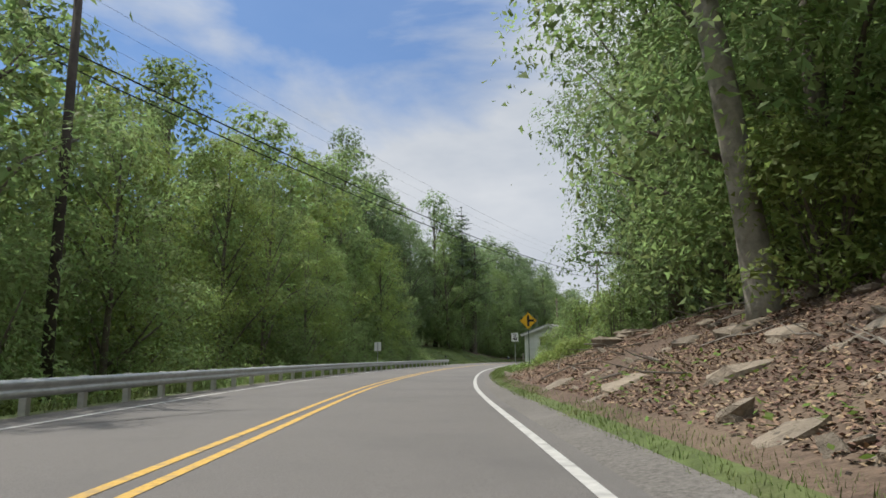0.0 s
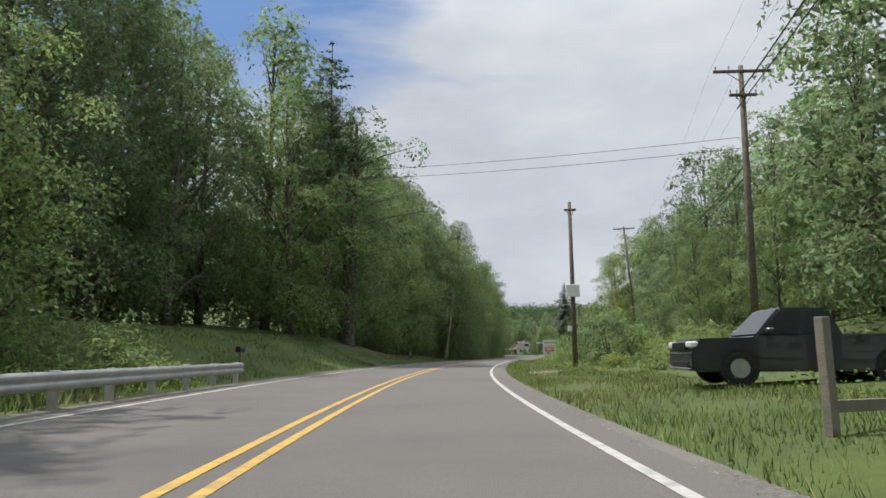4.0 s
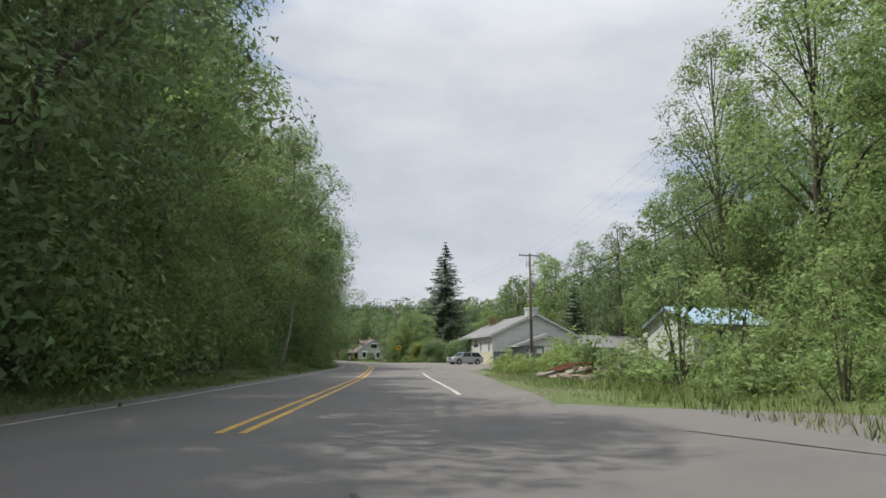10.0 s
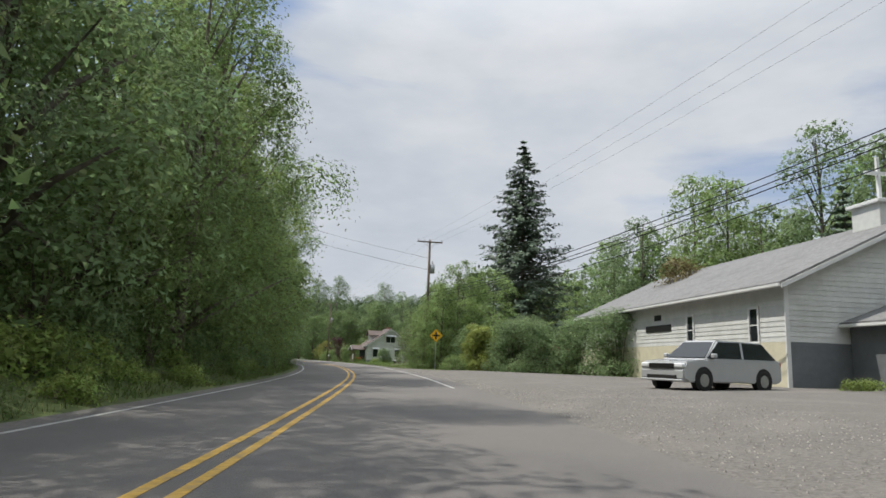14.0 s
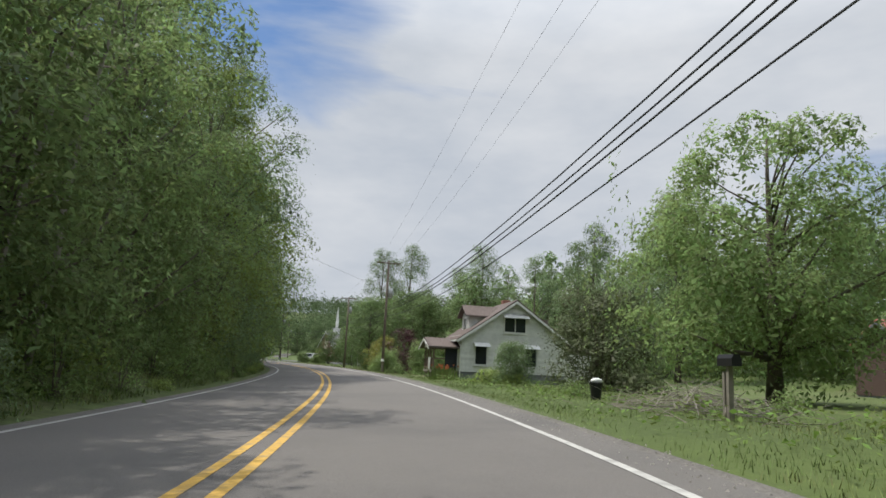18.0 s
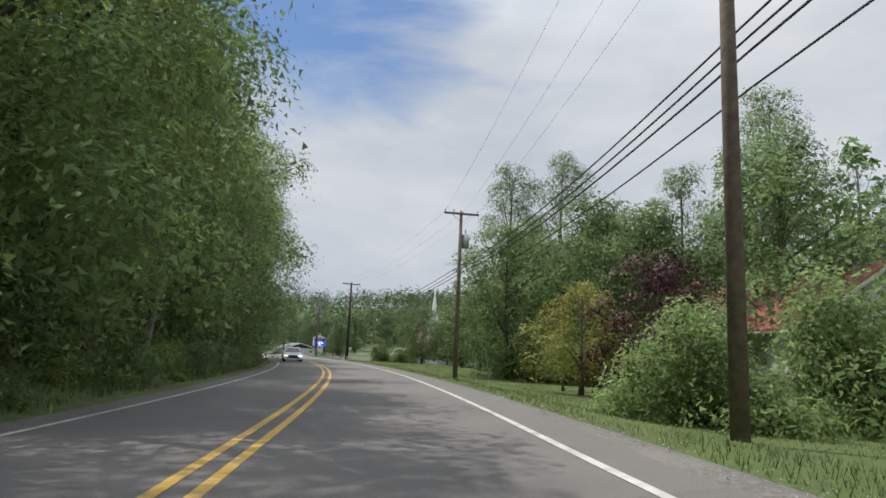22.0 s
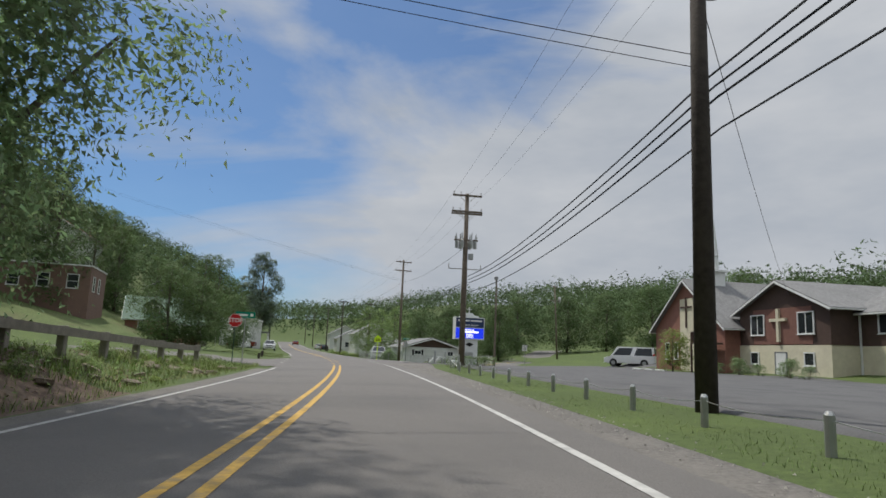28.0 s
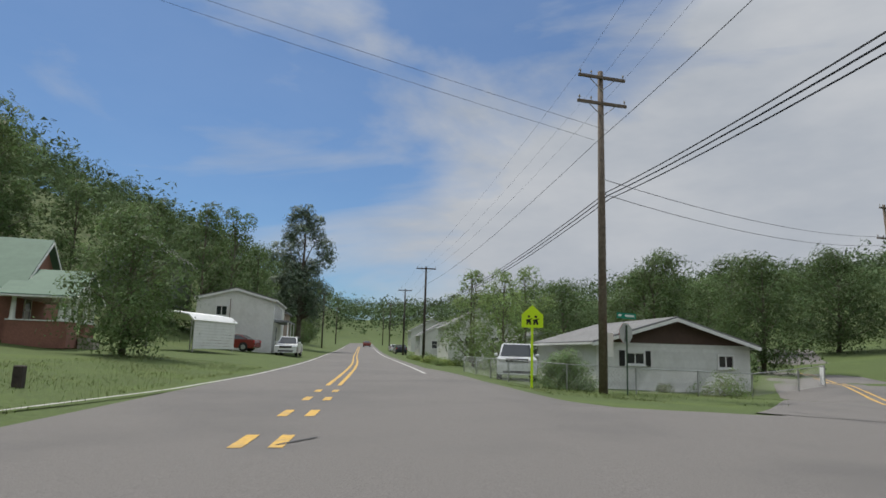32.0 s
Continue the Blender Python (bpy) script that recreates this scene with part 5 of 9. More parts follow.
def gable_body(t, x0, x1, y0, y1, eave, ridge, axis, wall_mat, roof_mat, over=0.4, base=0.0, foot=None, thick=0.14, trim=None, ridge_at=0.5):
    """Walls with gables, two roof slopes, rake boards; the ridge runs along axis."""
    if axis == "y":
        a0, a1, b0, b1, ax = x0, x1, y0, y1, 1
    else:
        a0, a1, b0, b1, ax = y0, y1, x0, x1, 0
    mid = a0 + (a1 - a0) * ridge_at
    sect = [(a0, base), (a1, base), (a1, eave), (mid, ridge), (a0, eave)]
    part("wall", prism(bmesh.new(), sect, ax, b0, b1), wall_mat, t)
    if foot:
        part("foundation", prism(bmesh.new(), [(a0 + 0.04, -0.6), (a1 - 0.04, -0.6), (a1 - 0.04, base), (a0 + 0.04, base)], ax, b0 + 0.04, b1 - 0.04), foot, t)
    for e, s in ((a0, -1), (a1, 1)):
        slope = (ridge - eave) / abs(e - mid)
        ex, ez = e + s * over, eave - slope * over
        n = math.hypot(1, slope)
        dx, dz = s * slope / n * thick, thick / n
        out = [(mid, ridge + 0.01), (ex, ez + 0.01), (ex + dx * 0.3, ez + dz + 0.01), (mid, ridge + thick * n * 0.9 + 0.01)]
        part("roof", prism(bmesh.new(), out, ax, b0 - over, b1 + over), roof_mat, t)
        if trim:
            for b in (b0 - over, b1 + over):
                sgn = -1 if b < b0 else 1
                part("rake_board", prism(bmesh.new(), [(mid, ridge + 0.05), (ex, ez + 0.05), (ex, ez - 0.13), (mid, ridge - 0.13)], ax, min(b, b + sgn * 0.04), max(b, b + sgn * 0.04)), trim, t)
            part("gutter", prism(bmesh.new(), [(ex, ez + 0.05), (ex + s * 0.09, ez + 0.07), (ex + s * 0.09, ez - 0.03), (ex, ez - 0.06)], ax, b0 - over + 0.02, b1 + over - 0.02), trim, t)


def boards(t, m, w, h0, h1, step, material, top=None, proud=0.025):
    """Clapboards on a wall: frame m from facing(), from -w/2 to w/2, z from h0 to h1; top(z) gives (x0, x1) where a gable narrows."""
    z = h0
    while z < h1 - 0.02:
        x0, x1 = top(z + step) if top else (-w / 2, w / 2)
        if x1 - x0 > 0.15:
            bm = bmesh.new()
            prof = [(0.004, z), (-proud, z), (-0.006, z + step + 0.006), (0.004, z + step + 0.006)]
            lo = [bm.verts.new((x0, p, q)) for p, q in prof]
            hi = [bm.verts.new((x1, p, q)) for p, q in prof]
            for i in range(4):
                bm.faces.new((lo[i], hi[i], hi[(i + 1) % 4], lo[(i + 1) % 4]))
            bm.faces.new(lo)
            bm.faces.new(hi[::-1])
            bmesh.ops.recalc_face_normals(bm, faces=bm.faces[:])
            part("board", turned(bm, m), material, t)
        z += step


def window(t, m, w, h, frame_mat, panes=(1, 2), out=0.05, awning=None, awn_label=""):
    """A window unit with a frame, panes, a sill and perhaps an awning; m from facing(), at its middle."""
    out = max(out, 0.07)
    win = part("window", turned(boxes((-w / 2 - 0.09, -out, -h / 2 - 0.07, -w / 2, 0.02, h / 2 + 0.09), (w / 2, -out, -h / 2 - 0.07, w / 2 + 0.09, 0.02, h / 2 + 0.09), (-w / 2, -out, h / 2, w / 2, 0.02, h / 2 + 0.09), (-w / 2, -out, -h / 2 - 0.07, w / 2, 0.02, -h / 2)), m), frame_mat, t)
    nx, nz = panes
    for i in range(nx):
        for j in range(nz):
            gw, gh = w / nx, h / nz
            x, z = -w / 2 + gw * (i + 0.5), -h / 2 + gh * (j + 0.5)
            part("pane", turned(boxes((x - gw / 2 + 0.025, -out * 0.48, z - gh / 2 + 0.025, x + gw / 2 - 0.025, 0.01, z + gh / 2 - 0.025)), m), glass_dark, win)
    bm = bmesh.new()
    for i in range(1, nx):
        x = -w / 2 + w / nx * i
        box(bm, x - 0.03, -out * 0.7, -h / 2, x + 0.03, 0.01, h / 2)
    for j in range(1, nz):
        z = -h / 2 + h / nz * j
        box(bm, -w / 2, -out * 0.6, z - 0.025, w / 2, 0.01, z + 0.025)
    if nx * nz > 1:
        part("sash", turned(bm, m), frame_mat, win)
    part("sill", turned(boxes((-w / 2 - 0.13, -out - 0.06, -h / 2 - 0.12, w / 2 + 0.13, 0.01, -h / 2 - 0.06)), m), frame_mat, win)
    if awning:
        aw = w / 2 + 0.16
        bm = bmesh.new()
        lo, hi = [], []
        n = 12
        for k in range(n + 1):
            x = -aw + 2 * aw * k / n
            dz = 0.015 * (k % 2)
            hi.append(bm.verts.new((x, -0.03, h / 2 + 0.26 + dz)))
            lo.append(bm.verts.new((x, -0.55, h / 2 - 0.02 + dz)))
        for k in range(n):
            bm.faces.new((lo[k], lo[k + 1], hi[k + 1], hi[k]))
        r = bmesh.ops.extrude_face_region(bm, geom=bm.faces[:])
        bmesh.ops.translate(bm, verts=[v for v in r["geom"] if isinstance(v, bmesh.types.BMVert)], vec=(0, 0, -0.02))
        for sx in (-1, 1):
            vs = [bm.verts.new((sx * aw, -0.03, h / 2 + 0.25)), bm.verts.new((sx * aw, -0.55, h / 2 - 0.03)), bm.verts.new((sx * aw, -0.03, h / 2 - 0.03))]
            bm.faces.new(vs)
        bmesh.ops.recalc_face_normals(bm, faces=bm.faces[:])
        part("awning", turned(bm, m), awning, win, "ribbed white metal awning")
    return win


def door(t, m, w, h, material, frame_mat, leaves_n=1):
    d = part("door", turned(boxes(*[(-w / 2 + w / leaves_n * i + 0.01, -0.05, 0, -w / 2 + w / leaves_n * (i + 1) - 0.01, 0.02, h) for i in range(leaves_n)], bevel=0.006), m), material, t)
    part("door_frame", turned(boxes((-w / 2 - 0.1, -0.06, 0, -w / 2, 0.02, h + 0.1), (w / 2, -0.06, 0, w / 2 + 0.1, 0.02, h + 0.1), (-w / 2, -0.06, h, w / 2, 0.02, h + 0.1)), m), frame_mat, d)
    part("door_handle", turned(boxes((0.05, -0.1, 0.95, 0.08, -0.05, 1.15), *([(-0.08, -0.1, 0.95, -0.05, -0.05, 1.15)] if leaves_n > 1 else [])), m), rust_steel, d)
    return d


def cross(t, m, w, h, thick, material, name="cross", at=0.66):
    return part(name, turned(boxes((-thick / 2, -thick / 2, 0, thick / 2, thick / 2, h), (-w / 2, -thick / 2 - 0.003, h * at, -thick / 2, thick / 2 + 0.003, h * at + thick), (thick / 2, -thick / 2 - 0.003, h * at, w / 2, thick / 2 + 0.003, h * at + thick)), m), material, t)
# ---- the cut bank and the guard rail ----
def guard_rail(s0, s1, d):
    t = thing("guard_rail", stand(s0, d), "weathered steel guard rail on short posts beside the road", "guard rail")
    inv = t.matrix_world.inverted()
    prof = [(0.0, 0.31), (0.05, 0.34), (0.08, 0.38), (0.05, 0.44), (0.015, 0.47), (0.05, 0.5), (0.08, 0.56), (0.05, 0.6), (0.0, 0.63)]
    n = int((s1 - s0) / 3.8)
    for k in range(n):
        bm = bmesh.new()
        rows = []
        for i in range(4):
            s = s0 + (k + i / 3) * 3.8 + (0.06 if i == 3 else 0)
            rows.append([bm.verts.new(W(s, d + px, pz + 0.02)) for px, pz in prof] + [bm.verts.new(W(s, d + px - 0.012, pz + 0.02)) for px, pz in prof[::-1]])
        for a, b in zip(rows, rows[1:]):
            for j in range(len(a)):
                bm.faces.new((a[j], b[j], b[(j + 1) % len(a)], a[(j + 1) % len(a)]))
        bmesh.ops.recalc_face_normals(bm, faces=bm.faces[:])
        part("rail_beam", turned(bm, inv), galv, t, smooth=True)
    for k in range(int((s1 - s0) / 1.9) + 1):
        s = s0 + k * 1.9
        m = inv @ pose(*W(s, d - 0.14), 0, 0, yaw_at(s))
        p = part("rail_post", turned(boxes((-0.09, -0.07, -0.9, 0.05, 0.07, 0.66), bevel=0.01), m), rail_white, t)
        part("block", turned(boxes((0.05, -0.06, 0.32, 0.14, 0.06, 0.62)), m), gray_wood, p)


guard_rail(-28, 86.5, -4.45)

utility_pole(stand(17.5, -7.6), 14.0, "dark utility pole with a street lamp behind the guard rail", ((0.7, 1.1),), pole_dark, 0.16)
lamp = thing("street_lamp", stand(17.5, -7.6, 0, 13.0), "grey street lamp fixed to the dark pole", "street lamp")
part("arm", tube(bmesh.new(), [(0, 0, 0), (-0.5, -0.3, 0.25), (-1.0, -0.5, 0.25)], [0.03, 0.03, 0.03], 6), galv, lamp)
part("head", tube(bmesh.new(), [(-1.0, -0.5, 0.3), (-1.05, -0.52, 0.1), (-1.05, -0.52, -0.1)], [0.06, 0.16, 0.12], 10), galv, lamp)

# the pale leaning trunk on the bank
bm = bmesh.new()
tube(bm, [(0.1, 0, -0.5), (0.0, 0, 0.25), (-0.2, -0.1, 2.0), (-0.55, -0.3, 4.5), (-1.05, -0.5, 7.5), (-1.3, -0.6, 11), (-1.4, -0.6, 15)], [0.46, 0.34, 0.29, 0.27, 0.24, 0.2, 0.1], 12)
rng_t = np.random.default_rng(3)
blobs_t = [(-1.2 + rng_t.normal(0, 2.2), -0.6 + rng_t.normal(0, 2.2), rng_t.uniform(8.5, 16), rng_t.uniform(0.9, 1.6)) for _ in range(34)]
for b in blobs_t[:16]:
    tube(bm, [(-1.1, -0.5, b[2] - 2.2), ((b[0] - 1.1) / 2, b[1] / 2, b[2] - 0.8), b[:3]], [0.08, 0.05, 0.02], 5)
pale = thing("tree", stand(12.8, 9.0), "tree with a pale leaning trunk on the cut bank", "tree")
part("trunk", bm, pale_bark, pale, "pale grey-brown smooth trunk", True)

o = new("crown", quads("pale crown", blob_leaves(blobs_t, 70, 0.28, rng_t), leaves))
o.parent = pale

# stones, slabs and fallen branches of the cut bank
def stone_mesh(seed, flat=0.6):
    r = random.Random(seed)
    bm = bmesh.new()
    bmesh.ops.create_cube(bm, size=1.6)
    bmesh.ops.bevel(bm, geom=bm.edges[:], offset=0.35, segments=1, affect="EDGES")
    for v in bm.verts:
        v.co *= r.uniform(0.75, 1.2)
        v.co.z *= flat
        v.co.x *= 1.25
    me = bpy.data.meshes.new("stone")
    bm.to_mesh(me)
    bm.free()
    me.materials.append(rock)
    return me


STONES = [stone_mesh(i, f) for i, f in enumerate((0.5, 0.6, 0.35, 0.7, 0.45))]
rs = random.Random(11)
bank_rocks = 0
while bank_rocks < 150:
    s, d = rs.uniform(-6, 30), rs.uniform(5.4, 12.5)
    if noise.noise((s * 0.25, d * 0.35, 1.0)) < -0.12 or (s > 18 and d > 10):
        continue
    k = rs.uniform(0.05, 0.14) if rs.random() < 0.85 else rs.uniform(0.14, 0.26)
    o = new("stone", rs.choice(STONES))
    tagged(o, "broken brown stone lying on the cut bank", "stone", "stones of the cut bank")
    o.matrix_world = stand(s, d, rs.uniform(0, 360), k * 0.12) @ pose(0, 0, 0, rs.uniform(-25, 25), rs.uniform(-35, 5)) @ Matrix.Scale(k, 4)
    bank_rocks += 1
for k in range(26):
    s, d, k = rs.uniform(2, 17), rs.uniform(5.5, 8.6), rs.uniform(0.22, 0.48)
    o = new("ledge_rock", rs.choice(STONES))
    tagged(o, "tan weathered rock half buried in the cut bank", "rock", "rocks of the cut bank")
    o.matrix_world = stand(s, d, rs.uniform(-30, 30), -0.1) @ pose(0, 0, 0, rs.uniform(-10, 10), rs.uniform(-30, -5)) @ Matrix.Scale(k, 4)
for s, d, k in ((24.5, 8.8, 0.7), (27.5, 10.4, 0.55), (26.0, 9.8, 0.45)):
    o = new("boulder", STONES[2])
    tagged(o, "flat sandstone block lying in the weeds", "boulder", "blocks in the weeds")
    o.matrix_world = stand(s, d, 40 * s, 0.1) @ Matrix.Scale(k, 4)
for k in range(64):
    s, d = rs.uniform(-2, 26), rs.uniform(6.0, 13.5)
    L = rs.uniform(0.8, 2.6)
    bm = bmesh.new()
    a = rs.uniform(-0.5, 0.5)
    tube(bm, [(-L / 2, 0, 0.05), (-L * 0.1, a * 0.3, 0.14), (L * 0.2, a * 0.5, 0.1), (L / 2, a, 0.22)], [0.024, 0.02, 0.014, 0.006], 5)
    tube(bm, [(-L * 0.1, a * 0.3, 0.14), (L * 0.1, a * 0.3 + 0.3, 0.3)], [0.012, 0.005], 4)
    o = link("fallen_branch", bm, gray_wood)
    tagged(o, "dry fallen branch lying on the bank", "branch", "fallen branches")
    o.matrix_world = stand(s, d, rs.uniform(0, 360)) @ pose(0, 0, 0, 0, rs.uniform(-25, 10))

diamond_sign(stand(42.0, 7.1, -3), 2.85, "yellow diamond warning sign with a side road symbol", ((-0.07, -0.34, 0.07, 0.34), (0.07, -0.06, 0.36, 0.08)), post_green)
speed_sign(stand(58.8, 6.2, -2), 2.6)

# back of a sign past the guard rail
t = thing("sign_back", stand(58.2, -6.0), "blank white back of a road sign on a post", "road sign")
part("post", post_bm(2.6), galv, t)
part("panel", plate(rect(0.62, 0.77, 0, 2.25), 0.04), sign_white, t)
part("stiffener", boxes((-0.03, 0.02, 1.9, 0.03, 0.039, 2.6)), galv, t)
t = thing("mailbox", stand(88.3, -5.3), "dark mailbox on a wooden post at the rail's end", "mailbox")
part("post", boxes((-0.05, -0.05, -0.3, 0.05, 0.05, 0.95), bevel=0.006), gray_wood, t)
bm = bmesh.new()
prism(bm, [(-0.09, 0.95), (0.09, 0.95), (0.09, 1.08), (0.05, 1.15), (-0.05, 1.15), (-0.09, 1.08)], 1, -0.25, 0.25)
part("box", bm, sign_black, t)

SUNNY = bush_mesh("sunny bush", 66, 3.6, 1.7, leaves_light, 30, 240, 0.17, (0.5, 0.85))
# white shed
shed = thing("shed", stand(60.6, 7.1, -24), "small white-sided shed with a low gable roof", "shed")
gable_body(shed, 0, 4.5, 0, 6.0, 2.8, 3.5, "y", white_wood, gray_shingle, 0.28, 0.15, gray_boards, trim=old_boards)
top = lambda z: (-2.25, 2.25) if z < 2.8 else (-2.25 * (3.5 - z) / 0.7, 2.25 * (3.5 - z) / 0.7)
boards(shed, facing(2.25, 0, 0, "-y"), 4.5, 0.15, 3.46, 0.1, white_wood, top, 0.032)
boards(shed, facing(0, 3.0, 0, "-x"), 6.0, 0.15, 2.75, 0.1, white_wood, None, 0.032)
window(shed, facing(1.74, 0, 2.17, "-y"), 0.7, 0.74, white_wood, (1, 2))
part("corner_board", boxes((-0.06, -0.06, 0.1, 0.06, 0.02, 2.75)), trim_white, shed)

# small white house behind it, its long side along the road
h = thing("house", stand(66, 12.9, 0), "low white house with a grey roof and a small door awning", "house")
gable_body(h, 0, 7.5, 0, 11, 2.55, 4.1, "y", white_wood, gray_shingle, 0.45, 0.3, cream_block, trim=trim_white)
boards(h, facing(0, 5.5, 0, "-x"), 11, 0.3, 2.5, 0.2, white_wood)
window(h, facing(0, 10.0, 1.5, "-x"), 0.75, 0.9, trim_white, (1, 2))
window(h, facing(0, 4.6, 1.55, "-x"), 1.3, 1.2, trim_white, (1, 2))
window(h, facing(0, 2.0, 1.55, "-x"), 1.0, 1.2, trim_white, (1, 2))
part("blind", boxes((-0.075, 4.0, 1.6, -0.06, 5.2, 2.1)), mat("orange blind", (0.5, 0.22, 0.06), 0.8, vary=0.1, scale=6), h, "orange window blind")
door(h, facing(0, 7.2, 0.25, "-x"), 0.95, 2.05, gray_boards, trim_white)
part("awning", prism(bmesh.new(), [(-0.02, 2.5), (-1.2, 2.15), (-1.2, 2.1), (-0.02, 2.43)], 1, 6.0, 9.0), galv, h, "ribbed metal door awning")
for y in (6.1, 8.9):
    part("awning_post", boxes((-1.16, y - 0.04, -0.1, -1.08, y + 0.04, 2.12)), trim_white, h)
part("chimney", boxes((2.2, 8.6, 3.2, 2.9, 9.3, 4.5), bevel=0.02), trim_white, h)

# dark pickup beside the house
p = car("pickup_truck", stand(80.6, 10.5, 86), "dark blue pickup truck parked on the grass", 5.4, 1.95, 1.75, black_car, (0.26, 0.27, 0.38, 0.58, 0.62, 1.08, 1.02, 1.08))
# motorcycle
mc = thing("motorcycle", stand(69.2, 11.2, 70), "dark motorcycle with chrome fork parked on the grass", "motorcycle")
for y in (-0.72, 0.72):
    bm = bmesh.new()
    bmesh.ops.create_circle(bm, segments=8, radius=0.06, matrix=Matrix.Translation((0, 0.27, 0)) @ Matrix.Rotation(radians(90), 4, "Y"))
    bmesh.ops.spin(bm, geom=bm.edges[:] + bm.verts[:], axis=(1, 0, 0), cent=(0, 0, 0), angle=2 * math.pi, steps=20)
    w = part("wheel", turned(bm, Matrix.Translation((0, y, 0.33))), black_rubber, mc, smooth=True)
    part("rim", tube(bmesh.new(), [(-0.02, y, 0.33), (0.02, y, 0.33)], [0.1, 0.1], 10), galv, w)
bm = bmesh.new()
tube(bm, [(0, -0.5, 0.62), (0, -0.1, 0.72), (0, 0.25, 0.86), (0, 0.42, 0.8)], [0.1, 0.14, 0.17, 0.08], 8)
part("tank_and_seat", bm, black_car, mc, smooth=True)
part("engine", boxes((-0.18, -0.2, 0.28, 0.18, 0.25, 0.62), bevel=0.05), galv, mc)
bm = bmesh.new()
for x in (-0.09, 0.09):
    tube(bm, [(x, 0.72, 0.33), (x, 0.42, 1.02)], [0.028, 0.028], 6)
tube(bm, [(-0.38, 0.3, 1.08), (0, 0.42, 1.02), (0.38, 0.3, 1.08)], [0.018, 0.018, 0.018], 6)
part("fork", bm, galv, mc, "chrome fork and handlebar")

# plain fence posts with a rail by the drive
f = thing("fence", stand(72.2, 6.4, -70), "low wooden fence with two posts and a rail", "fence")
for y in (0, 2.6):
    part("post", boxes((-0.06, y - 0.06, -0.3, 0.06, y + 0.06, 1.3), bevel=0.01), gray_wood, f)
part("rail", boxes((-0.04, 0.06, 0.25, 0.04, 2.54, 0.38)), gray_wood, f)
utility_pole(stand(93, 14.8), 12.9, "tall utility pole with crossarm and cable hardware", ((0.3, 1.25), (1.4, 0.6)), None, 0.17, lean=(0.3, 0))
thicket(51.5, 57.5, ((9.3, 1.0), (11.5, 1.3), (14, 1.5)), "bushes before the shed", (0, 2, 0), 1.7, "bright green bush on the bank before the shed")
for s, d, k in ((56.6, 9.3, 0.72), (55.0, 10.8, 0.9), (52.4, 10.4, 0.85), (50.0, 12.4, 1.15), (47.0, 11.6, 1.0), (44.5, 13.2, 1.25), (41.5, 12.6, 1.05)):
    plant("bush", SUNNY, stand(s, d, 47 * s), "tall bright green bush on the sunny bank", "bush", "bushes before the shed", k, ("stem", "foliage"))
thicket(84, 98, ((10.5, 0.7), (13, 0.9)), "hedge behind the drive", (2, 0), 1.8, "low bright green hedge bush")

for s, d, k in ((63.5, 19.5, 0.95), (69, 23, 1.0), (58, 19, 0.85)):
    plant("tree", BROAD[1], stand(s, d, 61 * s), "tall leafy tree above the shed", "tree", "trees above the shed", k)
thicket(99, 113, ((10.6, 1.0), (12.2, 1.4)), "bushes behind the verge", (0, 1, 0), 2.2)

# tall thin pine rising over the woods
PINE = conifer("pine", 61, 27, 8.5, needles, 0.28, 0.52, 16, 0.05, 0.36, 0.45)
plant("pine_tree", PINE, stand(120, -10.8), "tall thin pine rising above the woods", "pine tree", parts=("trunk", "foliage"))
# two big rough trunks on the grass bank
for s, d, r in ((121.2, -9.2, 0.5), (123.0, -10.2, 0.42)):
    rng_t = np.random.default_rng(int(s))
    bm = bmesh.new()
    tube(bm, [(0, 0, -0.6), (0, 0, 0.2), (0.05, 0, 2), (0.25, 0.1, 7), (0.4, 0.1, 13), (0.5, 0, 20)], [r * 1.7, r * 1.15, r, r * 0.85, r * 0.6, r * 0.3], 12)
    bl = [(rng_t.normal(0, 2.6), rng_t.normal(0, 2.6), rng_t.uniform(8, 20), rng_t.uniform(0.9, 1.7)) for _ in range(34)]
    for b in bl[:18]:
        tube(bm, [(0.3, 0.1, b[2] - 1.6), (b[0] * 0.5, b[1] * 0.5, b[2] - 0.6), b[:3]], [0.09, 0.06, 0.02], 5)
    for k in range(7):
        a, z = rng_t.uniform(2.0, 5.2), rng_t.uniform(5.5, 10)
        tube(bm, [(0.2, 0, z), (math.cos(a) * 1.2, math.sin(a) * 1.2, z - 0.3), (math.cos(a + 0.4) * 2.4, math.sin(a + 0.4) * 2.4, z + 0.4)], [0.05, 0.035, 0.008], 4)
    tt = thing("tree", stand(s, d), "old tree with a thick rough grey trunk on the grass bank", "tree", "old roadside trees")
    part("trunk", bm, bark, tt, "thick rough grey-brown trunk with dead branches", True)
    o = new("crown", quads("old crown", blob_leaves(bl, 64, 0.3, rng_t), leaves_dark))
    o.parent = tt

plant("bush", SUNNY, stand(11.8, 9.8), "bright yellow-green bush above the cut bank", "bush", "bushes on the cut bank", 1.0, ("stem", "foliage"))
plant("bush", SUNNY, stand(8.2, 12.2, 90), "bright yellow-green bush above the cut bank", "bush", "bushes on the cut bank", 0.9, ("stem", "foliage"))
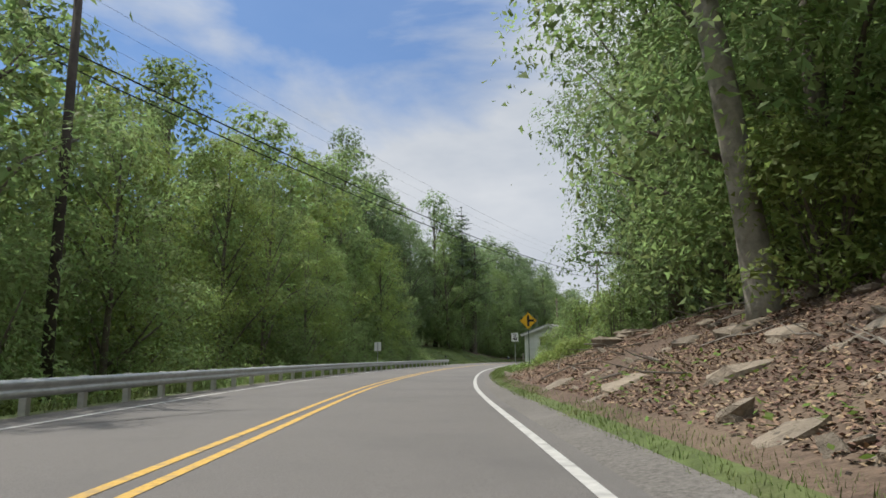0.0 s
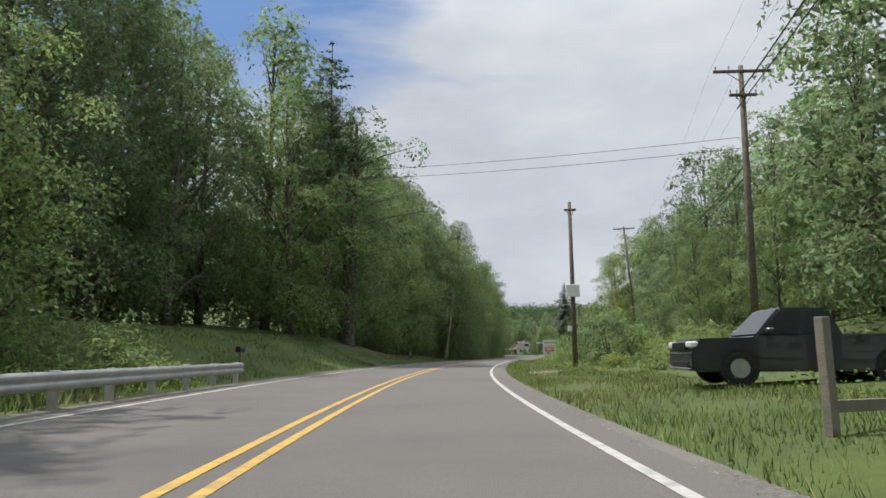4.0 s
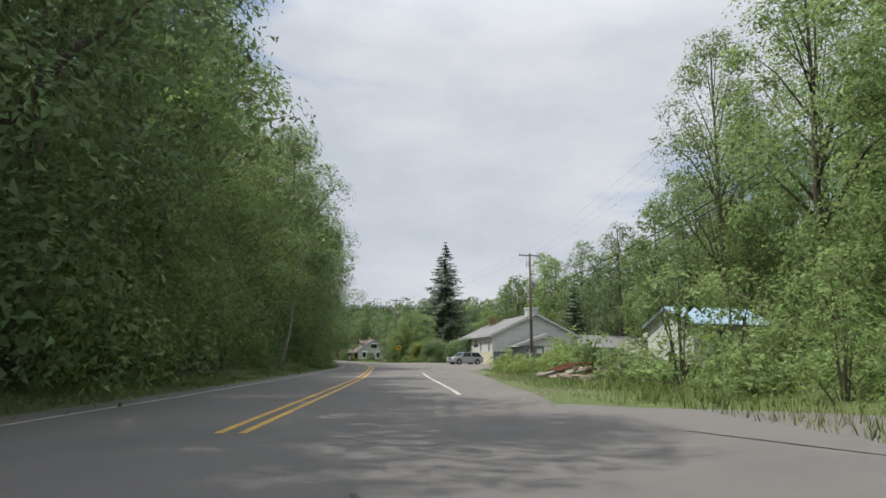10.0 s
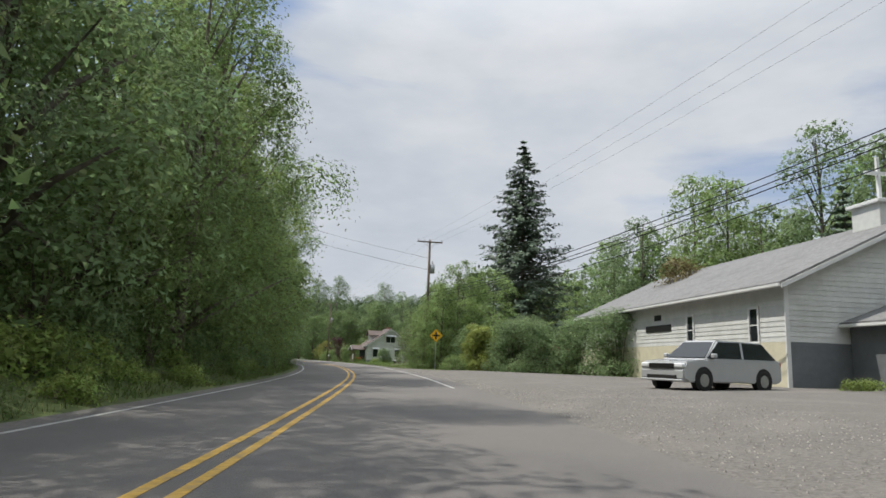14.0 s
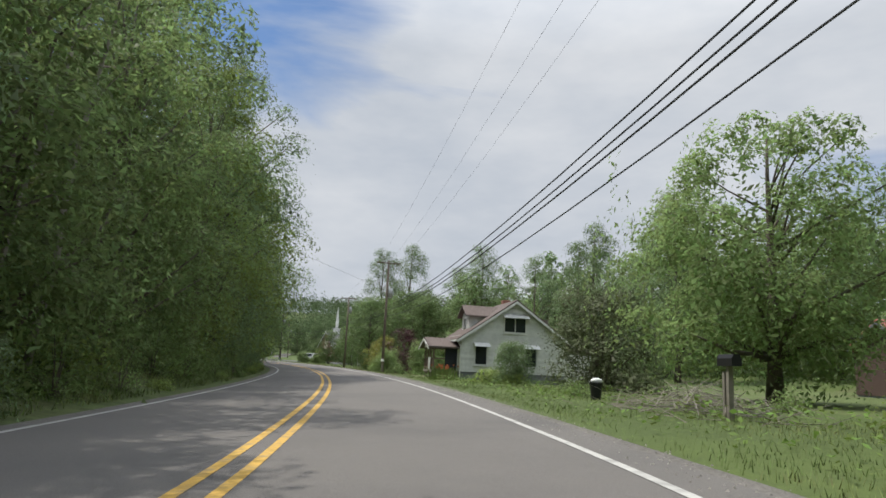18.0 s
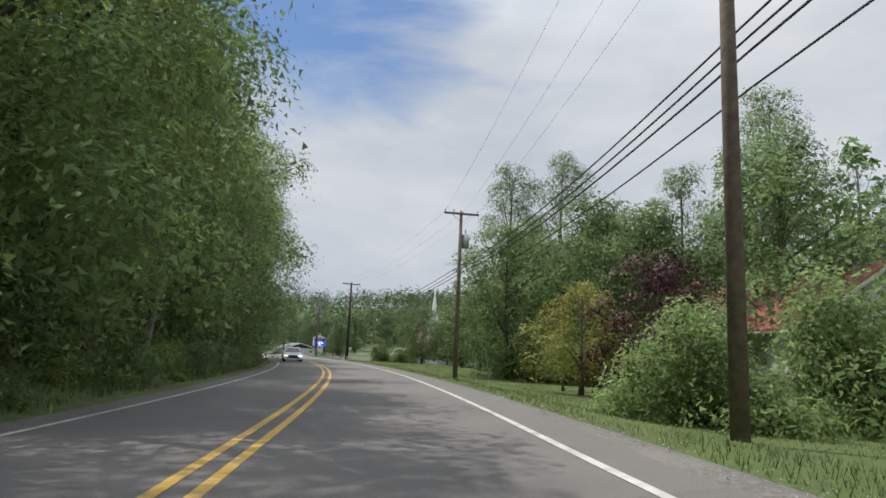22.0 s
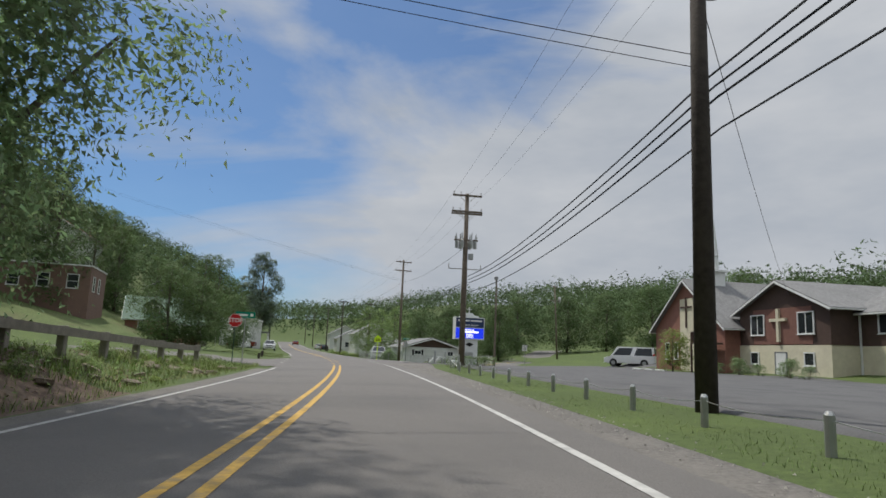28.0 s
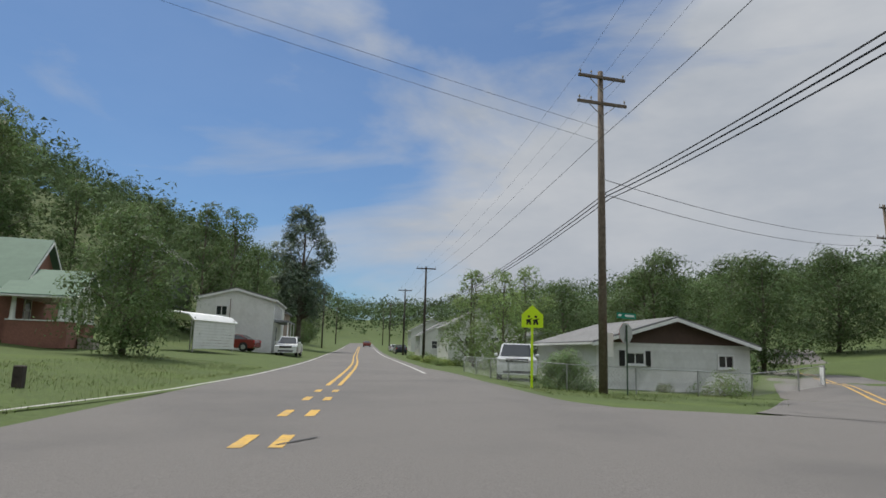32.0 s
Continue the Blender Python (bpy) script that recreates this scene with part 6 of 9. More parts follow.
# verge of the second bend
t = utility_pole(stand(103.0, 8.6), 9.6, "old utility pole with a metal box beside the verge", ((0.5, 0.35),), None, 0.15, insul=False)
part("meter_box", boxes((-0.4, -0.36, 4.0, 0.36, -0.13, 4.7), bevel=0.02), trim_white, t, "large pale metal box")
part("small_box", boxes((-0.36, -0.12, 2.05, -0.12, 0.06, 2.35), bevel=0.02), trim_white, t)
utility_pole(stand(142, 18.4, -8), 14.6, "leaning utility pole on the wooded slope", ((0.3, 1.2),), None, 0.16, 8.9, lean=(-1.0, 0))
utility_pole(stand(177.8, 20.2, -8), 14.6, "leaning brown utility pole among the bushes", ((0.3, 1.2), (1.0, 0.7)), None, 0.17, lean=(-1.5, 0))

# church notice board
b = thing("notice_board", stand(134.7, 8.45, -4) @ Matrix.Diagonal((0.73, 1, 1, 1)), "white church notice board with red panel on two posts", "sign")
for x in (-0.85, 0.85):
    part("post", boxes((x - 0.06, -0.05, -0.4, x + 0.06, 0.05, 2.15), bevel=0.01), trim_white, b)
pn = part("panel", boxes((-0.79, -0.04, 0.55, 0.79, 0.02, 2.1), bevel=0.008), sign_white, b)
part("cap", boxes((-0.95, -0.07, 2.11, 0.95, 0.05, 2.17)), trim_white, b)
part("lettering", text_bm("RIDGEVIEW", 0.27, Matrix.Translation((0, -0.044, 1.86)), 0.003, 0.004), sign_black, pn)
part("lettering", text_bm("CHURCH   OF GOD", 0.165, Matrix.Translation((0, -0.044, 1.57)), 0.003, 0.002), sign_red, pn)
part("emblem", tube(bmesh.new(), [(0, -0.046, 1.5), (0.02, -0.046, 1.6), (-0.01, -0.046, 1.74)], [0.05, 0.045, 0.005], 6), sign_red, pn)
rp = part("red_panel", boxes((-0.66, -0.05, 0.97, 0.66, -0.041, 1.44)), sign_red, pn)
bm = bmesh.new()
for z, n in ((1.37, 0.55), (1.27, 0.6), (1.17, 0.58), (1.07, 0.3)):
    box(bm, -n, -0.055, z - 0.022, n * 0.5, -0.0505, z + 0.022)
    box(bm, n * 0.6, -0.055, z - 0.022, n, -0.0505, z + 0.022)
part("text_bars", bm, sign_white, rp)
bm = bmesh.new()
box(bm, -0.45, -0.048, 0.895, 0.45, -0.041, 0.925)
part("text_bar", bm, sign_black, pn)
bm = bmesh.new()
box(bm, -0.66, -0.048, 0.64, 0.5, -0.041, 0.67)
box(bm, -0.66, -0.048, 0.82, 0.5, -0.041, 0.85)
prism(bm, [(0.5, 0.6), (0.72, 0.745), (0.5, 0.89), (0.56, 0.745)], 1, -0.048, -0.041)
part("arrow", bm, sign_black, pn)
part("lettering", text_bm("1 MILE", 0.15, Matrix.Translation((-0.1, -0.044, 0.745)), 0.003, 0.004), sign_black, pn)

# green guide sign
g = thing("guide_sign", stand(152.7, 7.4, -6, -0.52), "green guide sign with white route lettering on two posts", "road sign")
for x in (-0.6, 0.6):
    part("post", boxes((x - 0.04, -0.03, -0.3, x + 0.04, 0.05, 3.0)), galv, g)
pn = part("panel", plate(rect(1.75, 0.36, 0, 2.7), -0.05, 0.012), sign_green, g)
for x0, x1 in ((-0.78, -0.15), (-0.05, 0.28), (0.6, 0.78)):
    part("text_bar", boxes((x0, -0.056, 2.63, x1, -0.0505, 2.77)), sign_white, pn)
part("route_shield", plate(ngon(12, 0.11, 0, 0.44, 2.7), -0.057, 0.006), sign_white, pn)
for z0, z1 in ((2.53, 2.542), (2.858, 2.87)):
    part("border", boxes((-0.86, -0.056, z0, 0.86, -0.0505, z1)), sign_white, pn)
stop_sign(stand(168.8, 11.6, 35), 2.6, "red stop sign facing the side road on a green post")


def hydrant(m, body, cap, label):
    t = thing("fire_hydrant", m, label, "fire hydrant", "fire hydrants")
    part("barrel", tube(bmesh.new(), [(0, 0, -0.1), (0, 0, 0.04), (0, 0, 0.05), (0, 0, 0.52), (0, 0, 0.53), (0, 0, 0.57)], [0.15, 0.15, 0.1, 0.1, 0.13, 0.13], 12), body, t)
    part("bonnet", tube(bmesh.new(), [(0, 0, 0.57), (0, 0, 0.66), (0, 0, 0.72), (0, 0, 0.78)], [0.11, 0.09, 0.03, 0.03], 12), cap, t)
    for a in ((1, 0), (-1, 0), (0, -1)):
        part("outlet", tube(bmesh.new(), [(0, 0, 0.42), (a[0] * 0.17, a[1] * 0.17, 0.42)], [0.06, 0.06], 8), cap, t)


blue_paint = mat("blue hydrant paint", (0.03, 0.07, 0.2), 0.5, vary=0.1, scale=5)
hydrant(stand(141.1, -7.6), blue_paint, sign_white, "dark blue fire hydrant with a white cap in the grass")
for s, d in ((164.5, -7.2),):
    t = thing("marker_post", stand(s, d), "thin white marker post at the woods' edge", "marker post")
    part("post", boxes((-0.045, -0.012, -0.2, 0.045, 0.012, 1.05), bevel=0.004), sign_white, t)
    part("reflector", boxes((-0.03, -0.018, 0.82, 0.03, -0.0125, 0.98)), sign_black, t)
# ---- rubble, garage, white church ----
rr = random.Random(21)
for k in range(84):
    s, d = 187.5 + rr.uniform(0, 7.5), 8.6 + rr.uniform(0, 3.2)
    kk = rr.uniform(0.1, 0.3)
    o = new("slab", rr.choice(STONES))
    tagged(o, "broken pale stone slab in the rubble heap", "stone slab", "rubble heap")
    o.matrix_world = stand(s, d, rr.uniform(0, 360), kk * 0.3 + (0.3 if 9.4 < d < 11 else 0.0) * rr.random()) @ pose(0, 0, 0, rr.uniform(-30, 30), rr.uniform(-30, 30)) @ Matrix.Scale(kk, 4)
pl = thing("metal_grate", stand(189.2, 9.2, 20, 0.35), "rusty bent metal grate lying on the rubble", "grate")
rust = mat("rust", (0.22, 0.09, 0.05), 0.9, vary=0.3, scale=6)
for i in range(7):
    part("bar", tube(bmesh.new(), [(-0.8, i * 0.14, 0.0), (0.0, i * 0.14, 0.28), (0.8, i * 0.14, 0.35)], [0.018] * 3, 4), rust, pl)
for x in (-0.7, 0.0, 0.7):
    part("cross_bar", tube(bmesh.new(), [(x, -0.05, 0.16 + x * 0.2), (x, 0.95, 0.16 + x * 0.2)], [0.02, 0.02], 4), rust, pl)
for k, (s, d, a) in enumerate(((191.5, 10.0, 10), (188.8, 10.6, -25), (193.2, 9.4, 40))):
    o = link("timber", boxes((-1.3, -0.1, 0, 1.3, 0.1, 0.12), bevel=0.012), gray_wood)
    tagged(o, "grey weathered timber lying on the rubble", "timber", "rubble timbers")
    o.matrix_world = stand(s, d, a, 0.22) @ pose(0, 0, 0, 0, -10)
thicket(199, 211, ((9.6, 1.0), (11.5, 1.4), (13.5, 1.6), (16, 1.7)), "bushes before the gravel lot", (0, 2, 0), 1.7, "bright green leafy bush at the gravel lot")
thicket(186, 195, ((12.5, 0.7), (14.5, 0.7)), "bushes before the gravel lot", (0, 2, 0), 1.8, "bright green leafy bush at the gravel lot")
FLOWER = bush_mesh("flowering bush", 71, 2.2, 1.3, mat("white blossom", (0.55, 0.55, 0.45), 0.7, vary=0.1, island=0.2, translucent=0.2), 14, 120, 0.14)
plant("flowering_bush", FLOWER, stand(199, 15.6), "bush with white blossom", "bush", parts=("stem", "blossom"))
plant("flowering_bush", BUSH[0], stand(199.3, 15.0), "leafy bush below the white blossom", "bush", scale=1.2, parts=("stem", "foliage"))

gar = thing("garage", stand(196.0, 17.2, 8, 0.35) @ Matrix.Scale(0.72, 4), "white garage with a blue metal roof and a row of windows", "garage")
gable_body(gar, 0, 6.5, 0, 6.5, 2.9, 4.2, "x", old_boards, blue_roof, 0.3, 0.0, trim=gray_boards)
for i in range(5):
    window(gar, facing(1.2 + i * 1.0, 0, 2.2, "-y"), 0.7, 0.55, old_boards, (1, 1), 0.03)
TALL = broad_tree("tall tree", 15, 30, 6.0, leaves, 0.34, 0.3, 60, 60, 0.26, blob=(1.6, 2.8), lean=0.02)
for s, d, k in ((218, 31, 1.05), (214, 38, 1.1), (222.5, 36, 0.85), (208, 44, 1.1), (203, 36, 0.9)):
    plant("tree", TALL, stand(s, d, 70 * s), "very tall leafy tree behind the garage", "tree", "tall trees behind the garage", k)
gd = part("garage_door", boxes((0.6, -0.04, 0, 5.8, 0.0, 1.8)), old_boards, gar)
for z in (0.45, 0.9, 1.35):
    part("panel_line", boxes((0.65, -0.05, z, 5.75, -0.041, z + 0.03)), gray_boards, gd)

ch = thing("church", stand(250.8, 16.4, 1.5), "white-sided church with a grey annex and a rooftop cross", "church")
gable_body(ch, 0, 12.2, 0, 23, 4.05, 7.0, "y", white_wood, gray_shingle, 0.45, 0.0, trim=trim_white)
gt = lambda z: (-6.1, 6.1) if z < 4.05 else (-6.1 * (7 - z) / 2.95, 6.1 * (7 - z) / 2.95)
boards(ch, facing(6.1, 0, 0, "-y"), 12.2, 1.75, 6.9, 0.2, white_wood, gt)
boards(ch, facing(0, 11.5, 0, "-x"), 23, 1.75, 4.05, 0.2, white_wood)
part("base_wall", boxes((-0.03, -0.03, -0.3, 12.23, 0.0, 1.74)), gray_boards, ch, "grey painted lower wall")
part("base_wall", boxes((-0.035, 0.0, -0.3, 0.0, 23.0, 1.74)), cream_block, ch, "cream painted lower wall")
part("corner_board", boxes((-0.07, -0.07, -0.2, 0.09, 0.0, 4.0)), trim_white, ch)
for y in (2.0, 7.2, 16.0, 20.5):
    window(ch, facing(0, y, 2.45, "-x"), 0.55, 1.35, trim_white, (1, 2))
bm = bmesh.new()
box(bm, -0.05, 9.2, 2.5, -0.03, 12.2, 2.85)
box(bm, -0.05, 10.3, 3.1, -0.03, 11.1, 3.4)
part("wall_lettering", bm, sign_black, ch, "dark name lettering on the side wall")
ax0, ax1, ay = 2.6, 10.6, -3.6
gable_body(ch, ax0, ax1, ay, -0.04, 2.55, 4.05, "y", gray_boards, gray_shingle, 0.4, -0.2, trim=trim_white)
at = lambda z: (-4.0 * (4.05 - z) / 1.5, 4.0 * (4.05 - z) / 1.5)
boards(ch, facing((ax0 + ax1) / 2, ay, 0, "-y"), 8.0, 2.56, 3.98, 0.18, white_wood, at)
door(ch, facing(7.05, ay, 0.0, "-y"), 1.75, 2.35, trim_white, trim_white, 2)
cross(ch, facing(4.1, ay - 0.06, 0.35, "-y"), 0.95, 1.75, 0.11, trim_white, "wall_cross")
part("notice_case", turned(boxes((-0.38, -0.08, -0.28, 0.38, -0.01, 0.28), bevel=0.01), facing(5.45, ay, 1.8, "-y")), trim_white, ch, "white notice case")
window(ch, facing(9.2, ay, 1.9, "-y"), 0.8, 0.5, gray_boards, (2, 1))
part("cupola", boxes((5.35, 1.2, 6.2, 6.85, 2.8, 7.8), bevel=0.02), white_wood, ch, "square white cupola")
part("cupola_cap", boxes((5.2, 1.05, 7.8, 7.0, 2.95, 7.96), bevel=0.02), trim_white, ch)
cross(ch, Matrix.Translation((6.1, 2.0, 7.96)), 1.25, 2.1, 0.13, trim_white, "roof_cross", 0.62)
part("side_wing", boxes((12.24, 6, -0.3, 28, 18, 2.6)), white_wood, ch)
part("wing_roof", prism(bmesh.new(), [(5.6, 2.6), (12.0, 4.6), (18.4, 2.6), (18.4, 2.72), (12.0, 4.74), (5.6, 2.72)], 0, 12.24, 28.4), gray_shingle, ch)
for k in range(5):
    plant("bush", BUSH[2], stand(248.6 + rr.uniform(-0.3, 0.3), 17.2 + k * 0.75, 60 * k), "small round shrub in the church's flower bed", "bush", "church flower bed", 0.42, ("stem", "foliage"))
bed = sheet("flower_bed_kerb", [(247.6, 16.6, 21.2), (248.2, 16.6, 21.2)], stone_gray, "low stone kerb of the flower bed", "kerb", 0.09)
car("suv_car", stand(248.6, 12.2, 112) @ Matrix.Scale(0.94, 4), "silver sport utility vehicle parked before the church", 4.9, 1.93, 1.75, silver_paint, SUV)
cp = utility_pole(stand(234.4, 17.4), 12.6, "weathered utility pole with a transformer beside the gravel lot", ((0.25, 1.3),), None, 0.18, 9.1, lean=(-0.2, 0))
bm = bmesh.new()
for x in (-0.6, -0.35):
    tube(bm, [(x, -0.2, 11.0), (x, -0.25, 11.7)], [0.05, 0.05], 6)
part("cutouts", bm, rust_steel, cp)
t = thing("guy_stub", stand(233.2, 16.2), "leaning steel stub with a plate beside the pole", "post")
part("post", tube(bmesh.new(), [(0, 0, -0.2), (0.1, 0, 2.1)], [0.04, 0.04], 6), rust_steel, t)
part("plate", boxes((-0.15, -0.03, 2.0, 0.35, 0.0, 2.12)), rust_steel, t)

# hedge row past the lot
diamond_sign(stand(278.7, 6.75, -2), 2.7, "yellow diamond warning sign with a crossroads symbol", ((-0.06, -0.3, 0.06, 0.3), (-0.3, -0.06, -0.06, 0.06), (0.06, -0.06, 0.3, 0.06)))
leaves_gold = mat("yellow-green leaves", (0.24, 0.28, 0.06), 0.6, vary=0.2, scale=1.0, island=0.3, translucent=0.3)
GOLD = bush_mesh("golden shrub", 72, 3.4, 1.5, leaves_gold, 36, 420, 0.16, (0.45, 0.75))
LOW = bush_mesh("low hedge", 73, 1.1, 1.5, leaves, 26, 420, 0.11, (0.35, 0.55))
BIG = broad_tree("shrubby tree", 74, 9.5, 3.4, leaves, 0.12, 0.04, 50, 130, 0.2, blob=(0.8, 1.5))
DARKB = bush_mesh("dark shrub", 75, 3.6, 2.0, leaves_dark, 34, 240, 0.16, (0.6, 1.0))
ff = ("stem", "foliage")
plant("shrub", GOLD, stand(276.6, 9.8), "dense round yellow-green shrub in the hedge row", "shrub", scale=1.05, parts=ff)
plant("hedge", LOW, stand(278.0, 8.3), "low clipped green hedge bush", "hedge", scale=1.0, parts=ff)
plant("hedge", LOW, stand(276.0, 8.0, 70), "low clipped green hedge bush", "hedge", scale=0.9, parts=ff)
for s, d, k in ((273, 11.5, 1.0), (270.5, 12.5, 0.95), (268.5, 14.5, 1.0), (274.5, 12.6, 1.1), (265.5, 16.0, 1.1), (281, 10.5, 1.0)):
    plant("shrub", DARKB, stand(s, d, 50 * s), "dark green shrub in the hedge row", "shrub", "hedge row shrubs", k, ff)
for s, d, k in ((285.5, 10.0, 1.05), (288.5, 11.0, 0.95), (283, 12.5, 0.95), (286.2, 7.0, 0.62), (284.0, 8.2, 0.8)):
    plant("tree", BIG, stand(s, d, 80 * s), "bushy green tree leafy to the ground", "tree", "bushy trees in the hedge row", k)
RUSTY = broad_tree("rusty tree", 76, 8, 2.8, mat("bronze leaves", (0.16, 0.13, 0.05), 0.6, vary=0.25, scale=0.6, island=0.35, translucent=0.3), 0.14, 0.15, 36, 110, 0.22)
plant("tree", RUSTY, stand(267, 21), "small tree with bronze-green leaves", "tree")
SPRUCE = conifer("spruce", 62, 24.5, 7.8, needles, 0.34, 0.05, 40, 0.32, 0.42)
plant("spruce_tree", SPRUCE, stand(292.5, 18.4), "tall dark spruce with drooping boughs", "spruce tree", parts=("trunk", "foliage"))
SPRUCE2 = conifer("small spruce", 63, 13, 3.0, needles, 0.2, 0.05, 24, 0.25, 0.4)
for s, d in ((270, 36), (310, 44), (384, 40)):
    plant("spruce_tree", SPRUCE2, stand(s, d), "dark green spruce before the woods", "spruce tree", "spruces before the woods", 1.1, ("trunk", "foliage"))
utility_pole(stand(287.3, 7.4), 12.0, "utility pole with crossarm rising from the hedge trees", ((0.25, 1.2),), None, 0.16, 9.2)
# ---- the old house and the lawns ----
WILLOW = broad_tree("willow", 81, 9.5, 5.0, leaves, 0.24, 0.2, 64, 190, 0.19, blob=(0.9, 1.7), top=0.4)
wil = plant("tree", WILLOW, stand(312.5, 16.2), "spreading green willow with drooping crown beside the road", "tree", scale=1.15)
rng_t = np.random.default_rng(19)
at, ou = [], []
for k in range(90):
    a, r = rng_t.uniform(0, 6.28), rng_t.uniform(3.0, 6.0)
    top_z = rng_t.uniform(4.0, 7.5)
    zz = np.linspace(top_z, top_z - rng_t.uniform(1.6, 3.2), 34)
    at.append(np.stack([r * math.cos(a) + rng_t.normal(0, 0.12, 34), r * math.sin(a) + rng_t.normal(0, 0.12, 34), zz], 1))
    ou.append(np.tile((math.cos(a), math.sin(a), 0.2), (34, 1)))
o = new("hanging_twigs", quads("hanging twigs", leaf_quads(np.vstack(at), np.vstack(ou), 0.2, rng_t, 0.45), leaves))
o.parent = wil
plant("tree", BROAD[2], stand(300, 15.5), "round-crowned green tree beside the road", "tree", scale=0.62)
plant("tree", BROAD[0], stand(303, 21), "tall leafy tree behind the yard", "tree", scale=0.8)
thicket(292, 297, ((8.4, 0.5), (10.5, 1.0)), "bushes past the hedge row", (0, 2), 1.9, "green bush in the yard")
LILAC = bush_mesh("lilac", 82, 4.2, 2.7, mat("grey-green leaves", (0.12, 0.14, 0.07), 0.6, vary=0.25, scale=0.8, island=0.4, translucent=0.35), 44, 260, 0.14, (0.6, 1.0))
plant("shrub", LILAC, stand(321.0, 13.2), "large grey-green lilac shrub on the lawn", "shrub", scale=1.25, parts=ff)
plant("shrub", DARKB, stand(332.2, 12.4, 40), "dark leafy shrub against the old house", "shrub", scale=0.3, parts=ff)
plant("shrub", DARKB, stand(324.2, 9.6, 140), "dark rounded shrub on the lawn by the old house", "shrub", scale=0.62, parts=ff)
rl = random.Random(31)
leafy_orange = mat("orange petals", (0.55, 0.2, 0.09), 0.6, vary=0.2, island=0.25, translucent=0.3)
for s, d, n in ((328.8, 6.6, 14), (330.2, 7.2, 18)):
    li = thing("day_lily", stand(s, d), "clump of day lilies with orange flowers", "day lily", "day lilies")
    rng_t = np.random.default_rng(int(s * 10))
    v = []
    for k in range(150):
        a, r = rng_t.uniform(0, 6.28), rng_t.uniform(0, 0.75)
        x, y, h, b = r * math.cos(a), r * math.sin(a), rng_t.uniform(0.4, 0.8), rng_t.uniform(0, 6.28)
        w, l = 0.018, 0.3
        v += [(x - w, y, 0), (x + w, y, 0), (x + w * 0.6 + l * 0.5 * math.cos(b), y + l * 0.5 * math.sin(b), h), (x - w * 0.6 + l * 0.5 * math.cos(b), y + l * 0.5 * math.sin(b), h)]
    o = new("leaves", quads("lily leaves", np.array(v), grass_blade))
    o.parent = li
    for k in range(n):
        a, r, z = rl.uniform(0, 6.28), rl.uniform(0, 0.7), rl.uniform(0.6, 0.85)
        x, y = r * math.cos(a), r * math.sin(a)
        bm = tube(bmesh.new(), [(x, y, 0), (x, y, z)], [0.006, 0.005], 4)
        st = part("stalk", bm, grass_blade, li)
        part("flower", tube(bmesh.new(), [(x, y, z - 0.02), (x + 0.02, y, z + 0.05), (x + 0.03, y, z + 0.08)], [0.01, 0.035, 0.06], 6, False), leafy_orange, st)

hs = thing("house", stand(336.0, 9.5, -1), "old white clapboard house with red-brown roof and front porch", "house")
gable_body(hs, 0, 7.9, 0, 5.3, 3.0, 5.75, "y", old_boards, red_shingle, 0.4, 0.55, gray_boards, trim=trim_white)
ht = lambda z: (-3.95, 3.95) if z < 3.0 else (-3.95 * (5.75 - z) / 2.75, 3.95 * (5.75 - z) / 2.75)
boards(hs, facing(3.95, 0, 0, "-y"), 7.9, 0.55, 5.7, 0.2, old_boards, ht)
boards(hs, facing(0, 2.65, 0, "-x"), 5.3, 0.55, 3.0, 0.2, old_boards)
window(hs, facing(1.45, 0, 1.75, "-y"), 0.85, 1.3, old_boards, (1, 1), 0.06, trim_white)
window(hs, facing(5.2, 0, 1.75, "-y"), 0.85, 1.3, old_boards, (1, 1), 0.06, trim_white)
window(hs, facing(3.95, 0, 4.05, "-y"), 1.6, 1.05, old_boards, (2, 1), 0.06, trim_white)
part("downpipe", tube(bmesh.new(), [(-0.38, -0.1, 2.75), (-0.1, -0.08, 2.4), (-0.08, -0.08, 0.1)], [0.045] * 3, 6), trim_white, hs)
# dormer on the road side
dm = part("dormer", boxes((0.85, 1.5, 3.2, 3.0, 3.9, 4.75)), old_boards, hs, "roof dormer with a gabled top")
part("dormer_gable", prism(bmesh.new(), [(1.5, 4.75), (3.9, 4.75), (2.7, 5.4)], 0, 0.85, 3.4), old_boards, dm)
for a, b in (((1.2, 4.6), (2.7, 5.45)), ((4.2, 4.6), (2.7, 5.45))):
    part("dormer_roof", prism(bmesh.new(), [a, b, (b[0], b[1] + 0.1), (a[0], a[1] + 0.1)], 0, 0.5, 3.8), red_shingle, dm)
window(hs, facing(0.85, 2.7, 4.05, "-x"), 1.0, 1.0, trim_white, (2, 1))
part("dormer", boxes((5.1, 1.5, 3.2, 7.0, 3.9, 4.7)), red_shingle, hs)
part("side_room", boxes((7.94, 1.2, 0.0, 10.4, 4.8, 2.2)), old_boards, hs)
part("side_roof", prism(bmesh.new(), [(7.94, 2.9), (10.7, 2.2), (10.7, 2.32), (7.94, 3.02)], 1, 1.0, 5.0), red_shingle, hs)
part("chimney", boxes((4.2, 4.2, 5.3, 4.8, 4.8, 6.3), bevel=0.02), brick_mat, hs)
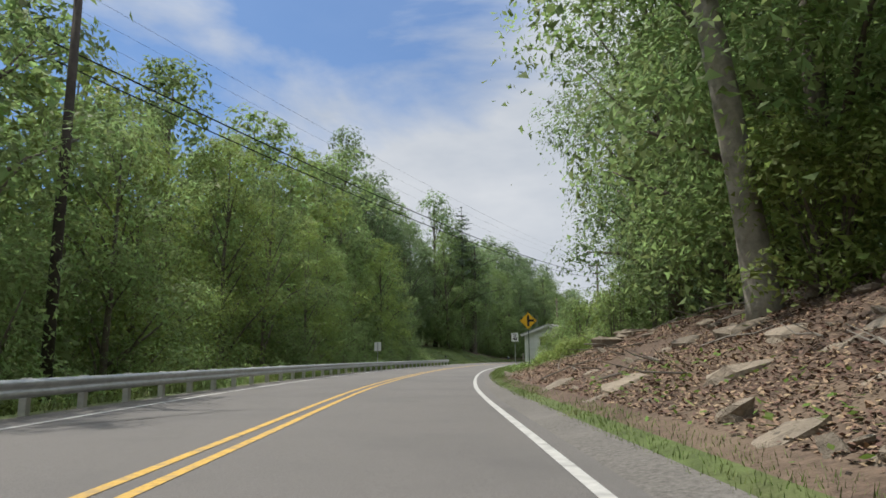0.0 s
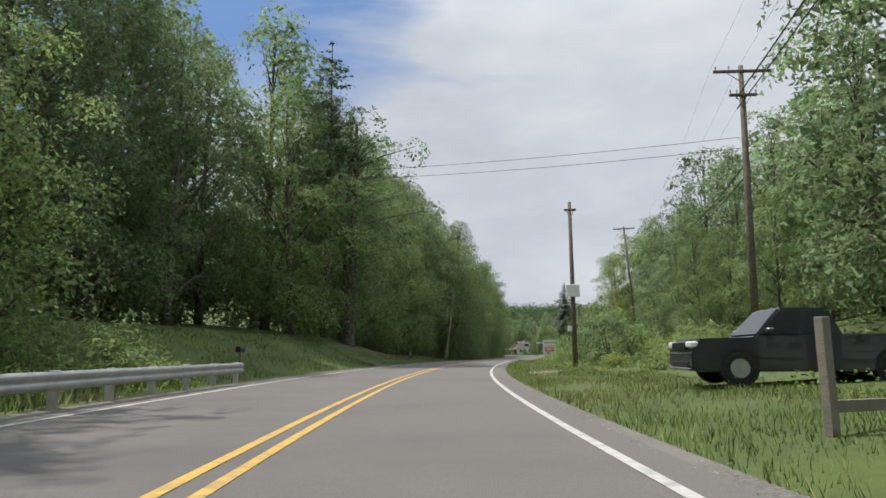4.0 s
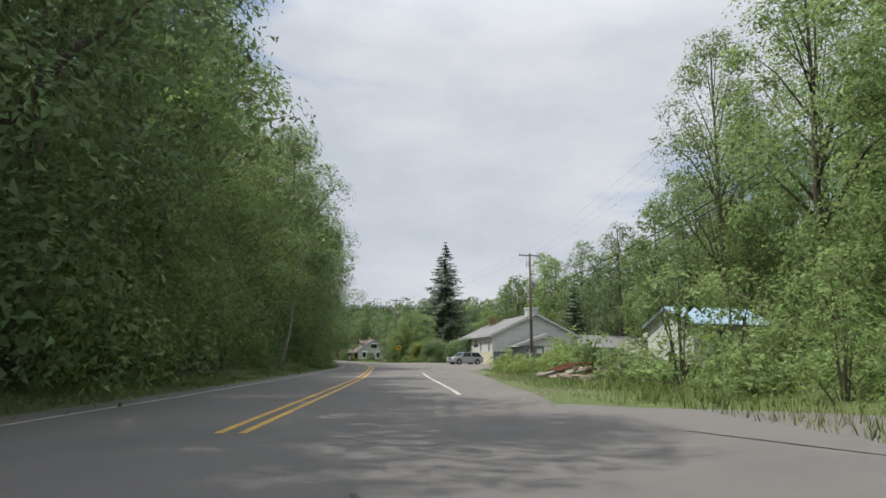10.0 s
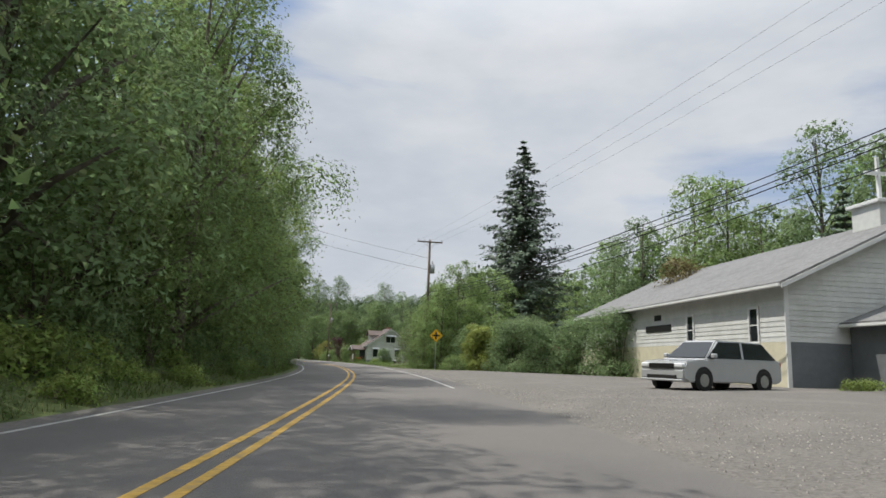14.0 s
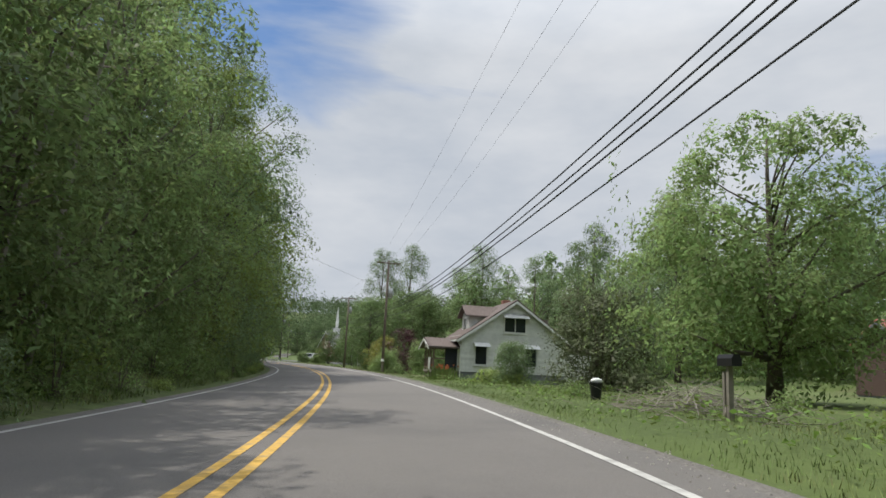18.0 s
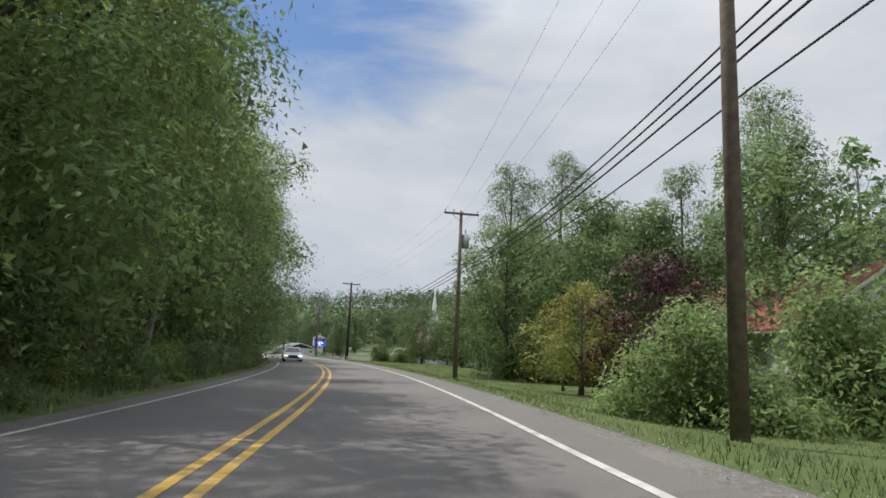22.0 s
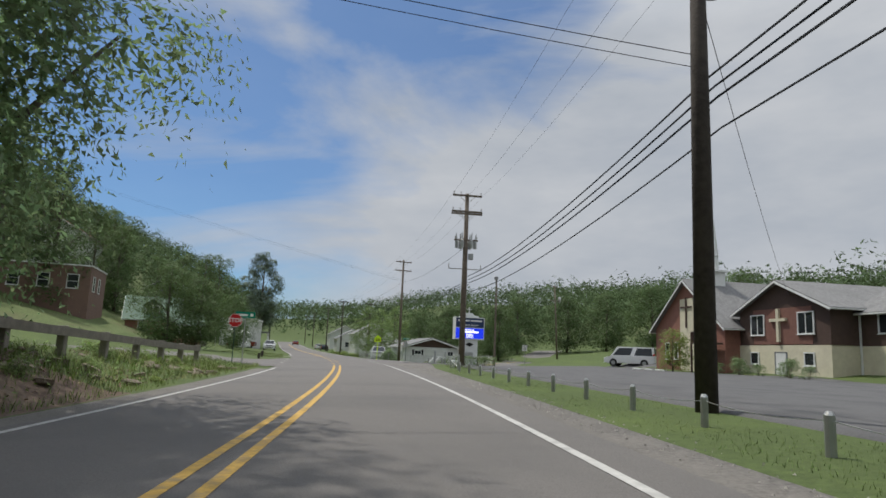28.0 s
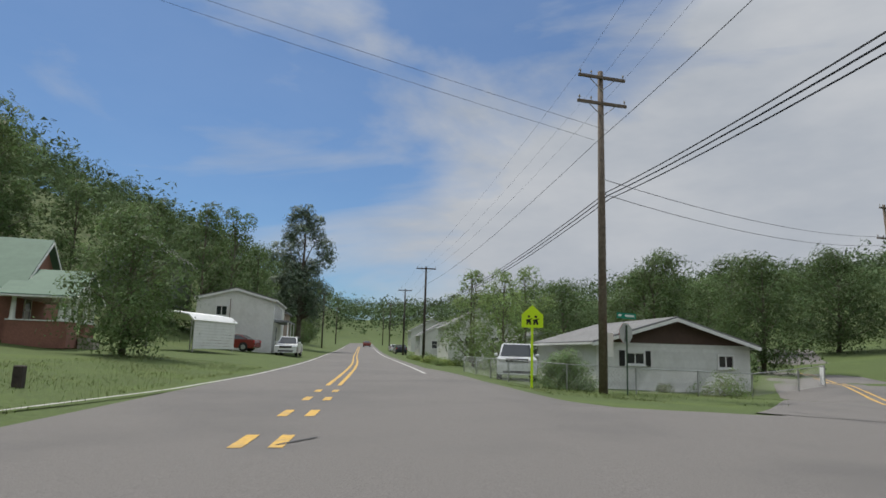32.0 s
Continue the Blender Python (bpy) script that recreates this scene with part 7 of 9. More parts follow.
# porch
porch_wood = mat("brown weathered porch wood", (0.2, 0.15, 0.115), 0.85, vary=0.2, scale=5, second=(0.13, 0.1, 0.08), second_scale=1.4)
px0, py0, py1 = -2.0, 0.6, 4.2
part("porch_floor", boxes((px0, py0, 0.42, 0, py1, 0.58)), gray_wood, hs)
for y in (py0 + 0.1, (py0 + py1) / 2, py1 - 0.1):
    part("porch_pier", boxes((px0 + 0.1, y - 0.12, -0.4, px0 + 0.4, y + 0.12, 0.42)), gray_wood, hs)
for y in (py0 + 0.08, py0 + 1.3, py1 - 1.3, py1 - 0.08):
    part("porch_post", boxes((px0 + 0.05, y - 0.06, 0.58, px0 + 0.17, y + 0.06, 2.32), bevel=0.008), porch_wood, hs)
part("porch_post", boxes((-0.15, py0 + 0.02, 0.58, -0.03, py0 + 0.14, 2.32), bevel=0.008), trim_white, hs)
part("porch_rail", boxes((px0 + 0.06, py0 + 0.1, 1.35, px0 + 0.15, py1 - 0.1, 1.43), (px0 + 0.06, py0 + 0.1, 0.72, px0 + 0.15, py1 - 0.1, 0.79)), porch_wood, hs)
for k in range(15):
    y = py0 + 0.3 + k * 0.215
    part("baluster", boxes((px0 + 0.085, y - 0.02, 0.79, px0 + 0.125, y + 0.02, 1.35)), porch_wood, hs)
part("porch_rail", boxes((px0 + 0.17, py0 + 0.05, 1.35, px0 + 1.3, py0 + 0.13, 1.43)), porch_wood, hs)
pm = (py0 + py1) / 2
for e, z in ((py0 - 0.4, 2.14), (py1 + 0.4, 2.14)):
    part("porch_roof", prism(bmesh.new(), [(e, z), (pm, 2.82), (pm, 2.94), (e, z + 0.12)], 0, px0 - 0.35, 0.9), red_shingle, hs)
    part("porch_rake", prism(bmesh.new(), [(e, z + 0.02), (pm, 2.86), (pm, 2.7), (e, z - 0.12)], 0, px0 - 0.4, px0 - 0.36), old_boards, hs)
part("porch_gable", prism(bmesh.new(), [(py0, 2.32), (py1, 2.32), (pm, 2.78)], 0, px0, px0 + 0.08), old_boards, hs)
# thin near-black sheet on the porch side, up to the house corner
part("porch_screen", boxes((px0 + 0.95, py0 + 0.02, 0.58, -0.16, py0 + 0.06, 2.24)), mat("dark sheet", (0.03, 0.034, 0.04), 0.9, vary=0.2, scale=9), hs, "dark sheet across the porch side")
part("porch_beam", boxes((px0, py0, 2.22, px0 + 0.14, py1, 2.38), (px0, py0, 2.22, 0, py0 + 0.12, 2.38)), trim_white, hs)
window(hs, facing(0, 4.0, 1.75, "-x"), 0.7, 1.3, trim_white, (1, 2))
door(hs, facing(0, 2.2, 0.6, "-x"), 0.95, 2.0, gray_boards, trim_white)
bm = bmesh.new()
rows_c = []
for i in range(9):
    x = px0 + 0.02 + 0.03 * math.sin(i * 2.1)
    rows_c.append([bm.verts.new((x, py0 + 0.75 + i * 0.09, 1.46)), bm.verts.new((x - 0.03, py0 + 0.75 + i * 0.09, 1.1)), bm.verts.new((x - 0.01, py0 + 0.77 + i * 0.085, 0.62))])
for a, b in zip(rows_c, rows_c[1:]):
    for j in (0, 1):
        bm.faces.new((a[j], b[j], b[j + 1], a[j + 1]))
bl = link("hanging_blanket", bm, trim_white)
bl.modifiers.new("cloth", "SOLIDIFY").thickness = 0.015
bl.matrix_world = hs.matrix_world.copy()
tagged(bl, "pale blanket hung over the porch rail", "blanket")
thicket(332, 335, ((9.5, 0.3), (11.5, 0.35), (13.5, 0.4)), "shrubs before the old house", (1, 0), 1.6, "dark shrub against the old house")
thicket(322.5, 326, ((8.2, 0.6), (9.6, 0.7)), "shrubs before the old house", (2,), 1.4, "bright green shrub on the lawn")

# mailbox and a heap of cut brush
mb = thing("mailbox", stand(302.0, 8.0), "dark mailbox on a crooked wooden post", "mailbox")
part("post", boxes((-0.05, -0.05, -0.3, 0.05, 0.05, 1.0), bevel=0.006), gray_wood, mb)
part("brace", boxes((-0.04, 0.12, -0.2, 0.04, 0.2, 0.9), bevel=0.006), gray_wood, mb)
part("box", prism(bmesh.new(), [(-0.1, 1.0), (0.1, 1.0), (0.1, 1.14), (0.06, 1.22), (-0.06, 1.22), (-0.1, 1.14)], 1, -0.26, 0.26), sign_black, mb)
bm = bmesh.new()
rb = random.Random(77)
for k in range(240):
    x, y, a = rb.gauss(0, 0.9), rb.gauss(0, 1.6), rb.uniform(0, 6.28)
    z, L = rb.uniform(0.0, 0.5) * math.exp(-x * x * 0.5 - y * y * 0.15), rb.uniform(0.4, 1.3)
    tube(bm, [(x - L * math.cos(a) / 2, y - L * math.sin(a) / 2, z), (x + L * math.cos(a) / 2, y + L * math.sin(a) / 2, z + rb.uniform(-0.1, 0.4))], [0.012, 0.004], 3)
o = link("brush_pile", bm, gray_wood)
o.matrix_world = stand(304.5, 8.6)
tagged(o, "heap of dry cut branches lying on the lawn", "brush pile", kind="stuff")
thicket(296, 312, ((8.8, 0.4), (10.4, 0.5)), "weeds in the yard", (2, 0), 1.8, "low wild green plant in the yard")
# bin with a bag
bn = thing("trash_can", stand(309, 8.0) @ Matrix.Scale(0.6, 4), "dark trash can with a white bag on top", "trash can")
part("can", tube(bmesh.new(), [(0, 0, 0), (0, 0, 0.75), (0, 0, 0.76), (0, 0, 0.82)], [0.24, 0.3, 0.33, 0.33], 14), sign_black, bn, smooth=False)
bm = bmesh.new()
bmesh.ops.create_icosphere(bm, subdivisions=2, radius=0.26, matrix=Matrix.Translation((0.02, 0, 0.9)) @ Matrix.Diagonal((1.1, 0.9, 0.55, 1)))
for v in bm.verts:
    v.co += Vector((noise.noise(v.co * 5), noise.noise(v.co * 5 + Vector((3, 0, 0))), noise.noise(v.co * 5 + Vector((0, 3, 0))))) * 0.06
part("bag", bm, sign_white, bn, "white plastic bag", True)
# white outbuildings behind the yard
ob_ = thing("outbuilding", stand(317, 27.0, -10), "long dark brown outbuilding with a red roof behind the yard", "outbuilding")
gable_body(ob_, 0, 9, 0, 5, 2.6, 3.9, "x", brown_siding, red_roof, 0.3, 0.2, gray_boards, trim=gray_boards)
window(ob_, facing(3, 0, 1.5, "-y"), 0.9, 0.8, gray_boards, (2, 1))

# lawn past the house
ROUND = bush_mesh("round bush", 83, 2.9, 1.9, leaves, 40, 300, 0.14, (0.55, 0.9))
plant("shrub", ROUND, stand(358.2, 12.3), "large round green bush beside the drive", "shrub", scale=1.35, parts=ff)
plant("shrub", ROUND, stand(358.6, 7.9, 90), "leafy green bush beside the utility pole", "shrub", scale=0.92, parts=ff)
plant("shrub", BUSH[0], stand(356.6, 8.4, 30), "leafy bush beside the utility pole", "shrub", scale=0.9, parts=ff)
mb = thing("mailbox", stand(350.3, 5.9), "white mailbox on a wooden post", "mailbox")
part("post", boxes((-0.05, -0.05, -0.3, 0.05, 0.05, 1.0), bevel=0.006), gray_wood, mb)
part("box", prism(bmesh.new(), [(-0.1, 1.0), (0.1, 1.0), (0.1, 1.14), (0.06, 1.22), (-0.06, 1.22), (-0.1, 1.14)], 1, -0.28, 0.28), trim_white, mb)
wh = thing("house", stand(373.0, 21.7, 2) @ Matrix.Scale(1.14, 4), "white-sided house with a red roof and a low basement", "house")
gable_body(wh, 0, 8.5, 0, 11, 3.1, 5.9, "y", white_wood, red_roof, 0.4, 0.7, gray_boards, trim=trim_white)
wt_ = lambda z: (-4.25, 4.25) if z < 3.1 else (-4.25 * (5.9 - z) / 2.8, 4.25 * (5.9 - z) / 2.8)
boards(wh, facing(4.25, 0, 0, "-y"), 8.5, 0.7, 5.8, 0.22, white_wood, wt_)
window(wh, facing(0.8, 0, 2.0, "-y"), 0.7, 1.2, trim_white, (1, 2))
window(wh, facing(4.3, 0, 2.2, "-y"), 0.7, 0.9, trim_white, (1, 2))
door(wh, facing(1.9, -0.02, -0.5, "-y"), 0.9, 1.15, trim_white, gray_boards)
leaves_purple = mat("purple leaves", (0.07, 0.022, 0.03), 0.55, vary=0.25, scale=0.6, island=0.35, translucent=0.25)
PURPLE = broad_tree("purple tree", 84, 6.6, 3.4, leaves_purple, 0.12, 0.1, 50, 170, 0.17, blob=(0.8, 1.3))
plant("tree", PURPLE, stand(367.8, 11.8), "dark purple-leaved ornamental tree on the lawn", "tree", scale=0.84)
leaves_autumn = mat("yellow and orange leaves", (0.28, 0.29, 0.07), 0.6, vary=0.3, scale=0.5, second=(0.34, 0.19, 0.06), second_scale=0.6, second_amount=0.4, island=0.3, translucent=0.35)
MAPLE = broad_tree("japanese maple", 85, 4.6, 2.3, leaves_autumn, 0.11, 0.28, 40, 240, 0.12, blob=(0.6, 1.0))
plant("maple_tree", MAPLE, stand(370.4, 9.9), "small maple with yellow and orange leaves on the lawn", "maple tree")
WEEP = broad_tree("weeping tree", 86, 2.7, 0.7, leaves, 0.07, 0.5, 16, 260, 0.11, blob=(0.4, 0.6))
wp = plant("weeping_tree", WEEP, stand(374.3, 10.6), "small weeping tree with hanging branches", "tree")
rng_t = np.random.default_rng(9)
at, ou = [], []
for k in range(14):
    a, r = rng_t.uniform(0, 6.28), rng_t.uniform(0.4, 1.0)
    zz = np.linspace(2.2, rng_t.uniform(0.5, 1.2), 26)
    at.append(np.stack([r * math.cos(a) + rng_t.normal(0, 0.06, 26), r * math.sin(a) + rng_t.normal(0, 0.06, 26), zz], 1))
    ou.append(np.tile((math.cos(a), math.sin(a), 0.2), (26, 1)))
o = new("hanging_leaves", quads("hanging leaves", leaf_quads(np.vstack(at), np.vstack(ou), 0.14, rng_t), leaves))
o.parent = wp
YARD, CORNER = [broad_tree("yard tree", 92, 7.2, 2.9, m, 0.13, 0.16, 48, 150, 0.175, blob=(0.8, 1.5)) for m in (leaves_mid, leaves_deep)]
for s, d, k, me in ((384, 17, 0.7, BROAD[2]), (389, 12.4, 0.62, BROAD[0]), (394, 14.5, 0.5, BROAD[3]), (380, 18, 0.6, BROAD[0]), (391, 20, 0.7, BROAD[0]), (396, 24, 0.75, BROAD[3]), (402.2, 18.2, 0.68, BROAD[0]), (399.6, 18.6, 0.6, BROAD[2]), (405.5, 22, 0.75, BROAD[3]), (377, 24, 0.8, BROAD[1]), (381, 27, 0.85, BROAD[4]), (392, 28, 0.85, BROAD[1]), (362, 26, 0.7, BROAD[1]), (350, 27, 0.7, BROAD[4]), (341, 30, 0.75, BROAD[4])):
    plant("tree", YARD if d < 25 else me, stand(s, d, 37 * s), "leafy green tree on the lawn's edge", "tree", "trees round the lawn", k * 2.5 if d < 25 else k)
for s, d, k in ((411.5, 20.6, 1.0), (409.0, 25.5, 1.05)):
    plant("tree", BROAD[4], stand(s, d, 29 * s), "tall leafy tree at the lawn's end", "tree", "tall trees at the lawn's end", k)
SMALL = broad_tree("small tree", 87, 4.6, 1.9, leaves_light, 0.08, 0.2, 34, 150, 0.17, blob=(0.6, 1.1))
for s, d, k in ((420, 13.4, 1.4), (423, 17.5, 1.5), (413, 16, 1.4), (428, 21, 1.3), (410, 20, 1.6), (417, 20.5, 1.5), (406, 17, 1.2)):
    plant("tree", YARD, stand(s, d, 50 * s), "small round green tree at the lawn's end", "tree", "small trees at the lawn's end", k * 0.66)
plant("shrub", ROUND, stand(421.5, 8.8), "dark round bush at the lawn's end", "shrub", scale=0.75, parts=ff)
plant("shrub", ROUND, stand(418.5, 10.6, 70), "dark round bush at the lawn's end", "shrub", scale=0.6, parts=ff)
thicket(414, 424, ((10.5, 0.65), (12.5, 0.75)), "bushes at the lawn's end", (0, 2), 2.4, "green bush at the lawn's end")
w = thing("low_wall", stand(398, 19.0, 3), "low white concrete edging across the lawn", "low wall")
for k in range(10):
    part("edge_block", boxes((-0.15 - k * 0.12, k * 2.0, -0.2, 0.15 - k * 0.12, k * 2.0 + 1.96, 0.28), bevel=0.02), trim_white, w)
utility_pole(stand(354.9, 6.7), 11.2, "brown utility pole beside the road", ((0.25, 1.2),), None, 0.15, 7.9)
utility_pole(stand(383.7, 7.5), 10.2, "brown utility pole with a transformer on the lawn", ((0.2, 1.1),), None, 0.15, 8.3)
for x, y in ((1.6, 0.8), (2.6, 1.6)):
    gy = thing("guy_guard", stand(381.2 + y, 6.8 + x), "thin guy wire with a guard on the lawn", "guy wire", "guy wires")
    part("wire", tube(bmesh.new(), [(0, 0, 0), (-0.35, 0, 1.9)], [0.018, 0.018], 5), galv, gy)
# oncoming white sedan in the far lane
car("sedan_car", stand(414, -1.75, 180), "white four-door sedan with lit headlamps on the road", 4.85, 1.8, 1.46, white_car, SEDAN, lit=True)
# ---- the crossing: brick church, sign, white house, porch house ----
# brick church
bc = thing("church", stand(475.5, 34.6, -92) @ Matrix.Diagonal((1.25, 1, 1, 1)), "brick church with a white steeple and a brown-sided wing", "church")
# nave: gable towards the lot
gable_body(bc, -10.6, -0.4, 0, 26, 4.4, 9.0, "y", brick_mat, gray_shingle, 0.5, -0.4, trim=trim_white)
part("pale_panel", boxes((-6.5, -0.05, 0.0, -4.5, 0.0, 7.2)), cream_block, bc, "pale stone panel in the gable")
cross(bc, facing(-5.5, -0.09, 4.3, "-y"), 1.6, 3.0, 0.14, brown_siding, "wall_cross")
for x in (-8.6, -7.2, -2.0):
    window(bc, facing(x, 0, 2.0, "-y"), 0.5, 1.6, trim_white, (1, 2))
# wing with its own gable
gable_body(bc, -0.36, 8.4, 1.5, 12, 5.5, 7.8, "y", brown_siding, gray_shingle, 0.5, 2.6, cream_block, trim=trim_white)
part("lower_wall", boxes((-0.4, 1.45, -0.6, 8.44, 1.5, 2.58)), cream_block, bc, "cream painted block wall")
part("upper_brick", boxes((1.2, 1.46, 2.66, 6.9, 1.5, 5.6)), mat("dark brick", (0.2, 0.1, 0.08), 0.85, vary=0.14, scale=8, bump=0.3), bc, "dark red brick panel")
cross(bc, facing(3.9, 1.38, 2.85, "-y"), 1.6, 2.7, 0.24, cream_block, "wall_cross", 0.62)
for x in (1.7, 6.4):
    window(bc, facing(x, 1.45, 4.3, "-y"), 1.3, 1.6, trim_white, (2, 1))
for x in (1.3, 6.6):
    window(bc, facing(x, 1.44, 1.5, "-y"), 0.75, 0.9, trim_white, (1, 1))
door(bc, facing(4.0, 1.44, 0.0, "-y"), 1.0, 1.95, trim_white, gray_boards)
gable_body(bc, 8.46, 20, 4, 12, 5.2, 7.6, "x", brown_siding, gray_shingle, 0.5, 2.6, cream_block, trim=trim_white)
part("lower_wall", boxes((8.46, 3.95, -0.6, 20.04, 4.0, 2.58)), cream_block, bc, "cream painted block wall")
for x in (10.6, 14, 18):
    window(bc, facing(x, 4, 4.2, "-y"), 1.6, 1.3, trim_white, (2, 1))
window(bc, facing(14.5, 3.95, 1.4, "-y"), 0.9, 0.7, trim_white, (1, 1))
part("downpipe", boxes((8.4, 3.85, 0.0, 8.5, 3.95, 5.2)), trim_white, bc)
part("stair_landing", boxes((-2.0, -2.2, 2.6, -0.4, -0.2, 2.75), (-2.0, -2.2, 2.75, -1.93, -0.2, 3.7), (-2.0, -2.2, 3.6, -0.4, -2.13, 3.7)), brown_siding, bc)
for x, y in ((-1.95, -2.15), (-0.5, -2.15)):
    part("landing_post", boxes((x - 0.06, y - 0.06, -0.4, x + 0.06, y + 0.06, 2.6)), brown_siding, bc)
# steeple
st = part("steeple_base", boxes((-6.15, 2.2, 7.2, -4.85, 3.8, 10.0), bevel=0.03), trim_white, bc, "white steeple tower")
part("steeple_cap", boxes((-6.35, 2.0, 10.0, -4.65, 4.0, 10.18)), trim_white, st)
bm = bmesh.new()
tube(bm, [(-5.5, 3, 10.18), (-5.5, 3, 11.7)], [0.48, 0.45], 8)
part("lantern", bm, trim_white, st)
bm = bmesh.new()
tube(bm, [(-5.5, 3, 11.7), (-5.5, 3, 11.8), (-5.5, 3, 16.6)], [0.58, 0.5, 0.02], 8)
part("spire", bm, trim_white, st, "thin white spire")
for k in range(7):
    plant("bush", BUSH[1], stand(474.2 - k * 1.7, 32.6 + 0.8 * math.sin(k * 2.0), 50 * k), "clipped dark shrub before the brick church", "bush", "church shrubs", 0.42 + 0.1 * (k % 3), ff)
for k in range(3):
    o = link("parking_block", boxes((-0.9, -0.08, 0, 0.9, 0.08, 0.13), bevel=0.02), trim_white)
    tagged(o, "white concrete parking block on the lot", "parking block", "parking blocks")
    o.matrix_world = stand(485.5 - k * 2.4, 31.6 - k * 0.2, 90, 0.05)
plant("tree", SMALL, stand(479.3, 31.6), "young green tree before the brick church", "tree", scale=0.9)
car("van", stand(495.2, 36.4, 46), "white passenger van with dark windows on the parking lot", 6.0, 2.05, 2.35, white_car, VAN)
# the edge of another parked car

# pylon sign
ps = thing("church_sign", stand(471.8, 9.9, 6), "white pylon sign with a dark name board and lit display", "sign")
part("pylon", boxes((-0.68, -0.25, -0.2, 0.68, 0.25, 1.95), bevel=0.02), trim_white, ps, "white pylon with a vent and emblem")
nb = part("name_board", boxes((-1.12, -0.3, 2.85, 1.12, 0.3, 3.55), bevel=0.02), mat("dark blue board", (0.03, 0.05, 0.12), 0.4, vary=0.06), ps, "dark blue name board")
part("frame", boxes((-1.16, -0.33, 1.95, 1.16, 0.33, 2.02), (-1.16, -0.33, 3.56, 1.16, 0.33, 3.62), (-1.16, -0.33, 2.02, -1.122, 0.33, 3.56), (1.122, -0.33, 2.02, 1.16, 0.33, 3.56), (-1.12, -0.31, 2.8, 1.12, 0.31, 2.848)), trim_white, ps)
led_blue = mat("blue display", (0.01, 0.03, 0.55), 0.4, vary=0.1, scale=30, emit=1.2)
led_white = mat("white display dots", (0.9, 0.92, 1.0), 0.4, emit=1.6)
dp = part("display", boxes((-1.1, -0.29, 2.04, 1.1, 0.29, 2.79)), led_blue, ps, "lit blue display")
for body, z, size in (("Join us on", 2.68, 0.19), ("Sunday", 2.31, 0.19), ("10:00 am", 2.14, 0.17)):
    part("lettering", text_bm(body, size, Matrix.Translation((0, -0.295, z)), 0.003, 0.004), led_white, dp)
part("text_bar", boxes((-0.7, -0.3, 2.45, 0.7, -0.291, 2.56)), led_white, dp)
for a, b in ((-0.95, -0.05), (0.05, 0.95)):
    part("text_bar", boxes((a, -0.306, 3.3, b, -0.3005, 3.42)), sign_white, nb)
part("lettering", text_bm("Freewill Baptist", 0.21, Matrix.Translation((0, -0.304, 3.03)), 0.003, 0.002), sign_white, nb)
crown_out = [(-0.75, 3.62), (0.75, 3.62), (0.72, 3.72), (0.35, 3.8), (0.25, 3.95), (-0.25, 3.95), (-0.35, 3.8), (-0.72, 3.72)]
part("crest", plate(crown_out, -0.15, 0.3), trim_white, ps)
cross(ps, Matrix.Translation((0, 0, 3.95)), 0.34, 0.46, 0.06, trim_white, "cross", 0.55)
bm = bmesh.new()
prism(bm, [(-0.32, 1.56), (0.05, 1.42), (0.34, 1.6), (-0.02, 1.74)], 1, -0.27, -0.251)
part("emblem", bm, sign_black, ps)
bm = bmesh.new()
for k in range(7):
    box(bm, -0.32, -0.27, 0.6 + k * 0.06, 0.32, -0.251, 0.63 + k * 0.06)
part("vent", bm, galv, ps)
for k in range(6):
    plant("bush", BUSH[1], stand(468.6 - 0.2 * (k % 2), 8.4 + 0.5 * k, 70 * k), "low dark shrub at the foot of the sign", "bush", "shrubs under the sign", 0.3, ff)

# lamp on a tall pole behind the sign, and floodlight poles
for s, d, h in ((492, 18.2, 9.8),):
    lp = thing("lamp_pole", stand(s, d), "thin grey lamp pole with a floodlight at the lot", "lamp pole", "lamp poles at the lot")
    part("pole", tube(bmesh.new(), [(0, 0, -0.2), (0, 0, h)], [0.13, 0.09], 8), pole_wood, lp)
    part("floodlight", boxes((-0.25, -0.2, h - 0.3, 0.15, 0.15, h + 0.05), bevel=0.04), galv, lp)

# steel post fence with a cable, and a bar gate
fe = thing("post_fence", stand(424.5, 5.9), "row of short steel posts with a thin cable", "fence")
inv = fe.matrix_world.inverted()
tops = []
for k in range(13):
    s = 424.5 + k * 2.55
    m = inv @ stand(s, 5.75 + 0.02 * k)
    part("post", turned(tube(bmesh.new(), [(0, 0, -0.3), (0, 0, 0.41), (0, 0, 0.45)], [0.055, 0.055, 0.03], 8), m), galv, fe)
    tops.append(m @ Vector((0, 0, 0.36)))
for a, b in zip(tops, tops[1:]):
    part("cable", cable(bmesh.new(), a, b, 0.06, 0.008), galv, fe)
for s, d, turn in ((458.3, 6.5, 0),):
    ga = thing("bar_gate", stand(s, d, turn), "grey steel bar gate between two posts", "gate", "bar gates")
    part("post", tube(bmesh.new(), [(0, 0, -0.3), (0, 0, 0.77), (0, 0, 0.8)], [0.07, 0.07, 0.05], 10), galv, ga)
    part("post", tube(bmesh.new(), [(0, 2.4, -0.3), (0, 2.4, 0.48)], [0.055, 0.055], 8), galv, ga)
    part("bar", tube(bmesh.new(), [(0, 0.05, 0.45), (0, 2.35, 0.44)], [0.028, 0.028], 6), trim_white, ga)
    part("brace_bar", tube(bmesh.new(), [(0, 0.05, 0.14), (0, 2.2, 0.42)], [0.024, 0.024], 6), trim_white, ga)
    part("brace_bar", tube(bmesh.new(), [(0.0, 0.1, 0.43), (0, 1.9, 0.12)], [0.024, 0.024], 6), trim_white, ga)
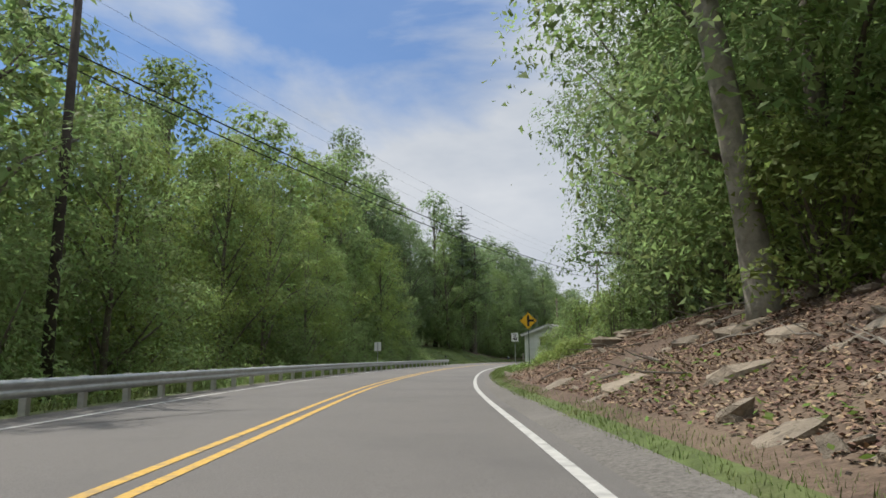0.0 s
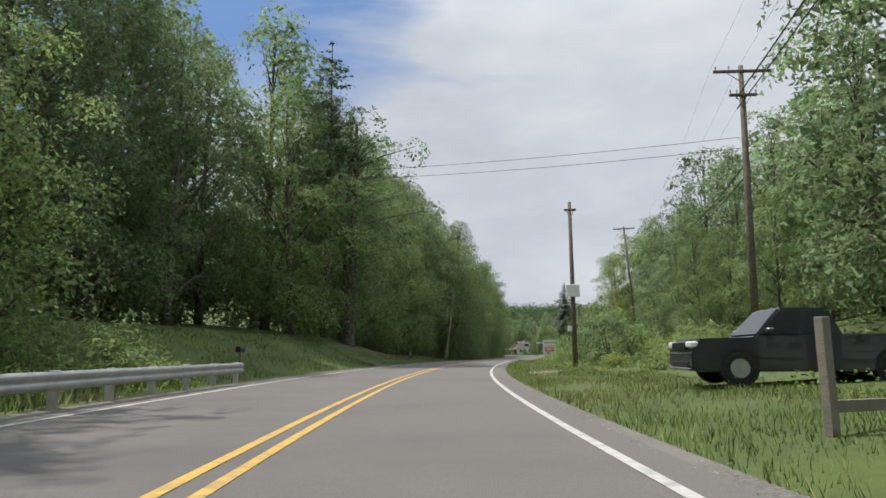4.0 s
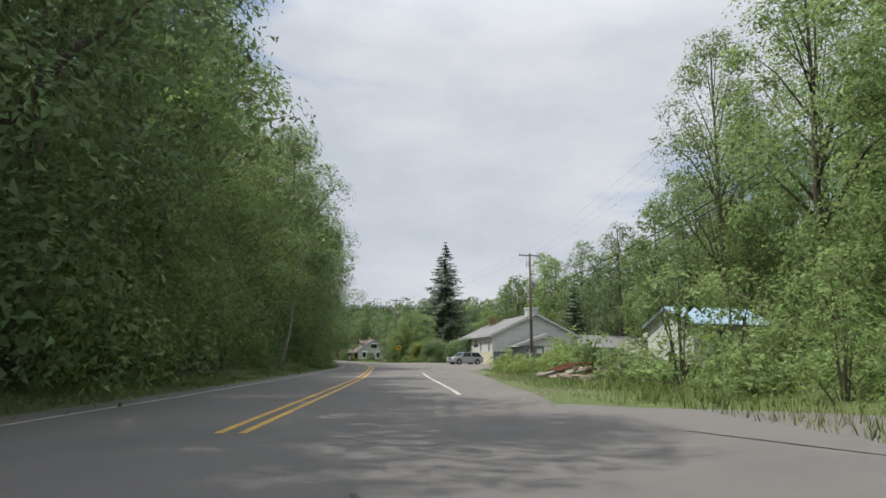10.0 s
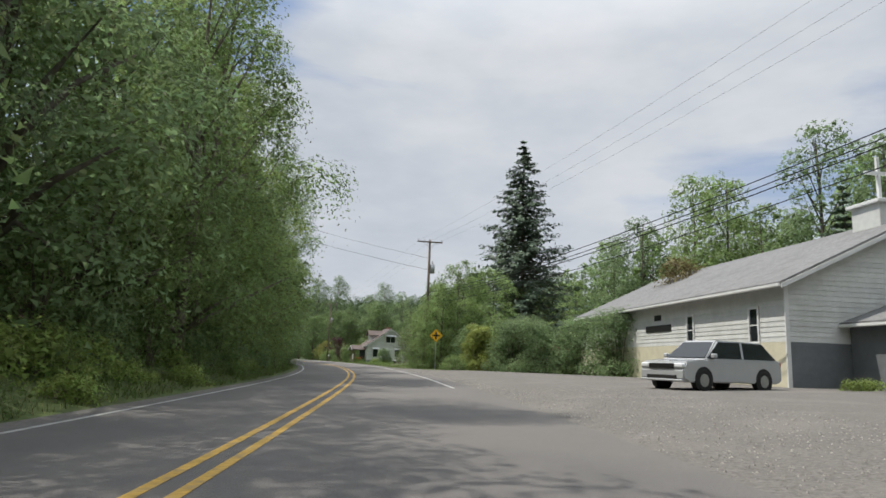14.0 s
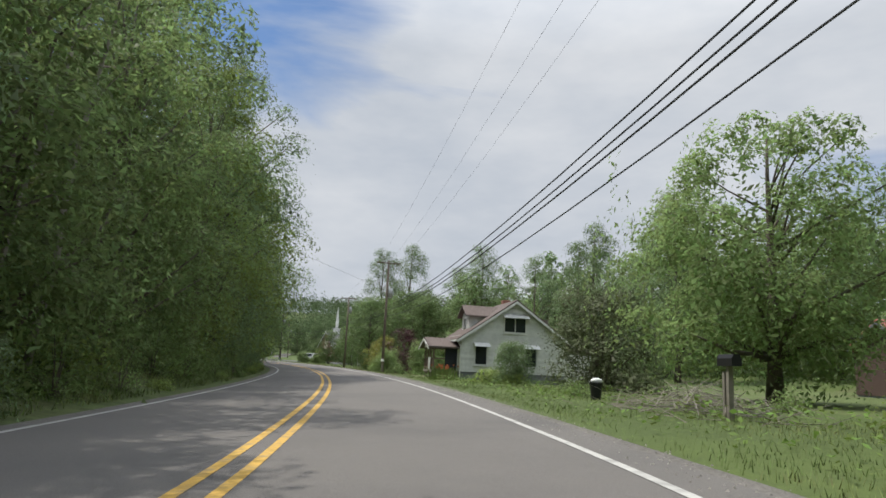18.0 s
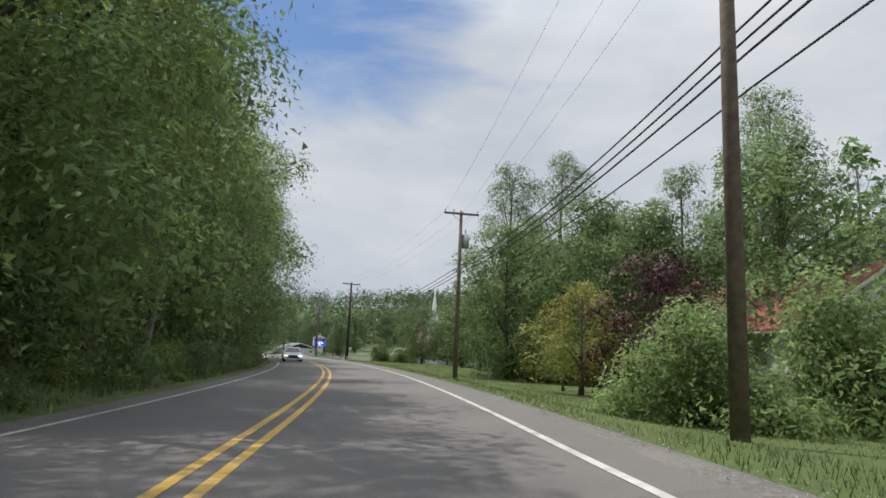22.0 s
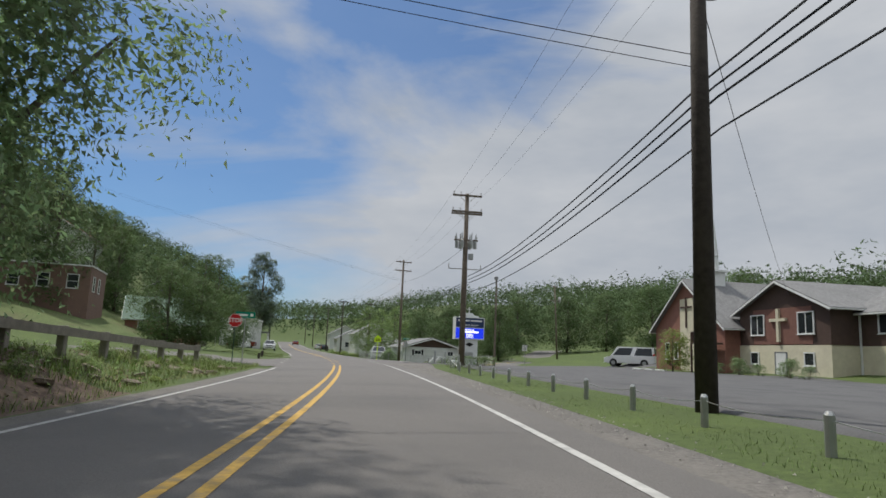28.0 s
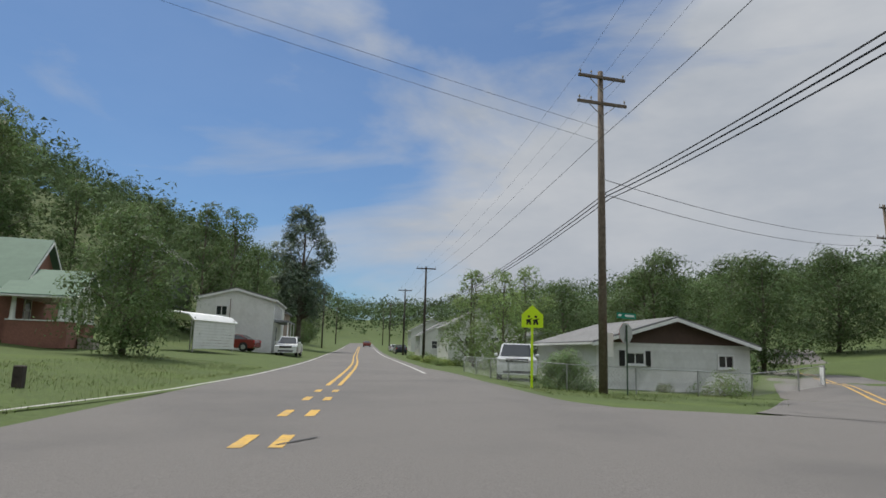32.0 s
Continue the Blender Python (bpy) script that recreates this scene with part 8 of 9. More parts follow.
gb = thing("bar_gate", stand(475.4, 8.06, -24), "grey steel bar gate with a slanting brace between posts", "gate", "bar gates")
for x, y, h, r in ((0, 0, 1.03, 0.09), (0.0, 3.9, 1.0, 0.075), (0.12, -2.53, 0.48, 0.055), (0.62, 0.03, 0.49, 0.075)):
    part("post", tube(bmesh.new(), [(x, y, -0.3), (x, y, h - 0.03), (x, y, h)], [r, r, r * 0.75], 10), galv, gb)
part("bar", tube(bmesh.new(), [(-0.05, 0.0, 0.6), (0, 2.0, 0.55), (0, 3.85, 0.5)], [0.03, 0.03, 0.03], 6), trim_white, gb)
part("brace_bar", tube(bmesh.new(), [(-0.1, 0.25, 0.56), (0.05, -2.48, 0.04)], [0.033, 0.033], 6), trim_white, gb)
part("brace_bar", tube(bmesh.new(), [(0, 2.0, 0.53), (0, 3.75, 0.06)], [0.025, 0.025], 6), galv, gb)
part("brace_bar", tube(bmesh.new(), [(0, 1.5, 0.54), (0, 0.3, 0.25)], [0.025, 0.025], 6), trim_white, gb)
for k in range(6):
    s, d = 461.5 + k * 1.7, 6.8 + 0.34 * k
    o = link("bollard", tube(bmesh.new(), [(0, 0, -0.2), (0, 0, 0.6), (0, 0, 0.64)], [0.055, 0.055, 0.03], 8), galv)
    tagged(o, "short steel bollard on the verge", "bollard", "bollards round the sign")
    o.matrix_world = stand(s, d)
hydrant(stand(427.4, 5.35), sign_white, blue_paint, "white fire hydrant with a blue cap on the verge")

for s, d, k, i in ((438.5, -10.2, 1.1, 4), (434.0, -9.2, 1.1, 1), (432, -13.4, 0.85, 1), (440, -16.0, 0.8, 1), (449, -18.5, 0.75, 4), (457, -21.5, 0.62, 1)):
    plant("tree", BROAD[i], stand(s, d, 51 * s), "dark leafy tree on the bank above the road", "tree", "trees on the bank above the road", k)

# big poles of the crossing
utility_pole(stand(434.3, 7.0), 10.4, "dark tall utility pole beside the parking lot", ((0.25, 1.2),), pole_dark, 0.2, 8.3)
pd_ = utility_pole(stand(465.2, 8.0), 11.5, "tall utility pole with three crossarms and switch gear", ((0.15, 1.0), (1.25, 1.05), (1.4, 1.05), (3.2, 0.8)), None, 0.21)
for k in range(6):
    a = 2 * math.pi * k / 6
    bm = bmesh.new()
    x, y = 0.62 * math.cos(a), 0.35 * math.sin(a) - 0.1
    tube(bm, [(x, y, 7.75), (x, y, 8.25), (x, y, 8.3), (x * 1.1, y, 8.75)], [0.12, 0.12, 0.05, 0.03], 8)
    part("capacitor", bm, galv, pd_)
part("control_box", boxes((0.2, -0.3, 7.0, 0.5, 0.0, 7.4), bevel=0.02), galv, pd_)
part("sensor_bar", boxes((-1.1, -0.02, 6.35, 1.1, 0.02, 6.4), (-1.1, -0.02, 6.35, -1.06, 0.02, 6.7), (1.06, -0.02, 6.35, 1.1, 0.02, 6.7)), rust_steel, pd_)
pe_ = utility_pole(stand(504.3, 9.75), 12.9, "grey utility pole at the white house's corner", ((0.3, 1.05), (1.4, 1.1)), None, 0.18, arm_turn=10)
part("notice", boxes((0.12, -0.2, 1.4, 0.34, -0.16, 2.3)), sign_white, pe_)
for s, d, h in ((552, 7.4, 10.5), (584, 7.2, 10.5), (640, 7.2, 11), (690, 7.0, 11), (560, 14, 11)):
    utility_pole(stand(s, d), h, "distant utility pole along the street", ((0.25, 1.1),), pole_dark, 0.16)
for s, d, h in ((600, -6.5, 10), (660, -6.5, 10)):
    utility_pole(stand(s, d), h, "distant utility pole along the street", ((0.25, 1.0),), pole_dark, 0.15)
utility_pole(stand(523.6, 39.8), 12.0, "leaning utility pole with a transformer beside the side road", ((0.25, 0.5), (2.6, 1.0)), None, 0.16, 9.6, lean=(-0.6, 0))

# signs at the corner
sc = thing("school_sign", stand(504.6, 7.05, -3), "lime school crossing sign on a lime post", "road sign")
part("post", boxes((-0.045, -0.03, -0.3, 0.045, 0.02, 3.0)), sign_lime, sc)
part("panel", plate([(-0.42, 2.3), (0.42, 2.3), (0.42, 2.8), (0.0, 3.16), (-0.42, 2.8)], -0.06, 0.012), sign_lime, sc)
bm = bmesh.new()
for x in (-0.14, 0.13):
    prism(bm, [(x - 0.06, 2.62), (x + 0.06, 2.62), (x + 0.1, 2.42), (x + 0.04, 2.4), (x, 2.52), (x - 0.05, 2.4), (x - 0.1, 2.42)], 1, -0.066, -0.061)
    prism(bm, ngon(8, 0.05, 0, x, 2.72), 1, -0.066, -0.061)
    prism(bm, [(x - 0.11, 2.6), (x + 0.12, 2.66), (x + 0.12, 2.62), (x - 0.11, 2.55)], 1, -0.067, -0.0605)
part("symbol", bm, sign_black, sc, "plain black walking symbols")
sg = stop_sign(stand(503.8, 10.5, -150), 2.3, "stop sign seen from behind at the corner")
part("street_blade", boxes((-0.55, -0.02, 2.85, 0.55, 0.01, 3.06)), sign_green, sg, "green street name blade")
part("name_bars", boxes((-0.45, 0.011, 2.92, 0.1, 0.014, 3.0), (0.3, 0.011, 2.92, 0.48, 0.014, 3.0)), sign_white, sg)
ls = stop_sign(stand(462.3, -5.9, 2), 2.45, "red stop sign where the narrow side road joins")
gs = thing("guide_sign", stand(463.0, -5.45), "green guide sign with a white lettered panel on a post", "road sign")
part("post", post_bm(3.0), galv, gs)
pn = part("panel", plate(rect(1.1, 0.36, 0, 2.85), -0.05, 0.01), sign_green, gs)
part("text_bars", boxes((-0.45, -0.056, 2.78, 0.12, -0.0505, 2.9)), sign_white, pn)
part("route_shield", plate(ngon(10, 0.1, 0, 0.36, 2.85), -0.057, 0.006), sign_white, pn)

# white house at the corner
wc = thing("house", stand(509.6, 11.35, 1, 0.05) @ Matrix.Diagonal((0.78, 1, 0.9, 1)), "low white-sided house with a dark brown gable", "house")
gable_body(wc, 0, 9.8, 0, 10, 2.3, 3.6, "y", white_wood, gray_shingle, 0.4, -0.5, trim=trim_white)
part("gable_face", prism(bmesh.new(), [(0.0, 2.31), (9.8, 2.31), (4.9, 3.56)], 1, -0.03, 0.0), brown_siding, wc, "dark brown gable")
boards(wc, facing(4.9, 0, 0, "-y"), 9.8, -0.3, 2.25, 0.2, white_wood)
window(wc, facing(2.4, 0, 1.5, "-y"), 1.1, 0.55, trim_white, (2, 1))
for x in (1.6, 3.2):
    part("shutter", turned(boxes((-0.18, -0.06, -0.4, 0.18, -0.027, 0.4), bevel=0.008), facing(x, 0, 1.5, "-y")), sign_black, wc)
window(wc, facing(8.2, 0, 1.45, "-y"), 0.9, 0.6, trim_white, (2, 1))
HEDGE = bush_mesh("corner hedge", 91, 1.9, 1.5, leaves_dark, 34, 320, 0.13, (0.5, 0.8))
plant("shrub", HEDGE, stand(506.6, 9.0), "dense dark green shrub behind the wire fence", "shrub", scale=0.82, parts=ff)
plant("shrub", BUSH[0], stand(507.4, 16.3), "rounded green bush before the white house", "shrub", scale=0.85, parts=ff)
plant("shrub", BUSH[2], stand(508.7, 14.2), "small green shrub against the white wall", "shrub", scale=0.38, parts=ff)
wf = thing("wire_fence", stand(505.2, 8.6), "low chain-link fence on steel posts", "fence")
inv = wf.matrix_world.inverted()
path = [(522, 7.0), (518, 7.1), (514, 7.2), (510, 7.3), (506.5, 7.5), (505.2, 8.6), (505.4, 11.5), (506.2, 14.5), (507.2, 17.5), (508.4, 20.5), (510, 23), (513, 25)]
tops = []
for s, d in path:
    m = inv @ stand(s, d)
    part("post", turned(tube(bmesh.new(), [(0, 0, -0.2), (0, 0, 1.05)], [0.03, 0.03], 6), m), galv, wf)
    tops.append(m.translation.copy())
for a, b in zip(tops, tops[1:]):
    up = Vector((0, 0, 1.02))
    part("top_rail", tube(bmesh.new(), [a + up, b + up], [0.02, 0.02], 5), galv, wf)
bm = bmesh.new()
for a, b in zip(tops, tops[1:]):
    n = int((b - a).length / 0.16)
    for k in range(n + 1):
        p = a.lerp(b, k / n)
        for sgn in (-1, 1):
            q = a.lerp(b, min(1, max(0, (k + sgn * 5) / n)))
            vs = [p + Vector((0, 0, 0.05)), q + Vector((0, 0, 1.0))]
            tube(bm, vs, [0.004, 0.004], 3, False)
part("mesh_wire", bm, galv, wf)
car("pickup_truck", stand(515.5, 8.9, 168), "white pickup truck parked on the grass", 5.9, 2.03, 1.95, white_car, (0.25, 0.26, 0.36, 0.6, 0.64, 1.22, 1.2, 1.2))
for s, d, k in ((533, 12, 0.5), (537, 15, 0.55), (541, 11, 0.55)):
    plant("tree", BACK[2], stand(s, d, 40 * s), "leafy light green tree behind the pickup", "tree", "trees behind the pickup", k)
for s, d, k in ((523.5, 20.9, 1.25), (526, 30.4, 1.3), (538, 33, 1.2), (546, 30, 1.45), (548, 22, 1.3), (552, 44, 1.7), (545, 52, 1.6), (538, 57, 1.6), (530, 62, 1.7), (522, 64, 1.6), (512, 66, 1.7), (560, 36, 1.6)):
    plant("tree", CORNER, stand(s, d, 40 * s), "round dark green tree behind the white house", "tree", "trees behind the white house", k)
plant("shrub", BUSH[1], stand(513.5, 20.8), "dark green bush at the end of the white house", "shrub", scale=0.75, parts=ff)
hl = thing("house", stand(514, 58, -22), "white house with a brown roof on the grassy hill", "house")
gable_body(hl, 0, 10, 0, 8, 3.0, 5.0, "x", white_wood, red_shingle, 0.4, -0.5, trim=trim_white)
for x in (1.8, 5.0, 8.0):
    window(hl, facing(x, 0, 1.7, "-y"), 1.0, 1.3, trim_white, (1, 2))
part("porch_roof", boxes((-2.6, 0.5, 2.3, 0.0, 6.0, 2.45)), red_shingle, hl)
for y in (0.7, 5.8):
    part("porch_post", boxes((-2.5, y - 0.05, -0.4, -2.4, y + 0.05, 2.3)), trim_white, hl)
speed_sign(stand(500.8, 25.0, -25), 2.2, "25")
# distant houses on the right of the street
for s, d, w, l, e, r, wm, lab in ((566, 12, 9, 12, 4.6, 7.0, old_boards, "distant grey two-storey house along the street"), (586, 10, 8, 9, 3.4, 5.6, white_wood, "distant white house along the street"), (548, 16, 9, 8, 2.6, 4.0, old_boards, "low grey house behind the trees"), (620, 11, 9, 10, 4.5, 7, white_wood, "distant white house along the street")):
    hh = thing("house", stand(s, d), lab, "house", "houses along the street")
    gable_body(hh, 0, w, 0, l, e, r, "y", wm, gray_shingle, 0.3, -0.3, trim=trim_white)
    for k in range(3):
        window(hh, facing(0, 1.8 + k * (l - 3.6) / 2, e * 0.5, "-x"), 0.9, 1.2, trim_white, (1, 2))
    for k in range(2):
        window(hh, facing(w * (0.3 + 0.4 * k), 0, e * 0.55, "-y"), 0.9, 1.2, trim_white, (1, 2))
thicket(532, 560, ((6.5, 0.7), (8.5, 0.8)), "bushes along the street", (0, 2), 2.2, "green bush along the street")

# ---- left side: bank, wooden rail, houses ----
for k in range(76):
    s, d = rr.uniform(424, 456), -rr.uniform(4.7, 7.6)
    kk = rr.uniform(0.07, 0.26)
    o = new("stone", rr.choice(STONES))
    tagged(o, "pale broken stone lying on the weedy bank", "stone", "stones of the weedy bank")
    o.matrix_world = stand(s, d, rr.uniform(0, 360), kk * 0.15) @ pose(0, 0, 0, rr.uniform(-20, 20), rr.uniform(-20, 20)) @ Matrix.Scale(kk, 4)
wr_ = thing("wooden_rail", stand(428, -7.6), "grey wooden guard rail on thick posts above the bank", "guard rail")
inv = wr_.matrix_world.inverted()
pts = []
for k in range(11):
    s, d = 428 + k * 2.9, -7.7 + 0.09 * k
    m = inv @ stand(s, d)
    part("post", turned(boxes((-0.11, -0.11, -0.4, 0.11, 0.11, 0.85), bevel=0.02), m), gray_wood, wr_)
    pts.append(m)
for a, b in zip(pts, pts[1:]):
    p, q = a @ Vector((0.14, 0, 0.68)), b @ Vector((0.14, 0, 0.68))
    bm = bmesh.new()
    v = (q - p)
    u = Vector((0, 0, 0.12))
    n = v.cross(Vector((0, 0, 1))).normalized() * 0.03
    vs = [bm.verts.new(c) for c in (p - u - n, p + u - n, p + u + n, p - u + n, q - u - n, q + u - n, q + u + n, q - u + n)]
    for f in ((0, 1, 2, 3), (7, 6, 5, 4), (0, 4, 5, 1), (1, 5, 6, 2), (2, 6, 7, 3), (3, 7, 4, 0)):
        bm.faces.new([vs[i] for i in f])
    part("rail_plank", bm, gray_wood, wr_)
thicket(424, 456, ((-5.4, 0.25), (-6.3, 0.34), (-7.4, 0.4), (-8.6, 0.5)), "weeds on the bank", (0, 2), 1.2, "low weedy plant on the bank")

br = thing("brick_building", stand(505.0, -36.5, 4, -2.2), "flat-roofed brown brick building with white windows", "building")
brown_brick = mat("brown brick", (0.2, 0.125, 0.1), 0.85, vary=0.14, scale=8, bump=0.3, second=(0.15, 0.1, 0.085), second_scale=1.2)
part("wall", boxes((0, 0, -2.8, 10, 9, 5.3)), brown_brick, br)
part("parapet_cap", boxes((-0.1, -0.1, 5.3, 10.1, 9.1, 5.45)), trim_white, br)
for x in (2.2, 5.2, 8.2):
    window(br, facing(x, 0, 3.5, "-y"), 1.1, 1.5, trim_white, (1, 2))
for y in (2, 5):
    window(br, facing(10, y, 3.4, "+x"), 0.9, 1.6, trim_white, (1, 2))
# house with the green roofed porch
ph = thing("house", stand(515.5, -20.3, 10, -0.5) @ Matrix.Scale(0.9, 4), "brick house with a green metal roof and arched porch", "house")
gable_body(ph, -4.5, 2.6, 1.5, 11, 3.3, 6.6, "x", brick_mat, green_roof, 0.5, -0.4, trim=trim_white)
gable_body(ph, 2.65, 5.9, 0.2, 7.2, 2.75, 4.35, "x", trim_white, green_roof, 0.45, 2.55, trim=trim_white)
part("porch_floor", boxes((2.62, 0.2, -0.4, 5.9, 7.2, 0.45)), brick_mat, ph)
for q in ((2.7, 0.2, 0.45, 5.9, 0.5, 1.15), (5.6, 0.5, 0.45, 5.9, 2.4, 1.15), (5.6, 4.6, 0.45, 5.9, 7.2, 1.15)):
    part("porch_wall", boxes(q), brick_mat, ph)
for q in ((2.66, 0.14, 1.15, 5.96, 0.56, 1.22), (5.54, 0.56, 1.15, 5.96, 2.46, 1.22), (5.54, 4.54, 1.15, 5.96, 7.26, 1.22)):
    part("porch_cap", boxes(q), trim_white, ph)
for x, y in ((2.95, 0.35), (5.45, 0.35), (5.75, 0.7), (5.75, 2.2), (5.75, 4.8), (5.75, 6.9)):
    part("column", tube(bmesh.new(), [(x, y, 1.22), (x, y, 1.35), (x, y, 2.45), (x, y, 2.57)], [0.2, 0.16, 0.12, 0.17], 10), trim_white, ph)
arch = []
for k in range(9):
    a = math.pi * k / 8
    arch.append((3.5 - 0.9 * math.cos(a), 2.55 + 0.75 * math.sin(a)))
bm = bmesh.new()
prism(bm, [(2.3, 2.55)] + arch + [(4.7, 2.55), (4.7, 3.6), (3.5, 4.1), (2.3, 3.6)], 0, 5.92, 6.0)
part("arch_face", bm, trim_white, ph, "white arched porch face")
window(ph, facing(-2.2, 1.5, 1.9, "-y"), 1.1, 1.5, trim_white, (1, 2))
dm = part("dormer", boxes((-2.0, 2.4, 4.0, 0.0, 5.5, 5.3)), trim_white, ph, "small white dormer")
part("dormer_roof", prism(bmesh.new(), [(-2.3, 5.25), (-1.0, 6.0), (0.3, 5.25), (0.3, 5.36), (-1.0, 6.12), (-2.3, 5.36)], 1, 2.1, 6.0), green_roof, dm)
for x in (-1.45, -0.55):
    window(ph, facing(x, 2.4, 4.65, "-y"), 0.6, 0.9, gray_boards, (1, 2), 0.04)
window(ph, facing(2.6, 4.0, 1.9, "+x"), 1.2, 1.5, trim_white, (1, 2))
part("porch_steps", boxes((6.0, 2.6, -0.5, 6.5, 4.4, 0.25), (6.5, 2.6, -0.5, 6.9, 4.4, 0.05)), stone_gray, ph)
rh = thing("house", stand(532, -42), "far house with a red metal roof on the hillside", "house")
gable_body(rh, 0, 8, 0, 9, 4.5, 6.8, "y", white_wood, red_roof, 0.4, -0.6, trim=trim_white)
gy_ = thing("house", stand(560, -30), "grey house with white trimmed gable on the hillside", "house")
gable_body(gy_, 0, 8, 0, 9, 5.2, 8.0, "y", gray_boards, gray_shingle, 0.4, -0.6, trim=trim_white)
for x in (2, 4, 6):
    window(gy_, facing(x, 0, 5.2, "-y"), 0.7, 1.2, trim_white, (1, 2))
for s, d, k in ((512.0, -10.6, 0.98), (484.6, -14.2, 1.05), (487, -12.0, 0.95)):
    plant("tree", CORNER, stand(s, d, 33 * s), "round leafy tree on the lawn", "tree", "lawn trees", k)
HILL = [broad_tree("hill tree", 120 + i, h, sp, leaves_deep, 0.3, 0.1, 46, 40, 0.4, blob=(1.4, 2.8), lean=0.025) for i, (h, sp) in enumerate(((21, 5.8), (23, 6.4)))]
for s, d, k, i in ((505, -42, 1.01, 4), (539, -32, 0.72, 4), (543, -33, 0.66, 1), (512, -39, 0.97, 1), (520, -36, 0.82, 4), (498, -44, 1.01, 4), (488, -42, 1.08, 4), (480, -38, 0.97, 1), (507, -31, 0.78, 1), (540, -25, 0.55, 1), (548, -24, 0.52, 4), (556, -23, 0.7, 1), (566, -20, 0.82, 1), (574, -18, 0.82, 4), (535, -30, 0.66, 1), (528, -32, 0.66, 4), (584, -16, 0.74, 1), (600, -14, 0.74, 1), (612, -12, 0.66, 4), (622, -12, 0.61, 1), (640, -12, 0.57, 1)):
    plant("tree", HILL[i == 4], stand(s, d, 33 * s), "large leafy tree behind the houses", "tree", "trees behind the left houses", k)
PINE2 = broad_tree("broad pine", 64, 16, 3.6, needles, 0.3, 0.25, 48, 130, 0.3, blob=(0.9, 1.7), top=0.7)
plant("pine_tree", PINE2, stand(578, -8.8), "dark broad pine above the street", "pine tree", scale=1.35)
# carport
cpt = thing("carport", stand(526.0, -13.8, -18), "white metal carport with ribbed sides", "carport")
for k in range(10):
    z = 0.1 + k * 0.2
    part("side_panel", boxes((3.28, 0, z, 3.32, 5.4, z + 0.19), bevel=0.006), trim_white, cpt)
ro = [(-0.3, 2.2), (0.1, 2.42), (1.5, 2.62), (2.9, 2.42), (3.4, 2.0), (3.36, 1.96), (2.88, 2.36), (1.5, 2.55), (0.12, 2.36), (-0.28, 2.14)]
part("roof", prism(bmesh.new(), ro, 1, -0.2, 5.6), trim_white, cpt)
for x, y in ((-0.2, 0.1), (-0.2, 5.3), (3.24, 0.1), (3.24, 5.3)):
    part("post", boxes((x - 0.04, y - 0.04, -0.1, x + 0.04, y + 0.04, 2.2)), galv, cpt)
# white store building
sb = thing("store_building", stand(541, -14.4, 1.5), "worn white two-storey store building with a small balcony", "building")
gable_body(sb, 0, 6.8, 0, 12, 4.4, 5.3, "y", white_wood, gray_shingle, 0.15, -0.4, trim=trim_white)
window(sb, facing(2.2, 0, 3.3, "-y"), 0.9, 0.8, trim_white, (2, 1))
for y in (1.5, 3.5, 5.5, 7.5):
    window(sb, facing(6.8, y, 3.4, "+x"), 0.6, 1.2, trim_white, (1, 2))
part("canopy", boxes((6.85, 0.4, 2.45, 8.2, 9.0, 2.6)), gray_boards, sb)
for y in (0.6, 4.6, 8.8):
    part("canopy_post", boxes((8.05, y - 0.05, -0.2, 8.15, y + 0.05, 2.45)), trim_white, sb)
door(sb, facing(6.8, 3.0, 0, "+x"), 1.0, 2.05, gray_boards, trim_white)
part("stain", boxes((2.9, -0.012, 0.2, 2.98, -0.004, 4.4)), gray_wood, sb)
sb2 = thing("store_building", stand(556, -14.2, 1.5), "weathered brick building behind the store", "building")
gable_body(sb2, 0, 6, 0, 7, 3.9, 5.2, "y", mat("tan brick", (0.3, 0.24, 0.2), 0.85, vary=0.12, scale=6), gray_shingle, 0.2, -0.4, trim=gray_boards)
window(sb2, facing(4, 0, 3.2, "-y"), 0.8, 1.0, trim_white, (1, 2))
car("sedan_car", stand(538.2, -10.6, 78), "dark red car parked against the white building", 4.6, 1.75, 1.42, red_car, SEDAN)
car("suv_car", stand(541, -6.0, 178), "white sport utility vehicle parked beside the street", 4.8, 1.9, 1.75, white_car, SUV)
car("suv_car", stand(588, 6.9, 4), "dark car parked along the street", 4.6, 1.85, 1.6, black_car, SUV)
car("sedan_car", stand(640, 1.8, 0), "red car far down the street", 4.6, 1.8, 1.45, red_car, SEDAN)
car("sedan_car", stand(606, 6.8, 2), "white car parked along the street", 4.6, 1.8, 1.45, white_car, SEDAN)
for s, d in ((494.6, -6.3), (486, -6.0), (478, -5.8), (490, -6.2)):
    o = link("drive_marker", boxes((-0.1, -0.1, -0.1, 0.1, 0.1, 0.45), bevel=0.02), pole_dark)
    tagged(o, "short dark wooden marker post on the lawn", "marker post", "lawn marker posts")
    o.matrix_world = stand(s, d)

# ---- cables along the poles ----
def top_of(s, d, h, lean=(0, 0)):
    p = G(s, d, h)
    return p + Vector((lean[0], lean[1], 0))


